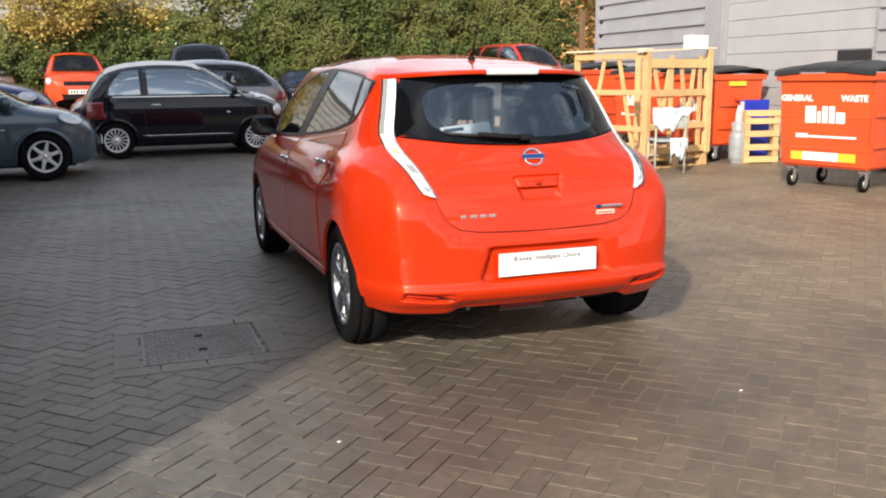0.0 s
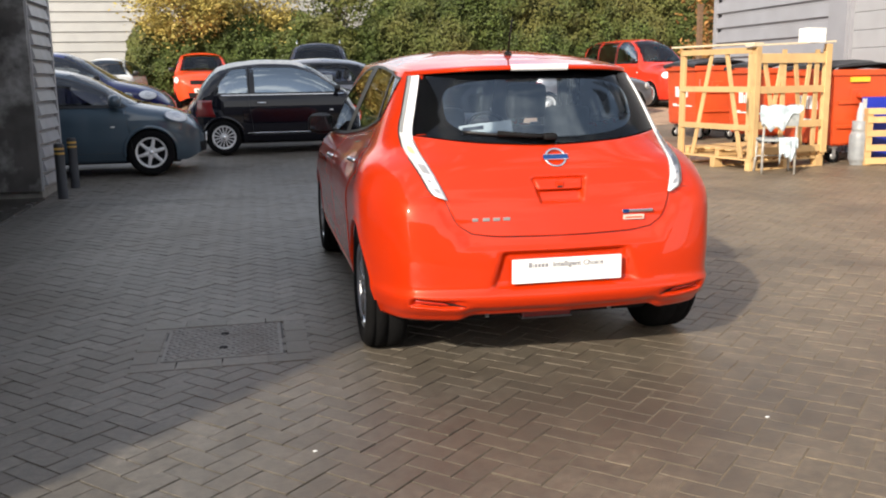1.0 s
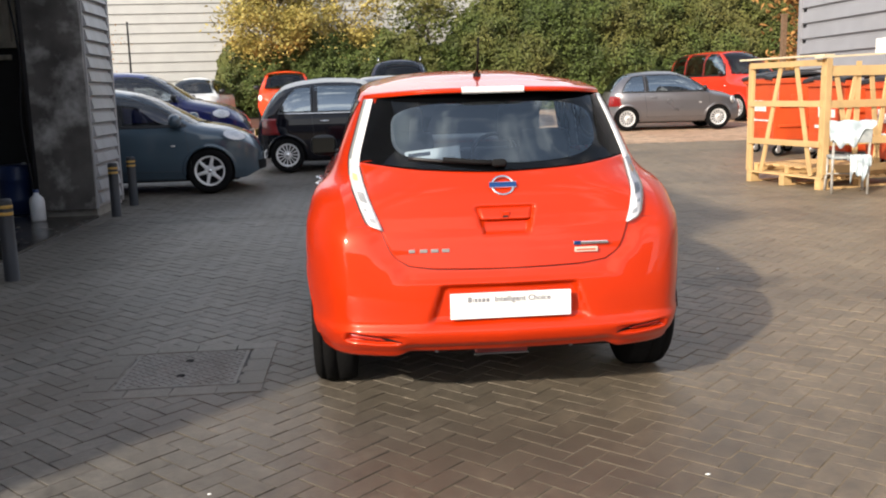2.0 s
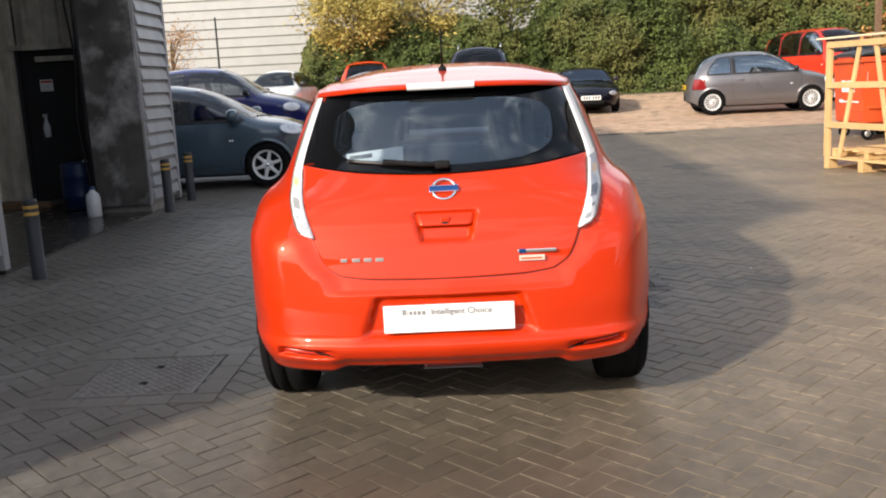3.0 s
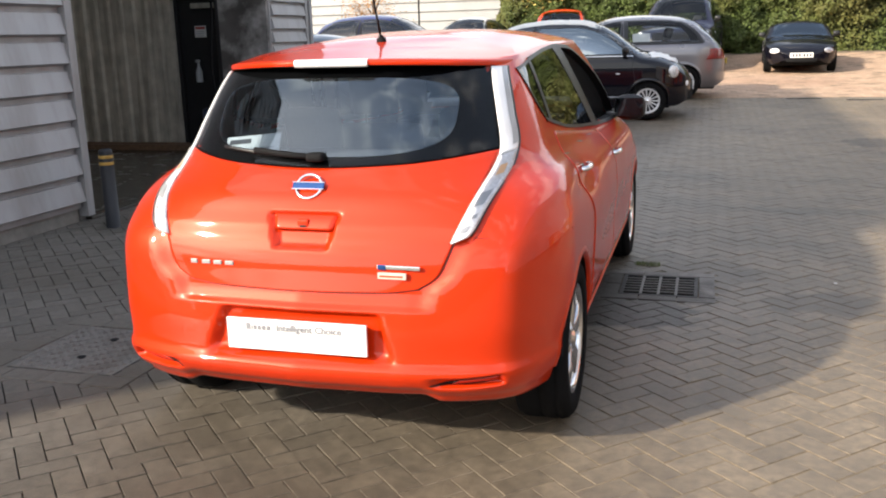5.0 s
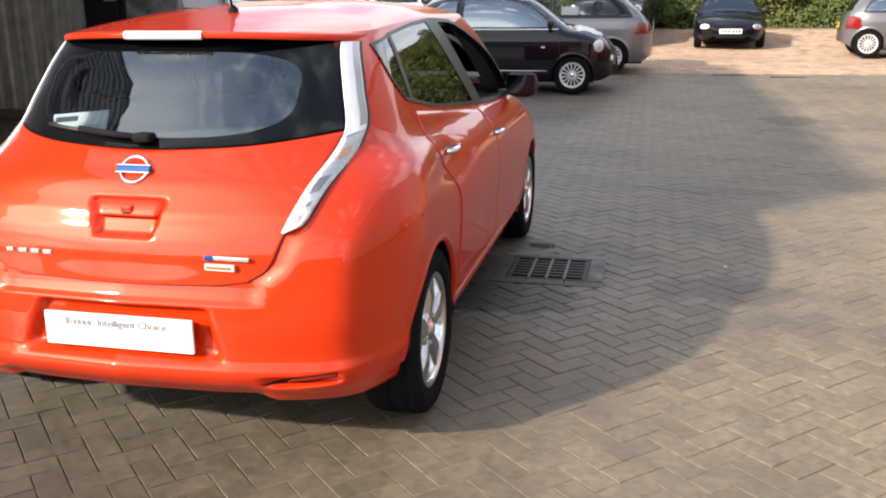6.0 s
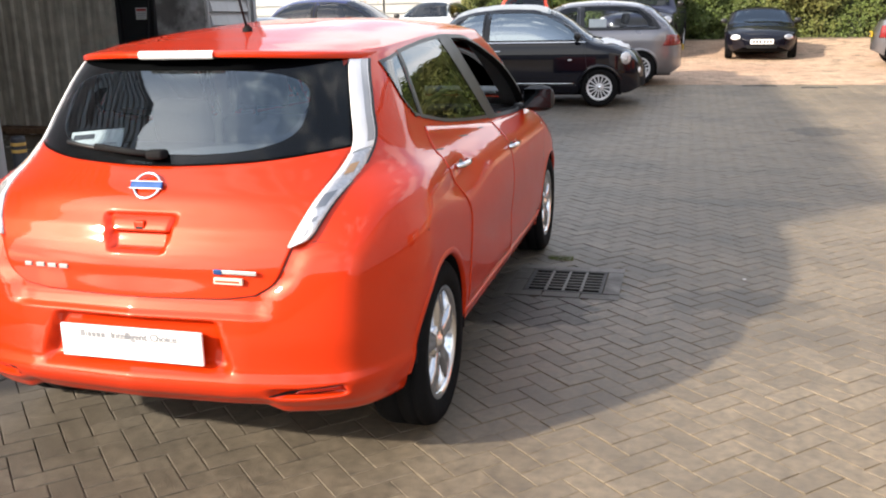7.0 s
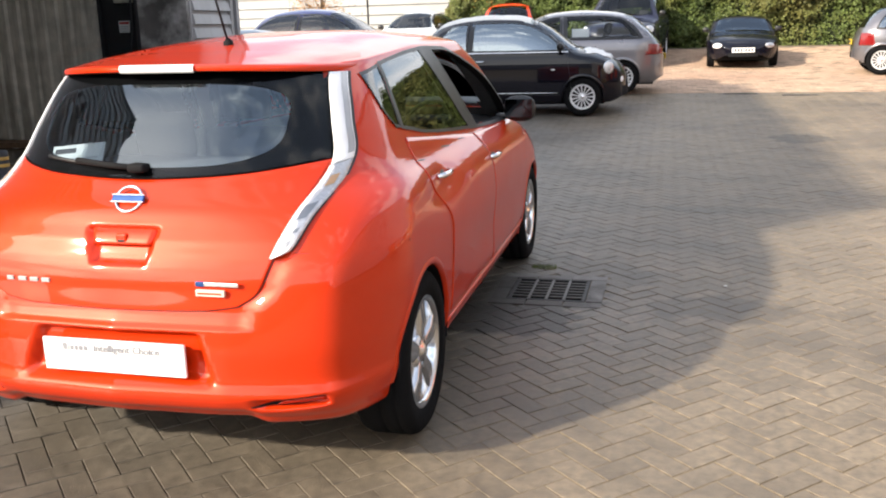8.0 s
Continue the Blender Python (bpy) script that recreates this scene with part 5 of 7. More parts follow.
M_JOINT = mat("joint_sand", (0.01, 0.0095, 0.009), 0.95, vary=0.3, scale=30, bump=0.4, silt=(0.174, 0.136, 0.092))
# ellipses at (0.8, 1.2) and (1.7, 5.5) put yard shade into the colour
WET_AND_SHADE = ((0.88, 2.1, 0.64, 0.36, 0.95), (0.95, 2.52, 0.6, 0.5, 0.9), (2.05, 2.45, 0.5, 0.3, 0.45), (3.4, 9.86, 0.5, 0.5, 0.6), (2.2, 5.2, 0.9, 0.2, 0.4), (-4.2, 6.4, 1.6, 1.5, 0.6), (-2.6, 6.9, 1.5, 0.25, 0.5), (-3.4, 5.2, 1.2, 2.4, 0.35), (-0.2, -0.3, 1.5, 0.8, 0.3), (-0.5, -0.6, 2.6, 1.5, 0.34), (-1.2, -1.4, 3.0, 1.6, 0.2), (0.8, 1.2, 1.7, 2.3, 0.3), (1.1, 3.0, 0.8, 0.6, 0.4), (1.7, 5.5, 1.6, 4.5, 0.36))   # damp marks by the drain and the wash bay, and painted shade
M_BLOCK = mat("paving_block", (0.15, 0.137, 0.118), 0.5, vary=0.3, scale=26, bump=0.3, bump_scale=160, spec=0.5, island=0.13, stain=(0.088, 0.072, 0.054), stain_scale=0.8, stain_amount=0.7, wet=WET_AND_SHADE, silt=(0.192, 0.15, 0.102))
M_BLOCKPART = mat("paving_block_single", (0.15, 0.137, 0.118), 0.5, vary=0.3, scale=26, bump=0.3, bump_scale=160, spec=0.5, object_random=0.13, stain=(0.088, 0.072, 0.054), stain_scale=0.8, stain_amount=0.7, wet=WET_AND_SHADE, silt=(0.192, 0.15, 0.102))
M_BRICKPAVE = mat("red_brick_paving", (0.43, 0.295, 0.2), 0.8, vary=0.15, scale=14, bump=0.35, bump_scale=120, island=0.2, stain=(0.3, 0.17, 0.11), stain_scale=0.3, stain_amount=0.7)
M_IRON = mat("cast_iron", (0.19, 0.18, 0.165), 0.55, 0.2, vary=0.25, scale=25, bump=0.4, stain=(0.1, 0.075, 0.06), stain_scale=6)
M_GRATE = mat("drain_iron", (0.024, 0.022, 0.021), 0.6, 0.2, vary=0.3, scale=25, bump=0.4)
M_GRATEBAR = mat("worn_drain_iron", (0.085, 0.078, 0.072), 0.5, 0.3, vary=0.3, scale=25, bump=0.3)
M_GULLY = mat("gully_dark", (0.004, 0.004, 0.004), 1.0, vary=0.2, spec=0.0)
M_CONCRETE = mat("concrete", (0.24, 0.23, 0.21), 0.85, vary=0.15, scale=12, bump=0.4, stain=(0.1, 0.098, 0.095), stain_scale=1.2)

ys = [-3000, -60, -20, 9, 12, 15, 18, 20, 22, 24, 26, 32, 60, 3000]
xs = [-3000, -60, -20, -10, -4, 0, 4, 8, 14, 30, 60, 3000]
ys = sorted(set(ys + list(np.arange(-6, 15, 0.75))))
xs = sorted(set(xs + list(np.arange(-4, 8, 0.75))))
# washed-in silt fills the joints towards the open yard
gv = [(x, y, float(lift(y)) - 0.011 + 0.0085 * float(smoothstep(-1.35, 0.7, x - 0.62 * min(y, 1.8))) + 0.0008 * float(smoothstep(3.0, 5.0, y))) for y in ys for x in xs]
ground = piece("ground", gv, grid_faces(len(ys), len(xs)), M_JOINT)
tagged(ground, "sandy joints and bare ground under the paving", "ground", kind="structure")

BASE_Y = 15.4   # where the grey blocks end and the red brick begins


def herringbone(x0, x1, y0, y1, allow, length=0.2, width=0.1):
    """Centres and turns of blocks laid in herringbone at 45 degrees."""
    out = []
    c = math.sqrt(0.5)
    n = int((max(x1 - x0, y1 - y0)) * 1.5 / width) + 4
    cx, cy = (x0 + x1) / 2, (y0 + y1) / 2
    for i in range(-n, n):
        for j in range(-n, n):
            k = (i - j) % 4
            if k == 0:
                px, py, turn = (i + 1.0) * width, (j + 0.5) * width, 0
            elif k == 3:
                px, py, turn = (i + 0.5) * width, (j + 1.0) * width, 1
            else:
                continue
            # lattice turned by 45 degrees
            wx, wy = cx + c * (px - py), cy + c * (px + py)
            if x0 <= wx <= x1 and y0 <= wy <= y1 and allow(wx, wy):
                out.append((wx, wy, turn))
    return out


HX, HY, HS = -1.575, 0.96, 0.42     # chamber cover: centre and half size with its frame of blocks
DX, DY, DS = 1.095, 2.665, 0.33     # drain grating


def free(x, y):
    if abs(x - HX) < HS - 0.08 and abs(y - HY) < HS - 0.08:
        return False
    if abs(x - DX) < DS - 0.07 and abs(y - DY) < DS - 0.07:
        return False
    if -9.5 < x < -3.95 and 3.8 < y < 9.3:
        return False
    return x > -4.0 or y > 9.3


def block_shape(lx, ly, h=0.012, ch=0.0014):
    """Twelve corners of a chamfered block top: base ring, shoulder ring, top ring."""
    a, b = lx / 2 - 0.003, ly / 2 - 0.003
    ring = ((-1, -1), (1, -1), (1, 1), (-1, 1))
    v = [(sx * a, sy * b, -0.02) for sx, sy in ring] + [(sx * a, sy * b, -ch) for sx, sy in ring] + [(sx * (a - ch), sy * (b - ch), 0) for sx, sy in ring]
    f = [(8, 9, 10, 11)] + [(k * 4 + i, k * 4 + (i + 1) % 4, k * 4 + 4 + (i + 1) % 4, k * 4 + 4 + i) for k in (0, 1) for i in range(4)]
    return np.array(v), f


blocks = herringbone(-9.0, 8.2, -7.5, BASE_Y, free)
rng = np.random.default_rng(3)
shape, shape_faces = block_shape(0.2, 0.1)
single = [b for b in blocks if 0.2 < b[0] < 2.35 and -0.75 < b[1] < 1.1 and (b[0] + b[1] > 0.2)][:300]
single_set = set(single)
rest = [b for b in blocks if b not in single_set]


def block_places(items):
    px = np.array([b[0] for b in items])
    py = np.array([b[1] for b in items])
    ang = math.pi / 4 + np.array([b[2] for b in items]) * math.pi / 2 + rng.normal(0, 0.006, len(items))
    dz = np.clip(rng.normal(0, 0.0011, len(items)), -0.001, 0.003)
    tx, ty = rng.normal(0, 0.0035, len(items)), rng.normal(0, 0.0035, len(items))
    return px, py, ang, dz, tx, ty


px, py, ang, dz, tx, ty = block_places(rest)
V = np.tile(shape[None], (len(rest), 1, 1))
co, si = np.cos(ang)[:, None], np.sin(ang)[:, None]
X = px[:, None] + V[..., 0] * co - V[..., 1] * si
Y = py[:, None] + V[..., 0] * si + V[..., 1] * co
Z = lift(Y) + V[..., 2] + dz[:, None] + V[..., 0] * tx[:, None] + V[..., 1] * ty[:, None]
verts = np.stack([X, Y, Z], -1).reshape(-1, 3)
faces = (np.array(shape_faces[1:])[None] + 12 * np.arange(len(rest))[:, None, None]).reshape(-1, 4)
tops = np.array([shape_faces[0]]) + 12 * np.arange(len(rest))[:, None]
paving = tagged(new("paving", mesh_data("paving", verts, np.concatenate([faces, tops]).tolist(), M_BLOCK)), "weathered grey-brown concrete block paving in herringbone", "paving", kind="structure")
paving["kind"] = "structure"
block_mesh = mesh_data("paving_block", shape, shape_faces, M_BLOCKPART)
px, py, ang, dz, tx, ty = block_places(single)
for i in range(len(single)):
    b = new("paving_block", block_mesh)
    b.parent = paving
    b.matrix_basis = Matrix.Translation((px[i], py[i], dz[i])) @ Matrix.Rotation(ang[i], 4, "Z") @ Matrix.Rotation(tx[i], 4, "Y") @ Matrix.Rotation(ty[i], 4, "X")


def straight_blocks(cells, name, label, material, up=0.0):
    """Blocks given as (x, y, length x, length y), joined into one laid surface."""
    vs, fs = [], []
    for x, y, lx, ly in cells:
        s, f = block_shape(lx, ly)
        z = up + rng.normal(0, 0.0012)
        base = len(vs)
        vs += [(x + a, y + b, float(lift(y + b)) + c + z) for a, b, c in s]
        fs += [tuple(i + base for i in q) for q in f]
    return tagged(new(name, mesh_data(name, vs, fs, material)), label, "paving", kind="structure")


def frame_cells(cx, cy, inner, outer):
    """A soldier course round a cover."""
    cells, w = [], outer - inner
    n = int(round(2 * outer / 0.2))
    for i in range(n):
        u = -outer + (i + 0.5) * 2 * outer / n
        cells += [(cx + u, cy - (inner + outer) / 2, 2 * outer / n, w), (cx + u, cy + (inner + outer) / 2, 2 * outer / n, w)]
    n = max(2, int(round(2 * inner / 0.2)))
    for i in range(n):
        u = -inner + (i + 0.5) * 2 * inner / n
        cells += [(cx - (inner + outer) / 2, cy + u, w, 2 * inner / n), (cx + (inner + outer) / 2, cy + u, w, 2 * inner / n)]
    return cells


M_COURSE = mat("course_block", (0.115, 0.106, 0.095), 0.6, vary=0.3, scale=20, bump=0.3, bump_scale=150, island=0.28, stain=(0.07, 0.06, 0.05), stain_scale=2.0, stain_amount=0.6, wet=WET_AND_SHADE[:2])
straight_blocks(frame_cells(HX, HY, 0.315, HS + 0.02), "pavement_cover_frame", "course of blocks round the chamber cover", M_BLOCK, 0.005)
straight_blocks(frame_cells(DX, DY, 0.225, DS - 0.01), "pavement_drain_frame", "paler course of blocks round the drain", M_COURSE, 0.005)

# red brick apron
cells = []
for j in range(int((25.6 - BASE_Y) / 0.1)):
    y = BASE_Y + 0.1 + j * 0.1
    for i in range(int(26 / 0.2)):
        x = -9 + i * 0.2 + (0.1 if j % 2 else 0)
        if x < 8.2 or y > 14:
            cells.append((x, y, 0.2, 0.1))
straight_blocks(cells, "pavement_apron", "sunlit reddish brick paving before the hedge", M_BRICKPAVE)


def chamber_cover():
    c = thing("chamber_cover", "square cast-iron chamber cover with a chequer tread, set in paving", "manhole cover", Matrix.Translation((HX, HY, 0.004)))
    part("cover_frame", box((-0.312, -0.312, -0.03), (0.312, 0.312, -0.004), 0.003), M_GRATE, c, "dark cast-iron frame")
    part("lid", box((-0.3, -0.3, -0.02), (0.3, 0.3, 0.001), 0.003), M_IRON, c, "iron lid")
    bm = bmesh.new()
    for i in range(-11, 12):
        for j in range(-11, 12):
            if (i + j) % 2:
                continue
            a = 45 if (i // 1 + (i + j) // 2) % 2 else -45
            add_box(bm, (-0.012, -0.0035, 0), (0.012, 0.0035, 0.004), 0, Matrix.Translation((i * 0.0248, j * 0.0248, 0.001)) @ Matrix.Rotation(radians(a), 4, "Z"))
    tagged(part("tread", bm, M_IRON, c, "raised tread pattern"), kind="stuff")
    for x, y in ((0, 0.13), (0, -0.13)):
        part("key_hole", cyl((x, y, -0.002), (x, y, 0.0055), 0.022), M_MATTBLACK, c)
    return c


chamber_cover()


def drain():
    d = thing("drain_grating", "cast-iron drain grating with long slots, set in paving", "drain", Matrix.Translation((DX, DY, 0.003)))
    # shallow plate; the shade of a deep gully is put into its colour
    part("gully", box((-0.215, -0.215, -0.006), (0.215, 0.215, -0.0045)), M_GULLY, d, "near-black plate in place of the shaded gully below")
    for lo, hi in (((-0.222, -0.222, -0.012), (0.222, -0.198, 0.002)), ((-0.222, 0.198, -0.012), (0.222, 0.222, 0.002)), ((-0.222, -0.198, -0.012), (-0.2, 0.198, 0.002)), ((0.2, -0.198, -0.012), (0.222, 0.198, 0.002))):
        part("rim_bar", box(lo, hi, 0.003), M_GRATE, d)
    for i in range(6):
        y = -0.142 + i * 0.057
        part("bar", box((-0.2, y - 0.007, -0.0045), (0.2, y + 0.007, 0.002), 0.002), M_GRATEBAR, d)
    for x in (-0.1, 0.0, 0.1):
        part("cross_bar", box((x - 0.008, -0.198, -0.0045), (x + 0.008, 0.198, 0.0025), 0.002), M_GRATEBAR, d)
    return d


drain()
M_MOSS = mat("grass_tuft", (0.1, 0.12, 0.035), 0.9, vary=0.3)
bm = bmesh.new()
random.seed(8)
for i in range(160):
    a, rr = random.uniform(0, 6.28), random.random() ** 0.6
    x, y = 1.0 + 0.09 * rr * math.cos(a), 3.16 + 0.05 * rr * math.sin(a)
    h = random.uniform(0.01, 0.03)
    d = random.uniform(0, 6.28)
    q = [bm.verts.new(c) for c in ((x - 0.002, y, 0), (x + 0.002, y, 0), (x + h * 0.5 * math.cos(d), y + h * 0.5 * math.sin(d), h))]
    bm.faces.new(q)
tagged(part("grass_tuft", bm, M_MOSS), "small tuft of grass between the blocks", "grass", kind="stuff")
for i, (x, y, r) in enumerate(((2.45, 0.25, 0.012), (2.1, 2.9, 0.008), (1.95, -0.35, 0.01), (-1.2, -0.6, 0.006), (0.6, -0.7, 0.007))):
    bm = bmesh.new()
    bmesh.ops.create_icosphere(bm, subdivisions=1, radius=r, matrix=Matrix.Translation((x, y, 0.003)) @ Matrix.Diagonal((1.6, 1, 0.4, 1)))
    tagged(part("pebble", bm, M_PAPER), "small pale scrap lying on the paving", "litter")

# ---- the grey works building beside the car ----
M_CLAD = mat("white_cladding", (0.345, 0.345, 0.355), 0.45, 0.1, vary=0.07, scale=3, stain=(0.2, 0.19, 0.17), stain_scale=0.8, stain_amount=0.5, streak=True)
M_CLADGREY = mat("grey_cladding", (0.3, 0.3, 0.325), 0.45, 0.1, vary=0.06, scale=3, stain=(0.25, 0.25, 0.26), stain_scale=0.7, stain_amount=0.4)
M_RIBBED = mat("dirty_ribbed_sheet", (0.5, 0.47, 0.4), 0.55, 0.1, vary=0.2, scale=5, stain=(0.13, 0.115, 0.085), stain_scale=0.8, stain_amount=0.7, streak=True)
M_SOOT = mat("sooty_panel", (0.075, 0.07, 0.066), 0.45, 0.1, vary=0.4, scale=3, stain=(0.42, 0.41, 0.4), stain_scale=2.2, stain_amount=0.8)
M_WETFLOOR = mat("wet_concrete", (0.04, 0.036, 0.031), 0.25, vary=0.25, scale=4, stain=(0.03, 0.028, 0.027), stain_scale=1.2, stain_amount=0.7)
M_DARKDOOR = mat("dark_door", (0.016, 0.016, 0.018), 0.6, vary=0.2)
M_WHITECLAD = mat("far_white_cladding", (0.34, 0.34, 0.335), 0.5, vary=0.06, scale=2, stain=(0.38, 0.37, 0.355), stain_scale=0.5, stain_amount=0.4)
M_CONTAINER = mat("roof_felt", (0.12, 0.12, 0.12), 0.9, vary=0.2)


def clad_profile(height, pitch=0.2):
    """A trapezoid sheet in section: (out, z) up the wall with deep sloped ribs."""
    pts, z = [], 0.0
    while z < height - 1e-6:
        pts += [(0.0, z), (0.0, z + pitch * 0.2), (0.045, z + pitch * 0.28), (0.022, min(z + pitch * 0.99, height))]
        z += pitch
    return pts


def clad_wall(name, label, p, q, z0, height, material, pitch=0.2, thick=0.15, kind="structure", depth=1.0):
    """A wall from p to q (plan), its ribbed face to the right of that way, with a flat inner leaf."""
    p, q = Vector((*p, 0)), Vector((*q, 0))
    d = (q - p).normalized()
    n = Vector((d.y, -d.x, 0))
    prof = clad_profile(height, pitch)
    v = [tuple(a + n * (o * depth) + Vector((0, 0, z0 + z))) for a in (p, q) for o, z in prof]
    k = len(prof)
    f = [(i, k + i, k + i + 1, i + 1) for i in range(k - 1)]
    b = len(v)
    v += [tuple(a - n * thick + Vector((0, 0, z0 + z))) for a in (p, q) for z in (0, height)]
    f += [(b, b + 1, b + 3, b + 2), (0, b, b + 2, b + 3, k + k - 1, k - 1)[:0] or (k - 1, 2 * k - 1, b + 3, b + 1), (0, b, b + 2, k),
          tuple(range(k)) + (b + 1, b), tuple(range(2 * k - 1, k - 1, -1)) + (b + 2, b + 3)]
    return tagged(new(name, mesh_data(name, v, f, material)), label, "wall", kind=kind)


def ribbed_wall(name, label, p, q, z0, height, material, pitch=0.16, thick=0.1):
    """A wall of upright ribs; the ribs stand to the right of the way from p to q."""
    p, q = Vector((*p, 0)), Vector((*q, 0))
    d = (q - p).normalized()
    n = Vector((d.y, -d.x, 0))
    L = (q - p).length
    pts, s = [], 0.0
    while s < L - 1e-6:
        for a, o in ((0, 0.0), (0.5, 0.0), (0.6, 0.045), (0.88, 0.045), (0.98, 0.0)):
            pts.append((min(s + a * pitch, L), o))
        s += pitch
    pts.append((L, 0))
    v = [tuple(p + d * a + n * o + Vector((0, 0, z))) for z in (z0, z0 + height) for a, o in pts]
    k = len(pts)
    f = [(i, i + 1, k + i + 1, k + i) for i in range(k - 1)]
    b = len(v)
    v += [tuple(a - n * thick + Vector((0, 0, z))) for z in (z0, z0 + height) for a in (p, q)]
    f += [(b + 1, b, b + 2, b + 3), (k, 2 * k - 1, b + 3, b + 2), (0, b, b + 1, k - 1)]
    return tagged(new(name, mesh_data(name, v, f, material)), label, "wall", kind="structure")


BX, BH = -3.88, 5.7       # face and height of the works building
clad_wall("wall_works_front", "dirty white profiled metal cladding", (BX, -2.55), (BX, 3.83), 0.12, BH - 0.12, M_CLAD, 0.235, depth=1.35)
clad_wall("wall_works_end", "dirty white profiled metal cladding", (-16, -2.55), (BX, -2.55), 0.12, BH - 0.12, M_CLAD, 0.235)
clad_wall("wall_works_pier", "white profiled cladding on the end of the building", (BX, 7.68), (BX, 8.62), 0.12, BH - 0.12, M_CLAD, 0.165, depth=1.1)
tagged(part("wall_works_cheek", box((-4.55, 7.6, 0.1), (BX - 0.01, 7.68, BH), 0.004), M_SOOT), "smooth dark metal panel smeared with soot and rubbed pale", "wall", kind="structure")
tagged(part("trim_pier_corner", box((BX - 0.03, 7.64, 0.1), (BX + 0.012, 7.675, BH), 0.004), M_CLAD), "white corner flashing", "trim", kind="structure")
tagged(part("trim_pier_far", box((BX - 0.03, 8.622, 0.1), (BX + 0.05, 8.69, BH), 0.004), M_CLAD), "white corner flashing", "trim", kind="structure")
tagged(part("trim_front_corner", box((BX - 0.03, 3.835, 0.05), (BX + 0.066, 3.925, BH), 0.004), M_CLAD), "white corner flashing", "trim", kind="structure")
tagged(part("plinth_pier", box((-4.5, 7.7, -0.02), (BX - 0.03, 8.6, 0.118)), M_CONCRETE), "dark concrete plinth under the cladding", "plinth", kind="structure")
tagged(part("plinth_front", box((-4.5, -2.5, -0.02), (BX - 0.03, 3.82, 0.118)), M_CONCRETE), "dark concrete plinth under the cladding", "plinth", kind="structure")
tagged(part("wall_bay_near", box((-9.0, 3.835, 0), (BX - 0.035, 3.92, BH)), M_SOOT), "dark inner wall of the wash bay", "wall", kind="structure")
ribbed_wall("wall_bay_back", "dirty green-grey ribbed metal sheet", (-9.0, 9.0), (-6.0, 9.0), 0.08, BH, M_RIBBED, 0.21)
ribbed_wall("wall_bay_lintel", "dirty green-grey ribbed metal sheet over the doorway", (-6.0, 9.0), (-4.55, 9.0), 2.22, BH - 2.14, M_RIBBED, 0.21)
tagged(part("wall_bay_far", box((-9.1, 3.92, 0), (-9.0, 9.1, BH)), M_RIBBED), "dark end wall of the wash bay", "wall", kind="structure")
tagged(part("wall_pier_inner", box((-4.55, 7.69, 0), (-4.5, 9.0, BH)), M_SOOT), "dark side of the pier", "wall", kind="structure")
tagged(part("wall_pier_rear", box((-9.1, 9.12, 0), (BX - 0.12, 9.2, BH)), M_CLAD), "rear wall of the works building", "wall", kind="structure")
tagged(part("wall_works_west", box((-16, -2.4, 0), (-15.9, 9.2, BH)), M_CLAD), "far wall of the works building", "wall", kind="structure")
tagged(part("roof_works", box((-16.1, -2.6, BH + 0.002), (BX + 0.06, 9.3, BH + 0.14), 0.01), M_CONTAINER), "flat roof of the works building", "roof", kind="structure")
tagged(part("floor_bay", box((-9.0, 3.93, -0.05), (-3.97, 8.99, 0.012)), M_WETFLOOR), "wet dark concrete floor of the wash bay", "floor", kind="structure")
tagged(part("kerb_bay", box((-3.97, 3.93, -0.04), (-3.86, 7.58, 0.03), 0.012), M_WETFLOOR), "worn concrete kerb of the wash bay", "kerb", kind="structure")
# doorway with its dark leaf
tagged(part("lintel_bay", box((-6.1, 8.9, 2.14), (-4.56, 8.99, 2.215), 0.004), M_RIBBED), "metal lintel over the doorway", "lintel", kind="structure")
door = tagged(new("door_bay"), "dark steel door in the wash bay", "door", kind="structure")
part("door_leaf", box((-5.98, 9.02, 0.08), (-4.57, 9.07, 2.14), 0.004), M_DARKDOOR, door)
part("door_frame", box((-6.03, 8.95, 0.06), (-5.98, 9.05, 2.14), 0.004), M_DARKDOOR, door)
notice = tagged(part("notice_sign", box((-5.75, 9.004, 1.58), (-5.57, 9.012, 1.74), 0.002), M_PAPER), "small white notice on the dark door", "sign")
M_REDPRINT = mat("red_print", (0.5, 0.03, 0.03), 0.5)
part("print_bar", box((-5.735, 9.0, 1.695), (-5.585, 9.0035, 1.725)), M_REDPRINT, notice)
for z in (1.655, 1.625, 1.595):
    part("print_bar", box((-5.73, 9.0, z), (-5.6, 9.0035, z + 0.012)), M_GREYPRINT, notice)
# slim bar added over the doorway; no lamp is known there
tagged(part("bay_light", box((-5.75, 8.93, 1.98), (-5.2, 8.99, 2.05), 0.01), M_RIBBED), "slim plain bar added over the doorway", "lamp")


def bollard(x, y, h=0.66):
    b = thing("bollard", "dark grey post bollard with two yellow bands", "bollard", Matrix.Translation((x, y, 0)), "bollards by the works building")
    v, f = lathe([(0.001, h), (0.045, h), (0.055, h - 0.012), (0.057, h - 0.03), (0.058, 0.0), (0.066, 0.0), (0.066, -0.01)], 24, "z")
    piece("post", v, f, M_MATTPOST, b, "", True)
    for z in (h - 0.075, h - 0.13):
        v, f = lathe([(0.0585, z), (0.0595, z + 0.002), (0.0595, z + 0.024), (0.0585, z + 0.026)], 24, "z")
        piece("band", v, f, M_YELLOWBAND, b, "faded yellow band", True)
    return b


M_MATTPOST = mat("post_grey", (0.014, 0.015, 0.018), 0.6, vary=0.2, bump=0.1)
M_YELLOWBAND = mat("yellow_band", (0.42, 0.25, 0.05), 0.5, vary=0.2)
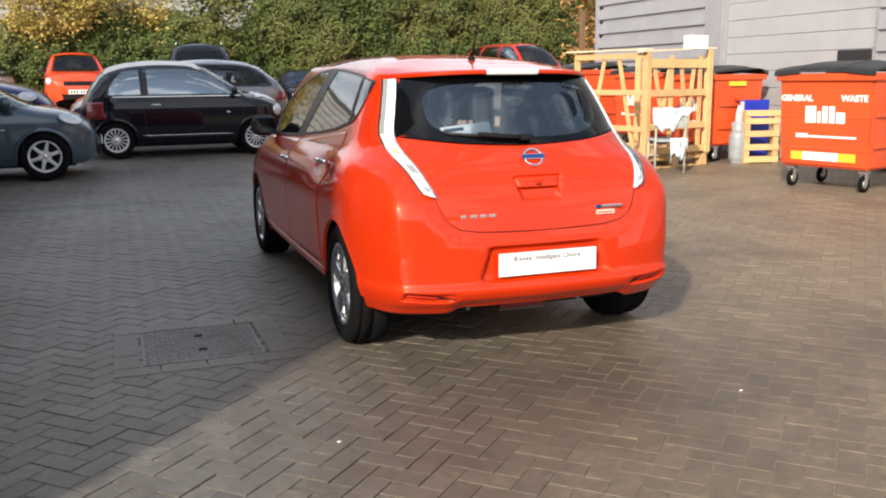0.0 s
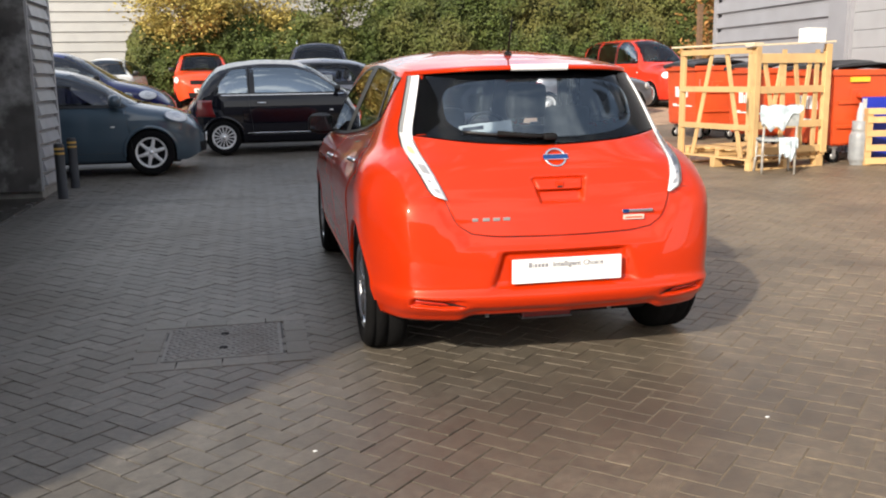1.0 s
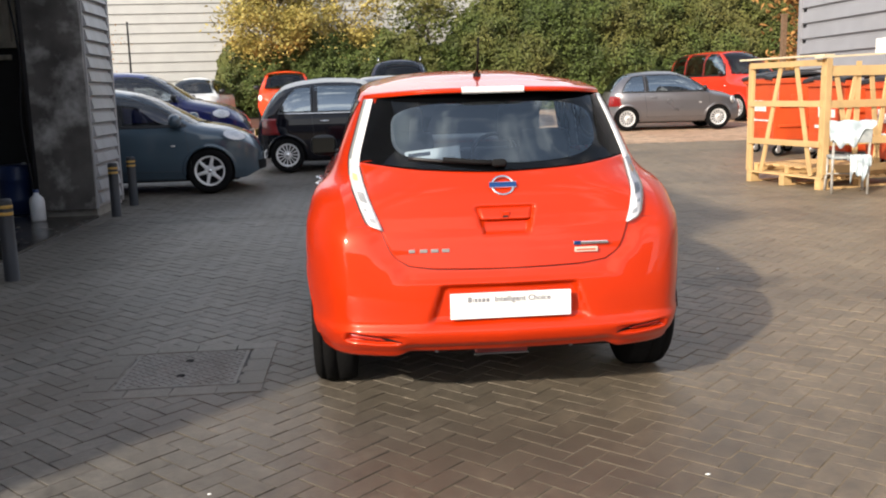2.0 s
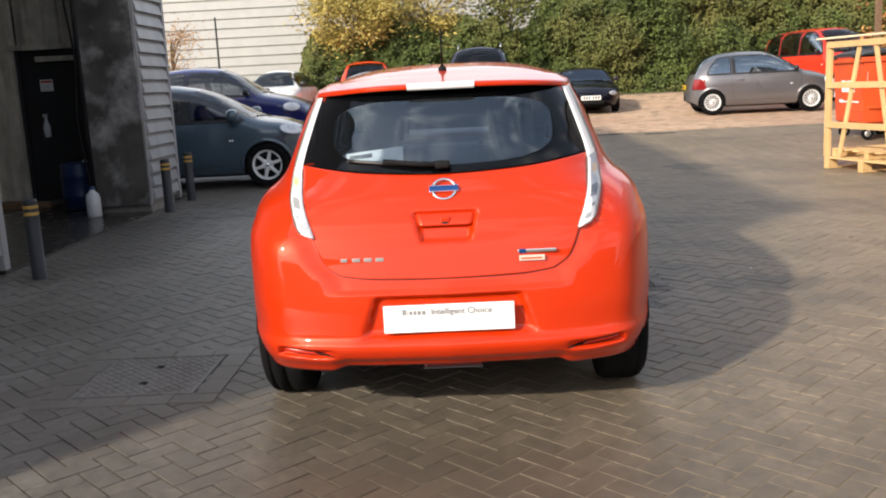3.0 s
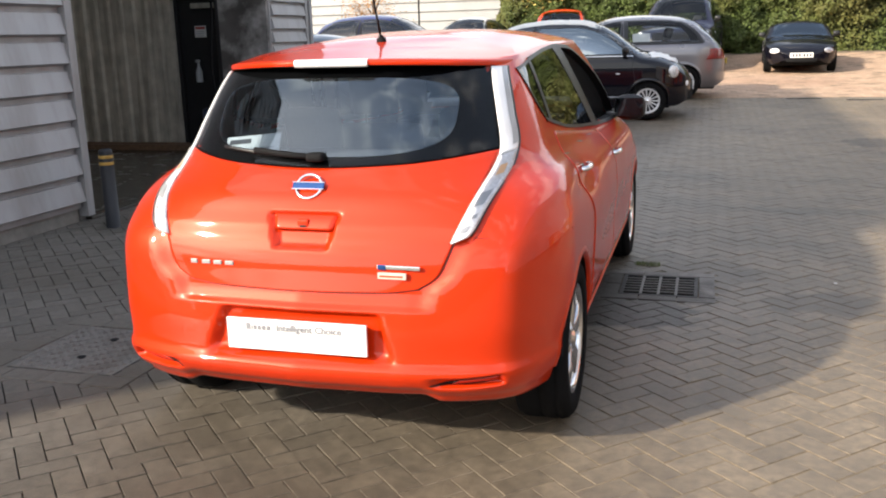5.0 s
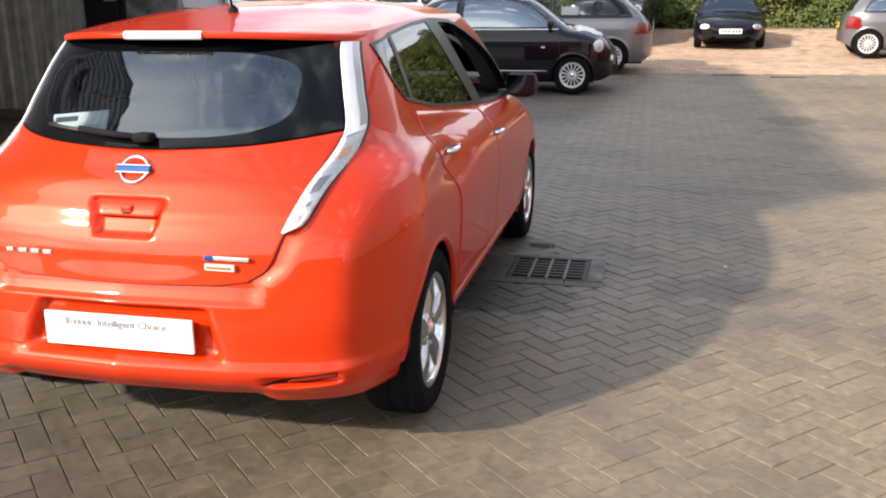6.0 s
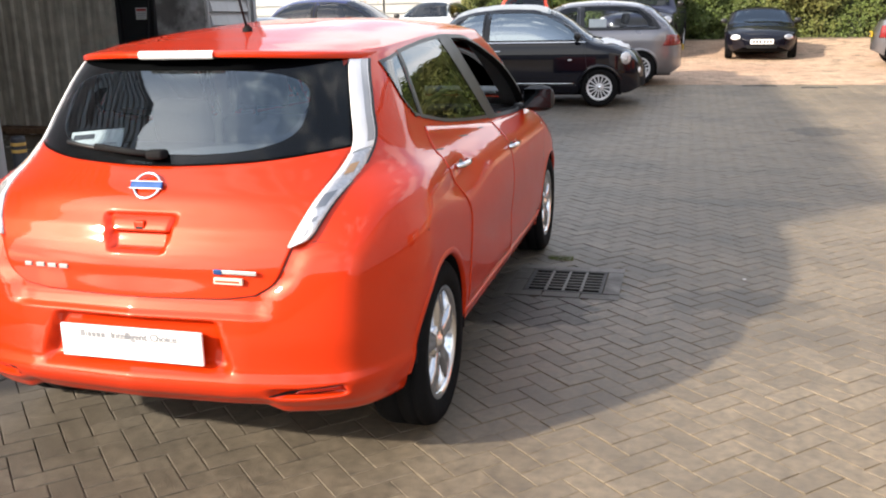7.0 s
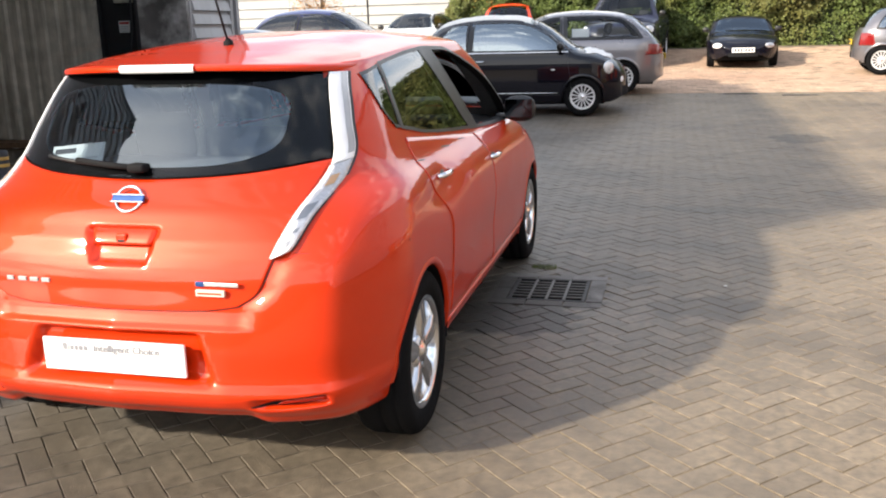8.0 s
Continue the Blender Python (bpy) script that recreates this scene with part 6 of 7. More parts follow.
for x, y in ((-3.66, 7.62), (-3.73, 8.78), (-3.45, 3.67)):
    bollard(x, y)

# clutter in the wash bay
M_BLUEDRUM = mat("blue_plastic", (0.01, 0.025, 0.09), 0.4, vary=0.1)
M_WHITEPLASTIC = mat("white_plastic", (0.48, 0.5, 0.52), 0.45, vary=0.1)
M_OLDWOOD = mat("old_timber", (0.16, 0.095, 0.055), 0.8, vary=0.3, scale=20)
d = thing("plastic_drum", "blue plastic drum standing in the wash bay", "drum", Matrix.Translation((-5.05, 8.3, 0.012)))
v, f = lathe([(0.001, 0.62), (0.2, 0.62), (0.225, 0.6), (0.23, 0.46), (0.238, 0.44), (0.23, 0.42), (0.23, 0.2), (0.238, 0.18), (0.23, 0.16), (0.22, 0.01), (0.2, 0.0), (0.001, 0.0)], 28, "z")
piece("drum_body", v, f, M_BLUEDRUM, d, "", True)
piece("bung", *lathe([(0.001, 0.645), (0.03, 0.645), (0.03, 0.618)], 14, "z"), M_WHITEPLASTIC, d, "white bung", True, Matrix.Translation((0.1, 0, 0)))
j = thing("plastic_jug", "white plastic canister beside the drum", "canister", Matrix.Translation((-4.5, 7.35, 0.012)) @ Matrix.Scale(0.88, 4))
v, f = lathe([(0.001, 0.0), (0.09, 0.0), (0.1, 0.02), (0.1, 0.26), (0.085, 0.32), (0.04, 0.36), (0.035, 0.4), (0.001, 0.4)], 20, "z")
piece("jug_body", v, f, M_WHITEPLASTIC, j, "", True)
piece("cap", *lathe([(0.001, 0.43), (0.04, 0.43), (0.042, 0.39)], 14, "z"), M_BLUEDRUM, j, "", True)
b = thing("spray_bottle", "white spray bottle hanging on the door", "bottle", Matrix.Translation((-5.72, 8.98, 0.95)))
v, f = lathe([(0.001, 0.0), (0.045, 0.0), (0.05, 0.02), (0.048, 0.15), (0.02, 0.23), (0.016, 0.3), (0.001, 0.3)], 16, "z")
piece("bottle_body", v, f, M_WHITEPLASTIC, b, "", True)
part("trigger", box((-0.015, -0.06, 0.28), (0.015, 0.03, 0.32), 0.006), M_WHITEPLASTIC, b)
for k, (y, x0, x1) in enumerate(((8.75, -8.2, -5.9), (8.55, -7.8, -5.6))):
    tagged(part("timber_board", box((x0, y, 0.013 + 0.0), (x1, y + 0.12, 0.09), 0.004), M_OLDWOOD), "old brown timber lying along the wall", "timber", "timbers in the wash bay")
tagged(piece("hose", *tube([(-4.62 + 0.03 * math.sin(z * 4), 7.52, z) for z in np.linspace(0.03, 3.4, 24)], 0.014, 8), M_MATTBLACK, None, "", True), "black hose hanging beside the dark panel", "hose")
tagged(piece("drain_pipe", *tube([(-4.58, 7.65, 0.02), (-4.58, 7.65, 3.0), (-4.58, 7.65, 5.4)], 0.045, 12), M_DARKDOOR, None, "", True), "dark pipe down the edge of the panel", "pipe")
sg = tagged(part("wall_sign", box((BX + 0.0615, 2.55, 1.72), (BX + 0.069, 2.85, 1.9)), M_PAPER), "small pale sign on the cladding", "sign")
part("print_bar", box((BX + 0.0695, 2.58, 1.8), (BX + 0.072, 2.82, 1.83)), M_REDPRINT, sg)

# ---- the unit with the roller door ----
RX = 8.3
clad_wall("wall_unit_side", "light grey profiled metal cladding in sunlight", (RX, 14.0), (RX, 10.15), 0.1, 6.4, M_CLADGREY, 0.3, depth=1.0)
tagged(part("wall_unit_panel", box((RX - 0.06, 9.66, 0), (RX + 0.15, 10.145, 6.5), 0.004), M_CLADGREY), "smooth light grey panel beside the roller door", "wall", kind="structure")
clad_wall("wall_unit_front", "light grey profiled metal cladding", (RX, 6.2), (RX, -6.0), 0.1, 6.4, M_CLADGREY, 0.3)
clad_wall("wall_unit_end", "light grey profiled metal cladding", (22, 14.0), (RX, 14.0), 0.1, 6.4, M_CLADGREY, 0.3)
tagged(part("trim_unit_corner", box((RX - 0.06, 13.98, 0), (RX + 0.06, 14.08, 6.5), 0.004), M_CLADGREY), "grey corner flashing", "trim", kind="structure")
tagged(part("wall_unit_over_door", box((RX, 6.22, 4.6), (RX + 0.15, 9.65, 6.5)), M_CLADGREY), "grey wall over the roller door", "wall", kind="structure")
tagged(part("roof_unit", box((RX - 0.1, -6, 6.502), (22, 14.1, 6.65)), M_CONTAINER), "flat roof of the unit", "roof", kind="structure")
tagged(part("wall_unit_east", box((21.9, -6, 0), (22, 14, 6.5)), M_CLADGREY), "far wall of the unit", "wall", kind="structure")
rd = tagged(new("door_roller"), "pale grey sectional roller door, closed", "door", kind="structure")
M_ROLLER = mat("roller_door_paint", (0.35, 0.35, 0.365), 0.5, vary=0.05, scale=3, stain=(0.29, 0.29, 0.3), stain_scale=0.8, stain_amount=0.4)
for k in range(16):
    z = 0.02 + k * 0.285
    part("door_section", box((RX + 0.05, 6.26, z), (RX + 0.1, 9.62, z + 0.279), 0.008), M_ROLLER, rd)
for y in (6.2, 9.62):
    part("door_guide", box((RX - 0.02, y, 0), (RX + 0.12, y + 0.05, 4.6), 0.004), M_CLADGREY, rd)
vent = tagged(part("door_window", box((RX + 0.03, 6.35, 1.47), (RX + 0.055, 7.0, 1.72), 0.01), M_DARKDOOR, rd), "dark window in the roller door")


# ---- waste containers ----
M_BIN = mat("bin_orange_red", (0.6, 0.08, 0.018), 0.45, vary=0.08, scale=4, stain=(0.4, 0.05, 0.025), stain_scale=1.5, stain_amount=0.4)
M_BINLID = mat("bin_lid_black", (0.025, 0.026, 0.03), 0.5, vary=0.15, scale=6)
M_WHITEPRINT = mat("white_print", (0.8, 0.8, 0.78), 0.5, vary=0.05)
M_YELLOW = mat("yellow_sticker", (0.8, 0.5, 0.04), 0.5, vary=0.05)
M_GALV = mat("galvanised_steel", (0.5, 0.5, 0.51), 0.4, 0.7, vary=0.15)


def text_mesh(words, size, material, name, m, parent):
    """Raised lettering as a mesh."""
    cu = bpy.data.curves.new(name, "FONT")
    cu.body, cu.size, cu.extrude, cu.align_x, cu.offset = words, size, 0.002, "CENTER", 0.004
    tmp = new(name + "_curve", cu)
    dg = bpy.context.evaluated_depsgraph_get()
    me = bpy.data.meshes.new_from_object(tmp.evaluated_get(dg))
    bpy.data.objects.remove(tmp)
    me.materials.clear()
    me.materials.append(material)
    ob = new(name, me)
    ob.parent, ob.matrix_basis = parent, m
    return ob


def waste_bin(m, words=True, yellow=False, label="orange-red wheeled waste container with a black lid"):
    """Front along local x, facing -y; origin at the middle of the front edge on the ground."""
    w = thing("waste_bin", label, "bin", m, "waste containers")
    W, D, z0, z1 = 1.28, 1.0, 0.27, 1.37
    bm = bmesh.new()
    a, b = W / 2 - 0.06, W / 2 - 0.035
    pts = [(-a, 0.06, z0), (a, 0.06, z0), (a, D - 0.06, z0), (-a, D - 0.06, z0), (-b, 0, z1), (b, 0, z1), (b, D, z1), (-b, D, z1)]
    vs = [bm.verts.new(p) for p in pts]
    for q in ((3, 2, 1, 0), (0, 1, 5, 4), (1, 2, 6, 5), (2, 3, 7, 6), (3, 0, 4, 7), (4, 5, 6, 7)):
        bm.faces.new([vs[i] for i in q])
    bmesh.ops.bevel(bm, geom=list(bm.edges), offset=0.025, segments=2, affect="EDGES")
    part("bin_body", bm, M_BIN, w, "orange-red steel body", False)
    part("rim_rail", box((-b - 0.03, -0.035, z1 - 0.075), (b + 0.03, D + 0.03, z1 + 0.015), 0.015), M_BIN, w, "folded rim")
    for z in (0.52, 0.88):
        for s in (-1, 1):
            x = s * (a + (b - a) * (z - z0) / (z1 - z0) + 0.012)
            part("side_rib", box((x - 0.02, 0.12, z), (x + 0.02, D - 0.12, z + 0.05), 0.008), M_BIN, w)
    for z in (0.48, 0.86):
        yy = 0.06 * (1 - (z - z0) / (z1 - z0))
        part("front_rib", box((-a, yy - 0.005, z), (a, yy + 0.02, z + 0.03), 0.004), M_BIN, w)
    lid = bmesh.new()
    rows = []
    for y, z in ((-0.055, z1 + 0.015), (-0.055, z1 + 0.07), (0.02, z1 + 0.1), (D * 0.3, z1 + 0.135), (D * 0.6, z1 + 0.15), (D * 0.9, z1 + 0.13), (D + 0.04, z1 + 0.09), (D + 0.04, z1 + 0.02)):
        rows.append([(x, y, z - (0.03 if abs(x) > b else 0)) for x in (-b - 0.045, -b - 0.02, -b * 0.5, -b * 0.48, 0, b * 0.48, b * 0.5, b + 0.02, b + 0.045)])
    vs = [lid.verts.new((x, y, z + (0.012 if 2 < i < 6 else 0))) for r in rows for i, (x, y, z) in enumerate(r)]
    for q in grid_faces(8, 9):
        lid.faces.new([vs[i] for i in q])
    lo = [vs[i] for i in list(range(9)) + [17, 26, 35, 44, 53, 62, 71] + list(range(70, 62, -1)) + [54, 45, 36, 27, 18, 9]]
    lid.faces.new(lo)
    part("lid", lid, M_BINLID, w, "black plastic lid")
    for s in (-1, 1):
        part("lift_arm", cyl((s * (b + 0.0), D * 0.45, 1.0), (s * (b + 0.1), D * 0.45, 1.0), 0.04, 0.04, 14), M_BIN, w, "lifting trunnion")
        part("arm_plate", box((s * (b - 0.01) - 0.02, D * 0.45 - 0.12, 0.9), (s * (b - 0.01) + 0.02, D * 0.45 + 0.12, 1.1), 0.01), M_BIN, w)
        for y in (0.18, D - 0.18):
            c = new("castor")
            c.parent = w
            c.matrix_basis = Matrix.Translation((s * (W / 2 - 0.17), y, 0))
            v, f = lathe([(0.001, -0.02), (0.06, -0.02), (0.062, -0.024), (0.09, -0.024), (0.1, -0.015), (0.1, 0.015), (0.09, 0.024), (0.062, 0.024), (0.06, 0.02), (0.001, 0.02)], 24)
            piece("castor_wheel", v, f, M_TYRE, c, "black castor wheel", True, Matrix.Translation((0, 0, 0.1)))
            v, f = lathe([(0.001, -0.027), (0.03, -0.027), (0.052, -0.021), (0.052, 0.021), (0.03, 0.027), (0.001, 0.027)], 20)
            piece("castor_hub", v, f, M_GALV, c, "grey wheel centre", True, Matrix.Translation((0, 0, 0.1)))
            bm = add_box(bmesh.new(), (-0.035, -0.03, 0.09), (-0.029, 0.03, 0.23), 0.002)
            add_box(bm, (0.029, -0.03, 0.09), (0.035, 0.03, 0.23), 0.002)
            add_box(bm, (-0.05, -0.05, 0.225), (0.05, 0.05, 0.262), 0.004)
            part("castor_fork", bm, M_GALV, c, "galvanised fork")
    slope = Matrix.Rotation(math.atan2(0.06, z1 - z0), 4, "X")
    face = lambda x, z: Matrix.Translation((x, 0.06 * (1 - (z - z0) / (z1 - z0)) - 0.006, z)) @ Matrix.Rotation(radians(90), 4, "X") @ Matrix.Rotation(math.atan2(0.06, z1 - z0), 4, "X")
    if words:
        text_mesh("GENERAL", 0.1, M_WHITEPRINT, "lettering", face(-0.36, 1.06), w)
        text_mesh("WASTE", 0.1, M_WHITEPRINT, "lettering", face(0.38, 1.06), w)
    # plain shapes in place of the maker's mark
    for k, (x0, x1, h) in enumerate(((-0.24, -0.1, 0.2), (-0.08, -0.04, 0.14), (-0.02, 0.05, 0.2), (0.07, 0.14, 0.2), (0.16, 0.27, 0.13))):
        part("mark", box((x0, -0.004, 0), (x1, 0.002, h), 0.012, face(0, 0.8) @ Matrix.Rotation(radians(-90), 4, "X")), M_WHITEPRINT, w, "white printed shape")
    part("print_strip", box((-0.36, -0.004, 0), (-0.2, 0.002, 0.05), 0, face(0, 0.62) @ Matrix.Rotation(radians(-90), 4, "X")), M_WHITEPRINT, w)
    part("print_strip", box((-0.19, -0.004, 0.005), (0.42, 0.002, 0.03), 0, face(0, 0.62) @ Matrix.Rotation(radians(-90), 4, "X")), M_WHITEPRINT, w)
    for x0, x1, mt in () if not words else ((-0.42, -0.26, M_YELLOW), (-0.26, 0.2, M_WHITEPRINT), (0.2, 0.42, M_YELLOW)):
        part("sticker", box((x0, -0.004, 0), (x1, 0.002, 0.1), 0, face(0, 0.35) @ Matrix.Rotation(radians(-90), 4, "X")), mt, w, "coloured warning sticker")
    if yellow:
        part("sticker", box((b + 0.001, 0.3, 1.205), (b + 0.034, 0.62, 1.275)), M_YELLOW, w, "yellow sticker")
    return w


def placed(x, y, turn):
    return pose(x, y, float(lift(y)), 0, 0, turn)


# the fronts face the yard, along -x
waste_bin(placed(6.0, 4.71, -75), True)
waste_bin(placed(6.97, 8.74, -88), False, True)
waste_bin(placed(6.93, 10.42, -89), False)
waste_bin(placed(6.75, 12.5, -90), False, False, "orange-red waste container with a paper notice on its front")

# ---- timber crate, pallet, chair and bottles ----
M_PINE = mat("fresh_pine", (0.62, 0.41, 0.19), 0.65, vary=0.14, scale=6, bump=0.2, bump_scale=40, object_random=0.12, stain=(0.42, 0.27, 0.12), stain_scale=3, stain_amount=0.4)
M_PLYTOP = mat("pale_sheet", (0.7, 0.58, 0.4), 0.6, vary=0.08, scale=5)


def wood(parent, p, q, w, t, up=(0, 0, 1), name="board"):
    return part(name, beam(bmesh.new(), p, q, w, t, up), M_PINE, parent)


def crate(m, LX=1.36, LY=1.5, H=1.72):
    """An open timber crate on a pallet; origin at its near corner, x along the front."""
    c = thing("timber_crate", "tall open crate of fresh pine boards on a pallet", "crate", m)
    for y in (0.05, LY / 2, LY - 0.05):
        wood(c, (0, y, 0.012), (LX, y, 0.012), 0.1, 0.022)
        for x in (0.07, LX / 2, LX - 0.07):
            part("pallet_block", box((x - 0.07, y - 0.05, 0.024), (x + 0.07, y + 0.05, 0.115), 0.003), M_PINE, c)
        wood(c, (0, y, 0.127), (LX, y, 0.127), 0.1, 0.022)
    for i in range(9):
        x = 0.05 + i * (LX - 0.1) / 8
        wood(c, (x, 0, 0.15), (x, LY, 0.15), 0.095, 0.022)
    for x in (0.025, LX - 0.025):
        for y in (0.025, LY - 0.025):
            part("post", box((x - 0.03, y - 0.025, 0.162), (x + 0.03, y + 0.025, H - 0.03 + (0.06 if x > 0.5 else 0.02)), 0.003), M_PINE, c)
            part("post", box((x - 0.022, y - 0.05, 0.163), (x + 0.022, y + 0.05, H - 0.031), 0.003), M_PINE, c)
    # loose second deck
    for y in (0.1, 0.75, 1.4):
        part("bearer", box((0.08, y - 0.04, 0.163), (LX - 0.08, y + 0.04, 0.25), 0.003), M_PINE, c)
    for i in range(7):
        yy = 0.06 + i * 0.22
        part("board", box((0.06, yy - 0.06, 0.251), (LX - 0.12, yy + 0.06, 0.275), 0.003, Matrix.Rotation(radians(0.6 * (i % 3 - 1)), 4, "Z")), M_PINE, c)
    # front frame
    y = -0.012
    for z, w in ((0.27, 0.1), (0.63, 0.1), (1.12, 0.1), (1.55, 0.13)):
        part("board", box((-0.01, y - 0.011, z - w / 2), (LX + 0.01, y + 0.011, z + w / 2), 0.003), M_PINE, c)
    for xa, xb in ((0.2, 0.36), (0.52, 0.4), (0.78, 0.96), (1.06, 0.9)):
        wood(c, (xa, y + 0.024, 1.5), (xb, y + 0.024, 0.85 if xa < 0.6 else 0.3), 0.022, 0.07, (1, 0, 0))
    for x in (0.56, 1.2):
        part("board", box((x - 0.04, y + 0.013, 0.2), (x + 0.04, y + 0.035, H - 0.05), 0.003), M_PINE, c)
    part("corner_board", box((-0.01, y - 0.034, 0.2), (0.08, y - 0.012, H - 0.01), 0.003), M_PINE, c)
    part("corner_board", box((LX - 0.1, y - 0.034, 0.2), (LX + 0.01, y - 0.012, H + 0.03), 0.003), M_PINE, c)
    # side frame
    x = -0.012
    for z, w in ((0.6, 0.08), (1.13, 0.08), (H - 0.06, 0.08)):
        part("board", box((x - 0.011, 0.03, z - w / 2), (x + 0.011, LY - 0.03, z + w / 2), 0.003), M_PINE, c)
    for ya, yb in ((0.55, 0.2), (0.85, 1.2)):
        wood(c, (x + 0.024, ya, 1.64), (x + 0.024, yb, 0.17), 0.022, 0.07, (0, 1, 0))
    part("top_board", box((-0.03, -0.05, H - 0.03), (LX + 0.14, 0.09, H - 0.005), 0.003, Matrix.Translation((0, 0, 0.022)) @ Matrix.Rotation(radians(-2.2), 4, "Y")), M_PLYTOP, c, "pale top board")
    part("top_board", box((-0.06, -0.05, H + 0.018), (0.1, LY + 0.16, H + 0.042), 0.003), M_PLYTOP, c, "pale top board")
    return c


crate(pose(5.4, 7.6, 0.002, 0, 0, 14), 1.42)
bx = thing("cardboard_box", "small pale box standing on the crate", "box", pose(6.3, 7.83, 1.762, 0, 0, 14))
part("carton", box((-0.02, -0.1, 0), (0.3, 0.1, 0.2), 0.004), M_PAPER, bx)
part("flap", box((-0.02, -0.1, 0.201), (0.3, 0.0, 0.206), 0.001), M_PAPER, bx)
nt = tagged(part("delivery_note", box((-0.1, -0.002, 0), (0.1, 0.002, 0.26)), M_PAPER, at=pose(6.84, 12.0, 1.02, 0, 0, 92)), "white paper notice on a waste container", "paper")


def chair(m):
    c = thing("chair", "old metal chair splashed with pale blue-grey paint", "chair", m)
    s = 0.21
    for x in (-s, s):
        piece("front_leg", *tube([(x, -0.2, 0.45), (x * 1.05, -0.22, 0.2), (x * 1.1, -0.24, 0.0)], 0.017, 8), M_CHAIRLEG, c, "", True)
        piece("back_leg", *tube([(x, 0.2, 0.0), (x, 0.19, 0.45), (x, 0.24, 0.9)], 0.017, 8), M_CHAIRLEG, c, "", True)
    part("seat", box((-0.23, -0.23, 0.44), (0.23, 0.21, 0.475), 0.015), M_CHAIRSEAT, c, "paint-splashed seat")
    part("backrest", box((-0.23, -0.012, 0.0), (0.23, 0.02, 0.26), 0.02, Matrix.Translation((0, 0.215, 0.65)) @ Matrix.Rotation(radians(-8), 4, "X")), M_CHAIRSEAT, c, "paint-splashed backrest")
    for z in (0.22,):
        piece("stretcher", *tube([(-s, -0.21, z), (s, -0.21, z)], 0.009, 8), M_CHAIRLEG, c, "", True)
    return c


M_CHAIRLEG = mat("chair_tube", (0.42, 0.38, 0.33), 0.6, 0.1, vary=0.3, stain=(0.6, 0.62, 0.62), stain_scale=9, stain_amount=0.8)
M_CHAIRSEAT = mat("paint_splashed", (0.3, 0.33, 0.34), 0.7, vary=0.2, scale=9, stain=(0.5, 0.5, 0.48), stain_scale=7, stain_amount=0.9)
chair(pose(5.6, 7.3, 0.002, 0, 0, 160))
# rags over the chair: one hangs down its back, one over the front of the seat
M_CLOTH = mat("paint_cloth", (0.42, 0.5, 0.55), 0.9, vary=0.25, scale=9, bump=0.3, stain=(0.78, 0.8, 0.8), stain_scale=5, stain_amount=0.9)


def rag(label, m, width, over, front, rear, top, depth, seed, skew=0.0):
    """A creased cloth laid over a bar: it hangs front and rear of the top line with a ragged hem."""
    v, nu, nv = [], 26, 22
    for j in range(nv):
        for i in range(nu):
            u, q = i / (nu - 1) - 0.5, 2 * j / (nv - 1) - 1
            hem = 1 + 0.3 * math.sin(u * 7 + seed) + 0.16 * math.sin(u * 19 + 2 * seed) + skew * u
            drop = max(0.0, abs(q) - 0.15) / 0.85 * (front if q < 0 else rear) * hem
            y = math.copysign(min(abs(q) / 0.15, 1) * depth / 2 + 0.05 * drop, q) + 0.018 * math.sin(u * 23 + seed) * min(1, drop * 6)
            v.append((u * width * (1 - 0.16 * drop), y, top - drop + over * 0.012 * math.sin(u * 15 + q * 6)))
    ob = tagged(piece("rag", v, grid_faces(nv, nu), M_CLOTH, None, "", True, m), label, "cloth")
    sol = ob.modifiers.new("thickness", "SOLIDIFY")
    sol.thickness = 0.004
    return ob


CHAIR = pose(5.6, 7.3, 0.0, 0, 0, 160)
rag("pale blue-white paint rag hung over the chair back", CHAIR @ Matrix.Translation((0, 0.24, 0)), 0.54, 1, 0.2, 0.24, 0.925, 0.07, 1.3, 1.0)
rag("grey-blue paint rag hanging over the chair seat", CHAIR @ Matrix.Translation((-0.1, 0.2, 0)) @ Matrix.Rotation(0.12, 4, "Z"), 0.26, 1, 0.05, 0.24, 0.49, 0.12, 2.6, 0.8)

g = thing("gas_bottle", "pale grey steel gas bottle standing on the paving", "gas bottle", pose(7.32, 7.9, 0.002))
M_GAS = mat("gas_grey", (0.29, 0.31, 0.33), 0.5, 0.1, vary=0.12, scale=10, stain=(0.3, 0.28, 0.25), stain_scale=6)
v, f = lathe([(0.105, 0.0), (0.11, 0.03), (0.115, 0.05), (0.13, 0.07), (0.135, 0.1), (0.135, 0.4), (0.125, 0.45), (0.1, 0.5), (0.04, 0.52), (0.001, 0.525)], 28, "z")
piece("cylinder", v, f, M_GAS, g, "", True)
v, f = lathe([(0.105, 0.5), (0.105, 0.64), (0.098, 0.64), (0.098, 0.5)], 24, "z")
piece("collar", v, f, M_GAS, g, "valve collar", True)
piece("valve", *lathe([(0.001, 0.6), (0.02, 0.6), (0.025, 0.52)], 12, "z"), M_ALLOY, g, "", True)
bt = thing("bottle", "white plastic bottle on the gas bottle", "bottle", pose(7.42, 8.02, 0.002))
v, f = lathe([(0.001, 0.0), (0.055, 0.0), (0.06, 0.02), (0.06, 0.72), (0.05, 0.8), (0.03, 0.86), (0.001, 0.86)], 18, "z")
piece("tube", v, f, M_WHITEPLASTIC, bt, "", True)
piece("cap", *lathe([(0.001, 0.9), (0.03, 0.9), (0.034, 0.855)], 14, "z"), M_WHITEPLASTIC, bt, "", True)
M_BLUEBOARD = mat("blue_board", (0.012, 0.03, 0.4), 0.5, vary=0.1)
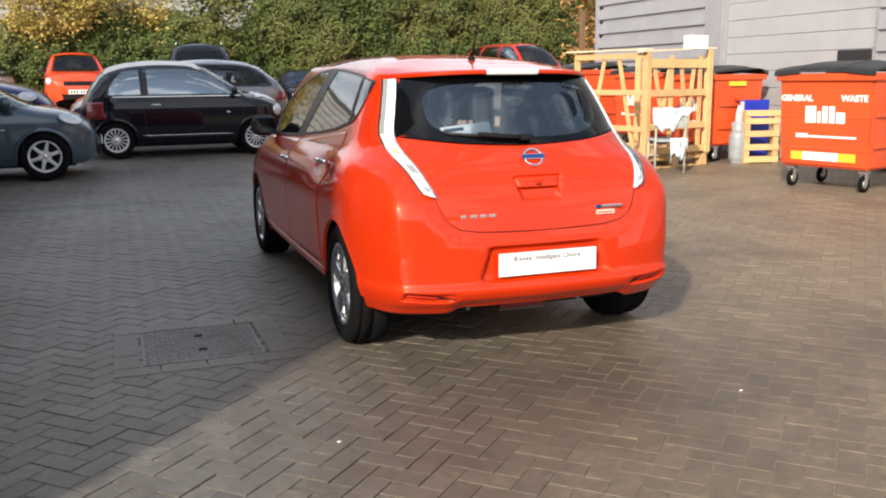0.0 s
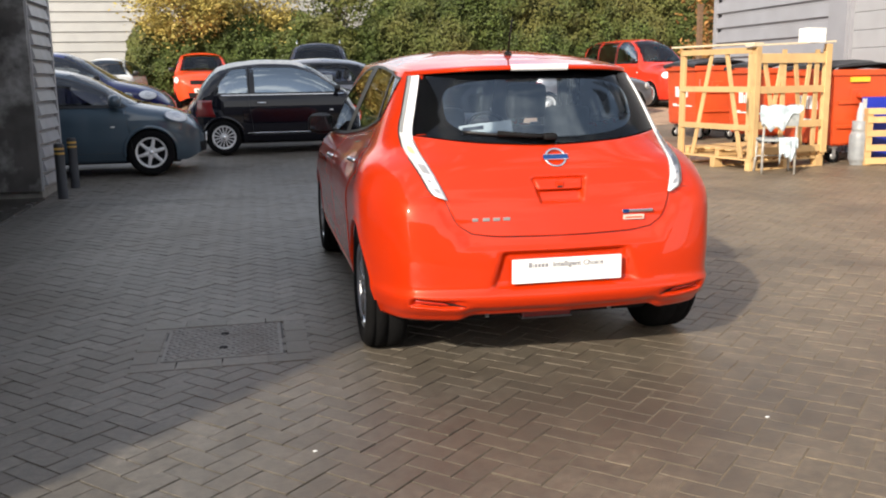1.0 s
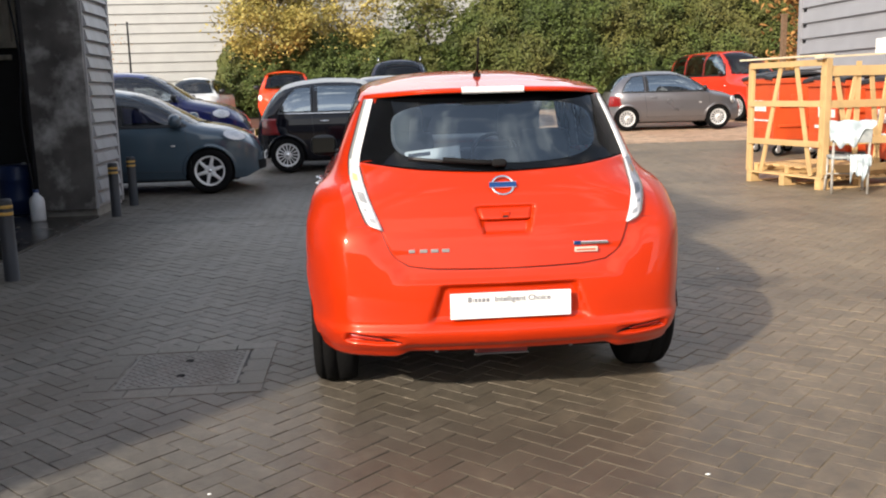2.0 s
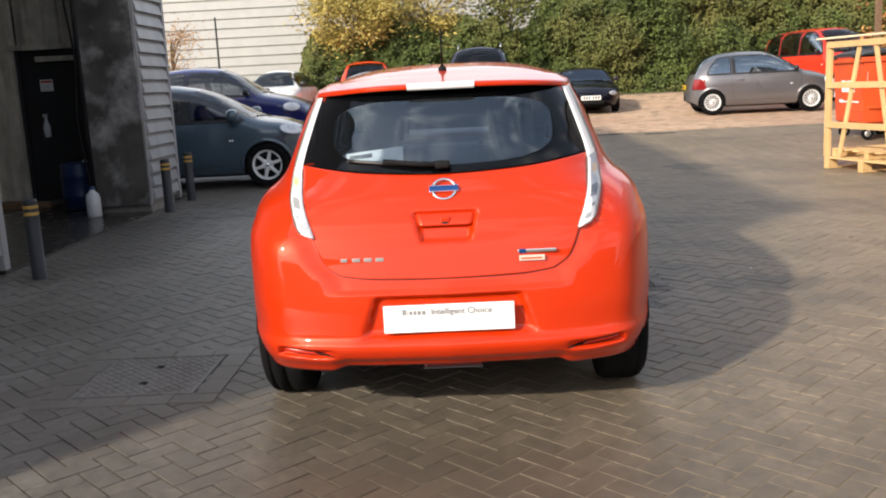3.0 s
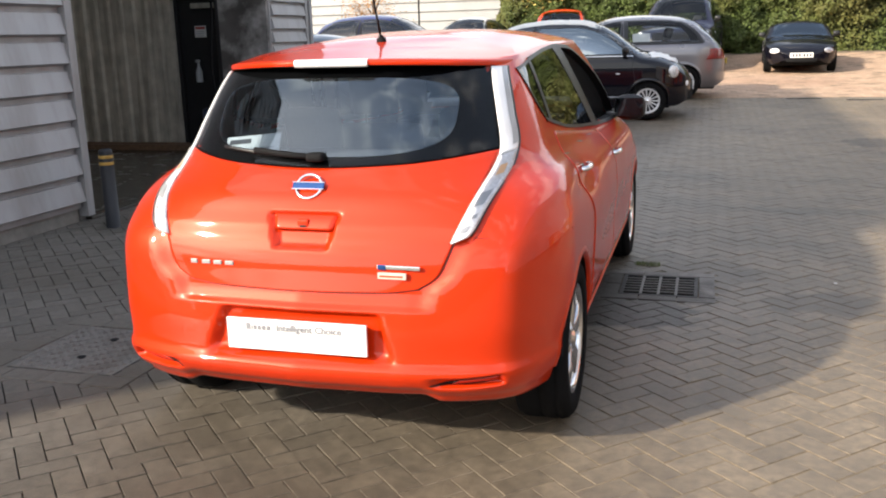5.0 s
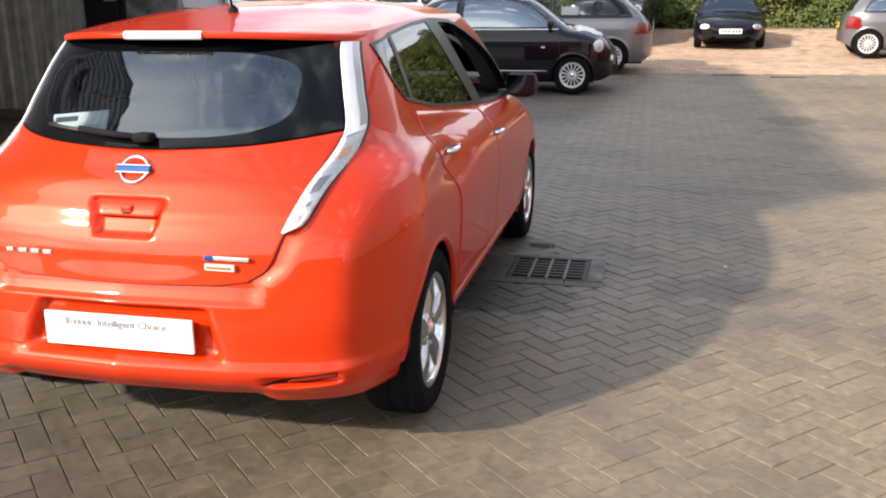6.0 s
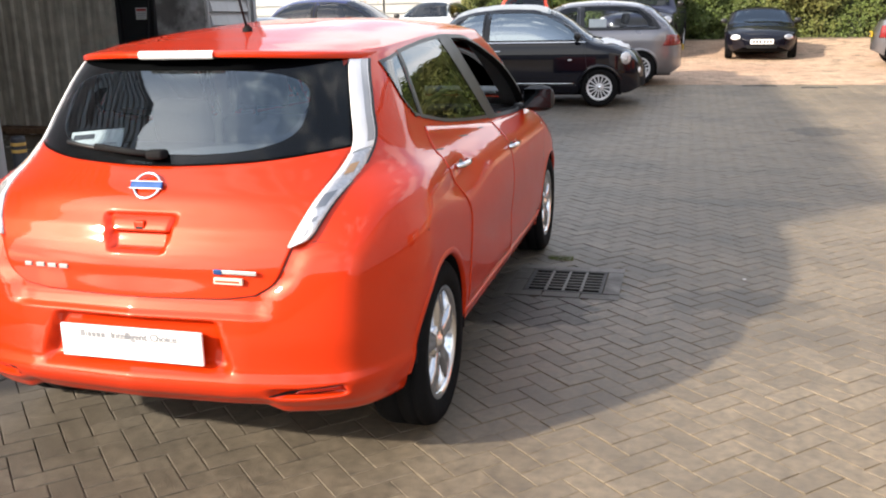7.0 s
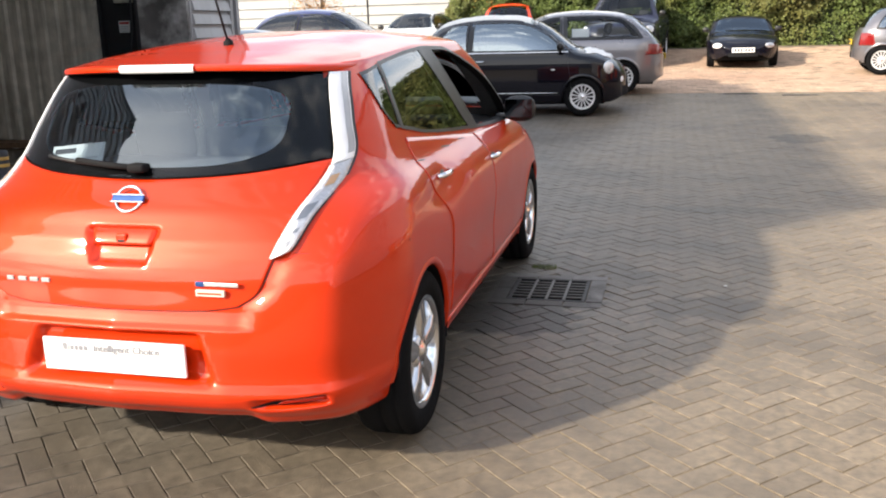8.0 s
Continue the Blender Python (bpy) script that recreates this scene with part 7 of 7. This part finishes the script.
bb = thing("blue_crate", "blue plastic sheet boards leaning behind a pallet", "board", pose(7.72, 8.0, 0.002, 0, 0, 5))
part("blue_panel", box((-0.3, 0.0, 0.0), (0.28, 0.05, 0.98), 0.006), M_BLUEBOARD, bb)
part("white_edge", box((-0.33, -0.04, 0.0), (-0.28, 0.0, 0.96), 0.004), M_WHITEPLASTIC, bb)
sp = thing("small_pallet", "small pine pallet standing on end", "pallet", pose(7.6, 7.68, 0.002, 0, 0, -12))
for x in (-0.24, 0.24):
    part("runner", box((x - 0.045, 0.0, 0.0), (x + 0.045, 0.1, 0.82), 0.003), M_PINE, sp)
for z in (0.02, 0.21, 0.42, 0.62, 0.74):
    part("slat", box((-0.285, -0.022, z), (0.285, -0.001, z + 0.085), 0.003), M_PINE, sp)
    part("slat", box((-0.285, 0.101, z), (0.285, 0.122, z + 0.085), 0.003), M_PINE, sp)


# ---- the cars ----
red_hatchback(Matrix())


def right_side(x, y, heading, wheel_back, half):
    """The pose of a car whose right rear hub stands at x, y, with its nose turned heading degrees left of +x."""
    t = radians(heading)
    fx, fy = math.cos(t), math.sin(t)
    ox, oy = x - fx * wheel_back - fy * half, y - fy * wheel_back + fx * half
    return pose(ox, oy, float(lift(oy)), 0, 0, heading - 90)


CITY = [(0, 0.46), (0.02, 0.62), (0.06, 0.8), (0.13, 0.95), (0.24, 1.13), (0.38, 1.29), (0.55, 1.39), (0.85, 1.455), (1.3, 1.488), (1.72, 1.476), (2.03, 1.41), (2.28, 1.29), (2.6, 1.08), (2.76, 0.99),
        (3.0, 0.945), (3.2, 0.88), (3.36, 0.79), (3.47, 0.68), (3.53, 0.55), (3.546, 0.45)]
MINI = [(0, 0.5), (0.03, 0.7), (0.1, 0.92), (0.2, 1.1), (0.36, 1.3), (0.6, 1.44), (1.0, 1.52), (1.5, 1.54), (1.9, 1.49), (2.2, 1.4), (2.55, 1.22), (2.85, 1.06), (3.05, 1.01), (3.25, 0.975), (3.45, 0.905), (3.64, 0.79), (3.76, 0.6), (3.8, 0.45)]
HATCH = [(0, 0.45), (0.03, 0.7), (0.1, 0.9), (0.2, 1.02), (0.42, 1.22), (0.68, 1.4), (1.05, 1.47), (1.6, 1.5), (2.1, 1.475), (2.5, 1.37), (2.9, 1.17), (3.2, 1.03), (3.45, 0.985), (3.8, 0.92), (4.1, 0.8), (4.28, 0.66), (4.36, 0.5), (4.37, 0.42)]
ROADSTER = [(0, 0.42), (0.05, 0.62), (0.15, 0.76), (0.5, 0.83), (0.95, 0.88), (1.15, 1.02), (1.4, 1.19), (1.65, 1.235), (1.95, 1.2), (2.15, 1.1), (2.5, 0.885), (2.75, 0.83), (3.2, 0.78), (3.6, 0.68), (3.85, 0.56), (3.95, 0.45), (3.97, 0.38)]
TALL = [(0, 0.5), (0.02, 0.8), (0.06, 1.1), (0.14, 1.5), (0.28, 1.78), (0.55, 1.87), (1.4, 1.9), (2.2, 1.87), (2.5, 1.76), (2.85, 1.46), (3.1, 1.22), (3.3, 1.14), (3.8, 1.08), (4.15, 1.0), (4.3, 0.85), (4.38, 0.62), (4.4, 0.5)]
SMALL_TALL = [(0, 0.5), (0.02, 0.8), (0.06, 1.05), (0.14, 1.35), (0.28, 1.53), (0.55, 1.585), (1.1, 1.6), (1.75, 1.585), (2.1, 1.5), (2.4, 1.28), (2.6, 1.12), (2.8, 1.06), (3.2, 1.0), (3.42, 0.9), (3.53, 0.72), (3.58, 0.5)]
M_CREAM = mat("cream_panel", (0.8, 0.78, 0.72), 0.85, vary=0.06, scale=14, bump=0.2, bump_scale=300)
BLACK_CAR = right_side(-1.88, 12.0, 2, 0.55, 0.72)
black_skin = parked_car(BLACK_CAR, "parked_city_car", "small glossy black rounded city car with an added cream roof panel", M_BLACKPAINT, [(y, z * 1.065) for y, z in CITY], 1.627, 0.985, 0.55, 2.3, 0.295, (0.42, 1.02, 2.7), (3.25, 0.74, 0.085, 0.095), (0.68, 0.64, 0.92),
           chrome=True, fog=True, roof_round=3.6, nose_len=0.85, top_panel=(0.4, 2.02))
# a crumpled white patch added over the bonnet in place of its bright reflection
rng = np.random.default_rng(12)
v = []
for j in range(20):
    for i in range(26):
        q, u = j / 19, i / 25
        y = 2.86 + 0.42 * u + 0.03 * math.sin(q * 9)
        x = min(0.02 + 0.6 * q + 0.03 * math.sin(u * 11) - 0.22 * q * u, float(black_skin.side_x(y, black_skin.shoulder(y))) * 0.97)
        edge = min(q, 1 - q, u, 1 - u) * 10
        v.append((x, y, over(black_skin, x, y) + 0.006 + min(edge, 1) * (0.014 + 0.013 * math.sin(u * 17 + q * 8) * math.sin(q * 13 - u * 5) + rng.normal(0, 0.003))))
tagged(piece("cloth", v, grid_faces(20, 26), M_PAPER, None, "", True, BLACK_CAR), "crumpled white patch added on the black bonnet for its bright reflection", "cloth")
parked_car(right_side(-2.81 - 2.45, 9.72 - 0.1, 2, 0.62, 0.74), "parked_hatchback", "slate-grey rounded small hatchback beside the building", M_TEAL, MINI, 1.66, 0.96, 0.62, 2.43, 0.325, (0.5, 1.5, 2.85), (3.42, 0.83, 0.2, 0.12), (0.7, 0.6, 0.9),
           glass=M_SHADEGLASS, style="six", mirror=1.6, mirror_mat=M_TEAL, nose_len=0.9, strip=False)
parked_car(right_side(6.12, 18.7, -5, 0.55, 0.72), "parked_city_car", "small metallic grey rounded city car on the brick apron", M_GREYPAINT, CITY, 1.627, 0.93, 0.55, 2.3, 0.295, (0.42, 1.02, 2.7), (3.23, 0.72, 0.085, 0.095), (0.68, 0.6, 0.86),
           roof_round=3.6, nose_len=0.85)
parked_car(pose(1.62, 16.0, float(lift(16.0)), 0, 0, 97), "parked_hatchback", "metallic grey hatchback with a card in its window", M_GREYPAINT, [(y, z * 1.05) for y, z in HATCH], 1.79, 1.01, 0.85, 2.64, 0.31, (0.5, 1.95, 3.2), (3.9, 0.68, 0.16, 0.07), (0.55, 0.72, 0.92), glass=M_PRIVACY)
parked_car(pose(0.78, 25.6, float(lift(23.3)), 0, 0, 175), "parked_off_roader", "dark off-roader with silver roof rails", M_NAVY, TALL, 1.92, 1.15, 0.85, 2.66, 0.36, (0.3, 1.0, 1.9, 2.95), (4.12, 0.85, 0.13, 0.09), (0.75, 0.8, 1.1),
           rails=True, style="six", tumble=0.13, roof_round=7.0, nose_len=0.7, tail_len=0.4, plate=(0.55, 0.7), upper_grille=(0.72, 0.9, 0.5))
# opaque black panes put the dark of the cabin into their colour
parked_car(pose(3.6, 24.6, float(lift(22.0)), 0, 0, 178), "parked_roadster", "black two-seat roadster with its soft top up", M_BLACKPAINT, ROADSTER, 1.68, 0.8, 0.85, 2.265, 0.29, (1.15, 1.5, 2.45), (3.77, 0.52, 0.15, 0.065), (0.6, 0.5, 0.66),
           glass=M_BLACKTRIM, screen_mat=M_DARKSCREEN, tumble=0.14, roof_round=6.5, plate=(0.36, 0.5), grille=(0.26, 0.34, 0.4))
parked_car(pose(9.9, 24.6, float(lift(22)), 0, 0, 196), "parked_off_roader", "bright red small off-roader by the hedge", M_REDPAINT, [(y, z * 1.06) for y, z in TALL], 1.88, 1.24, 0.85, 2.66, 0.36, (0.3, 1.0, 1.9, 2.95), (4.12, 0.9, 0.12, 0.1), (0.75, 0.8, 1.1),
           tumble=0.12, roof_round=7.0, nose_len=0.6, tail_len=0.4, plate=(0.55, 0.7), upper_grille=(0.76, 0.96, 0.5))
parked_car(pose(-2.95, 26.0, float(lift(24)), 0, 0, 184), "parked_hatchback", "orange-red small upright car facing the yard", M_SCARLET, SMALL_TALL, 1.62, 1.0, 0.6, 2.36, 0.29, (0.3, 1.35, 2.45), (3.3, 0.78, 0.12, 0.09), (0.75, 0.7, 1.0),
           mirror_mat=M_BLACKTRIM, tumble=0.13, roof_round=7.0, nose_len=0.6, tail_len=0.4, upper_grille=(0.66, 0.78, 0.45))
parked_car(pose(-7.0, 15.6, float(lift(15.6)), 0, 0, -92), "parked_hatchback", "dark blue hatchback behind the grey one", M_BLUEPAINT, [(y * 0.94, z * 1.18) for y, z in HATCH], 1.75, 1.13, 0.75, 2.55, 0.31, (0.52, 1.5, 3.0), (3.66, 0.9, 0.18, 0.1), (0.55, 0.8, 1.05), glass=M_SHADEGLASS)
parked_car(pose(-5.3, 25.4, float(lift(23)), 0, 0, 178), "parked_hatchback", "white car facing the yard before the cladding", M_WHITEPAINT, [(y * 0.96, z * 1.03) for y, z in HATCH], 1.75, 1.0, 0.8, 2.55, 0.3, (0.52, 1.5, 3.0), (3.75, 0.72, 0.16, 0.08), (0.55, 0.72, 0.92))

# ---- hedge, trees and what lies behind ----
M_LEAF = mat("hedge_leaf", (0.064, 0.088, 0.021), 0.55, vary=0.35, scale=1.2, island=0.32, spec=0.25, stain=(0.17, 0.15, 0.045), stain_scale=0.35, stain_amount=0.85)
M_YLEAF = mat("yellow_leaf", (0.37, 0.29, 0.075), 0.6, vary=0.3, scale=1.5, island=0.35, stain=(0.16, 0.17, 0.03), stain_scale=0.8, stain_amount=0.6)
M_BROWNLEAF = mat("brown_leaf", (0.34, 0.17, 0.05), 0.7, vary=0.3, island=0.4)
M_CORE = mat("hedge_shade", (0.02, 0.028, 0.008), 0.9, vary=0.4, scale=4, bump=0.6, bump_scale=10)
M_BARK = mat("bark", (0.11, 0.085, 0.06), 0.9, vary=0.3, scale=15, bump=0.6, bump_scale=30)


def leaf_mesh(centres, normals, sizes, rngl):
    """Folded four-cornered leaves, each its own island."""
    n = len(centres)
    a = np.cross(normals, rngl.normal(size=(n, 3)))
    a /= np.linalg.norm(a, axis=1, keepdims=True) + 1e-9
    b = np.cross(normals, a)
    s = sizes[:, None]
    tip, base = centres + a * s, centres - a * s
    left = centres + b * s * 0.55 + normals * s * 0.2
    right = centres - b * s * 0.55 + normals * s * 0.2
    v = np.stack([base, left, tip, right], 1).reshape(-1, 3)
    f = [(4 * i, 4 * i + 1, 4 * i + 2) for i in range(n)] + [(4 * i, 4 * i + 2, 4 * i + 3) for i in range(n)]
    return v, f


def hedge_top(x):
    return curve([(-6, 2.0), (-4.6, 2.9), (-3.0, 3.2), (-1.0, 3.4), (0.5, 3.3), (2.0, 3.2), (3.5, 4.6), (5.0, 5.6), (8.0, 6.0), (13.0, 5.8), (20.0, 5.5)])(x)


def hedge():
    h = tagged(new("hedge"), "thick ivy-grown green and yellow hedge along the yard", "hedge", kind="stuff")
    r = np.random.default_rng(11)
    n = 90000
    x = r.uniform(-5.2, 19, n)
    w = r.random(n) ** 0.9
    base = 0.75
    z = base + w * (hedge_top(x) + 0.25 * np.sin(x * 2.3) + 0.2 * np.sin(x * 5.1 + 1) - base)
    bulge = np.array([noise.noise(Vector((a * 0.9, b * 0.9, 0.3))) for a, b in zip(x, z)]) * 0.55 + np.array([noise.noise(Vector((a * 2.6, b * 2.6, 4.0))) for a, b in zip(x, z)]) * 0.3
    y = 26.3 - bulge - 0.5 * np.sin(np.pi * np.clip(w, 0, 1)) + r.normal(0, 0.12, n) + 0.5 * w
    nor = np.stack([r.normal(0, 0.6, n), -1 + r.normal(0, 0.4, n), 0.5 + r.normal(0, 0.5, n)], 1)
    nor /= np.linalg.norm(nor, axis=1, keepdims=True)
    v, f = leaf_mesh(np.stack([x, y, z], 1), nor, r.uniform(0.03, 0.075, n), r)
    piece("foliage", v, f, M_LEAF, h)
    # dark sheet behind the leaves; the hedge's inner shade is put into its colour
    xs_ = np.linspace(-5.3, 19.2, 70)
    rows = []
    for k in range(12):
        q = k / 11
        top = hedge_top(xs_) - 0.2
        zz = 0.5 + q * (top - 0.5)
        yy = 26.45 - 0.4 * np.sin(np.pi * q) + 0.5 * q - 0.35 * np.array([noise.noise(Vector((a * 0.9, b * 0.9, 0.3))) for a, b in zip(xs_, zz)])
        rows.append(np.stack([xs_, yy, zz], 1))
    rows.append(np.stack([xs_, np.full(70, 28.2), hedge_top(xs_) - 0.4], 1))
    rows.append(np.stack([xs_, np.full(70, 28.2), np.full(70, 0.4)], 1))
    piece("stems", np.concatenate(rows), grid_faces(len(rows), 70), M_CORE, h, "dark backing sheet inside, shade put into its colour", True)
    return h


hedge()


def tree(m, label, leaf, seed, height=5.0, spread=2.0, clumps=26, count=260, crown_from=0.35, leaf_size=(0.05, 0.1)):
    t = thing("tree", label, "tree", m)
    r = np.random.default_rng(seed)
    random.seed(seed)
    bm = bmesh.new()
    add_cyl(bm, (0, 0, -0.1), (0.05, 0.02, height * 0.35), 0.11, 0.085, 10)
    add_cyl(bm, (0.05, 0.02, height * 0.34), (0.0, 0.05, height * 0.7), 0.085, 0.05, 9)
    add_cyl(bm, (0.0, 0.05, height * 0.69), (0.03, 0, height * 0.95), 0.05, 0.015, 8)
    tips = []
    for i in range(clumps):
        a, q = r.uniform(0, 6.28), r.uniform(crown_from, 1.0)
        reach = spread * math.sqrt(max(0.15, 1 - ((q - 0.62) / 0.55) ** 2)) * r.uniform(0.35, 1.0)
        tip = Vector((reach * math.cos(a), reach * math.sin(a), height * q))
        start = Vector((0.03, 0.03, height * max(0.25, q - 0.25)))
        add_cyl(bm, start, start.lerp(tip, 0.5) + Vector((0, 0, 0.1)), 0.03, 0.02, 6)
        add_cyl(bm, start.lerp(tip, 0.5) + Vector((0, 0, 0.1)), tip, 0.02, 0.006, 6)
        tips.append(tip)
    part("trunk", bm, M_BARK, t, "brown trunk and limbs", True)
    pts = []
    for tip in tips:
        k = int(count * r.uniform(0.6, 1.3))
        pts.append(np.array(tip) + r.normal(0, 1, (k, 3)) * np.array([0.34, 0.34, 0.24]) * r.uniform(0.7, 1.3))
    pts = np.concatenate(pts)
    nor = r.normal(0, 1, pts.shape)
    nor[:, 2] = np.abs(nor[:, 2]) + 0.4
    nor /= np.linalg.norm(nor, axis=1, keepdims=True)
    v, f = leaf_mesh(pts, nor, r.uniform(*leaf_size, len(pts)), r)
    piece("crown", v, f, leaf, t, "loose crown of small leaves")
    return t


tree(pose(-3.3, 27.2, 0.8), "autumn tree with bright yellow leaves behind the hedge", M_YLEAF, 5, 4.6, 1.9, 36, 560, 0.45, (0.035, 0.08))
tree(pose(-1.0, 27.6, 0.8), "small tree with yellowing leaves behind the hedge", M_YLEAF, 6, 3.8, 1.4, 22, 420, 0.4, (0.035, 0.08))
tree(pose(1.6, 27.4, 0.8), "slender green-yellow tree rising out of the hedge", M_LEAF, 9, 3.6, 1.5, 20, 240, 0.3)
tree(pose(9.6, 15.6, 0.2), "rust-brown autumn bush beside the unit", M_BROWNLEAF, 7, 3.6, 0.9, 20, 240, 0.2)
tree(pose(-9.2, 25.6, 0.8), "bare brown shrub before the white cladding", M_BROWNLEAF, 12, 2.6, 0.6, 18, 220, 0.2, (0.02, 0.045))

clad_wall("wall_far_unit", "white profiled cladding of the building behind the hedge", (-40, 30.0), (30, 30.0), 0.3, 5.1, M_WHITECLAD, 0.34, 0.3)
tagged(part("wall_far_base", box((-40, 29.8, 0), (-5.4, 29.98, 1.6)), M_CONCRETE), "low grey block wall under the cladding", "wall", kind="structure")
tagged(part("roof_far_unit", box((-40, 29.9, 5.402), (30, 45, 5.6)), M_CONTAINER), "roof of the far building", "roof", kind="structure")
pl = thing("fence_post", "thin dark steel post before the white cladding", "post", pose(-7.9, 26.4, 0.75))
part("pole", cyl((0, 0, 0), (0, 0, 3.1), 0.035, 0.03, 10), M_MATTPOST, pl)
part("pole_cap", cyl((0, 0, 3.1), (0, 0, 3.15), 0.045, 0.03, 10), M_MATTPOST, pl)
wp = thing("timber_post", "weathered timber post at the corner of the unit", "post", pose(8.15, 14.5, 0.18))
part("pole", box((-0.05, -0.05, 0), (0.05, 0.05, 2.6), 0.008), M_OLDWOOD, wp)
part("post_cap", box((-0.06, -0.06, 2.6), (0.06, 0.06, 2.64), 0.01), M_OLDWOOD, wp)
# slot drains at the edge of the red brick
for x, y in ((3.05, 15.25), (4.05, 14.95)):
    s = thing("slot_drain", "narrow dark iron slot drain across the paving", "drain", pose(x, y, float(lift(y)) + 0.007, math.degrees(math.atan(0.033)), 0, 0), "slot drains")
    part("drain_bed", box((-0.3, -0.065, -0.01), (0.3, 0.065, 0.002), 0.002), M_MATTBLACK, s)
    for i in range(14):
        part("drain_bar", box((-0.29 + i * 0.0435, -0.06, 0.0), (-0.27 + i * 0.0435, 0.06, 0.006), 0.001), M_IRON, s)

# card in the window of the grey hatchback
cw = tagged(part("window_card", box((-0.16, -0.002, 0), (0.16, 0.002, 0.16)), M_PAPER, at=pose(0.1, 15.02, float(lift(15.1)) + 1.1, -18, 0, 7)), "white card in a car window", "paper")

# plain walls that close the yard behind the camera
tagged(part("wall_south", box((-30, -32.3, 0), (30, -32, 6.0)), M_CLADGREY), "plain light wall of a unit across the yard", "wall", kind="structure")
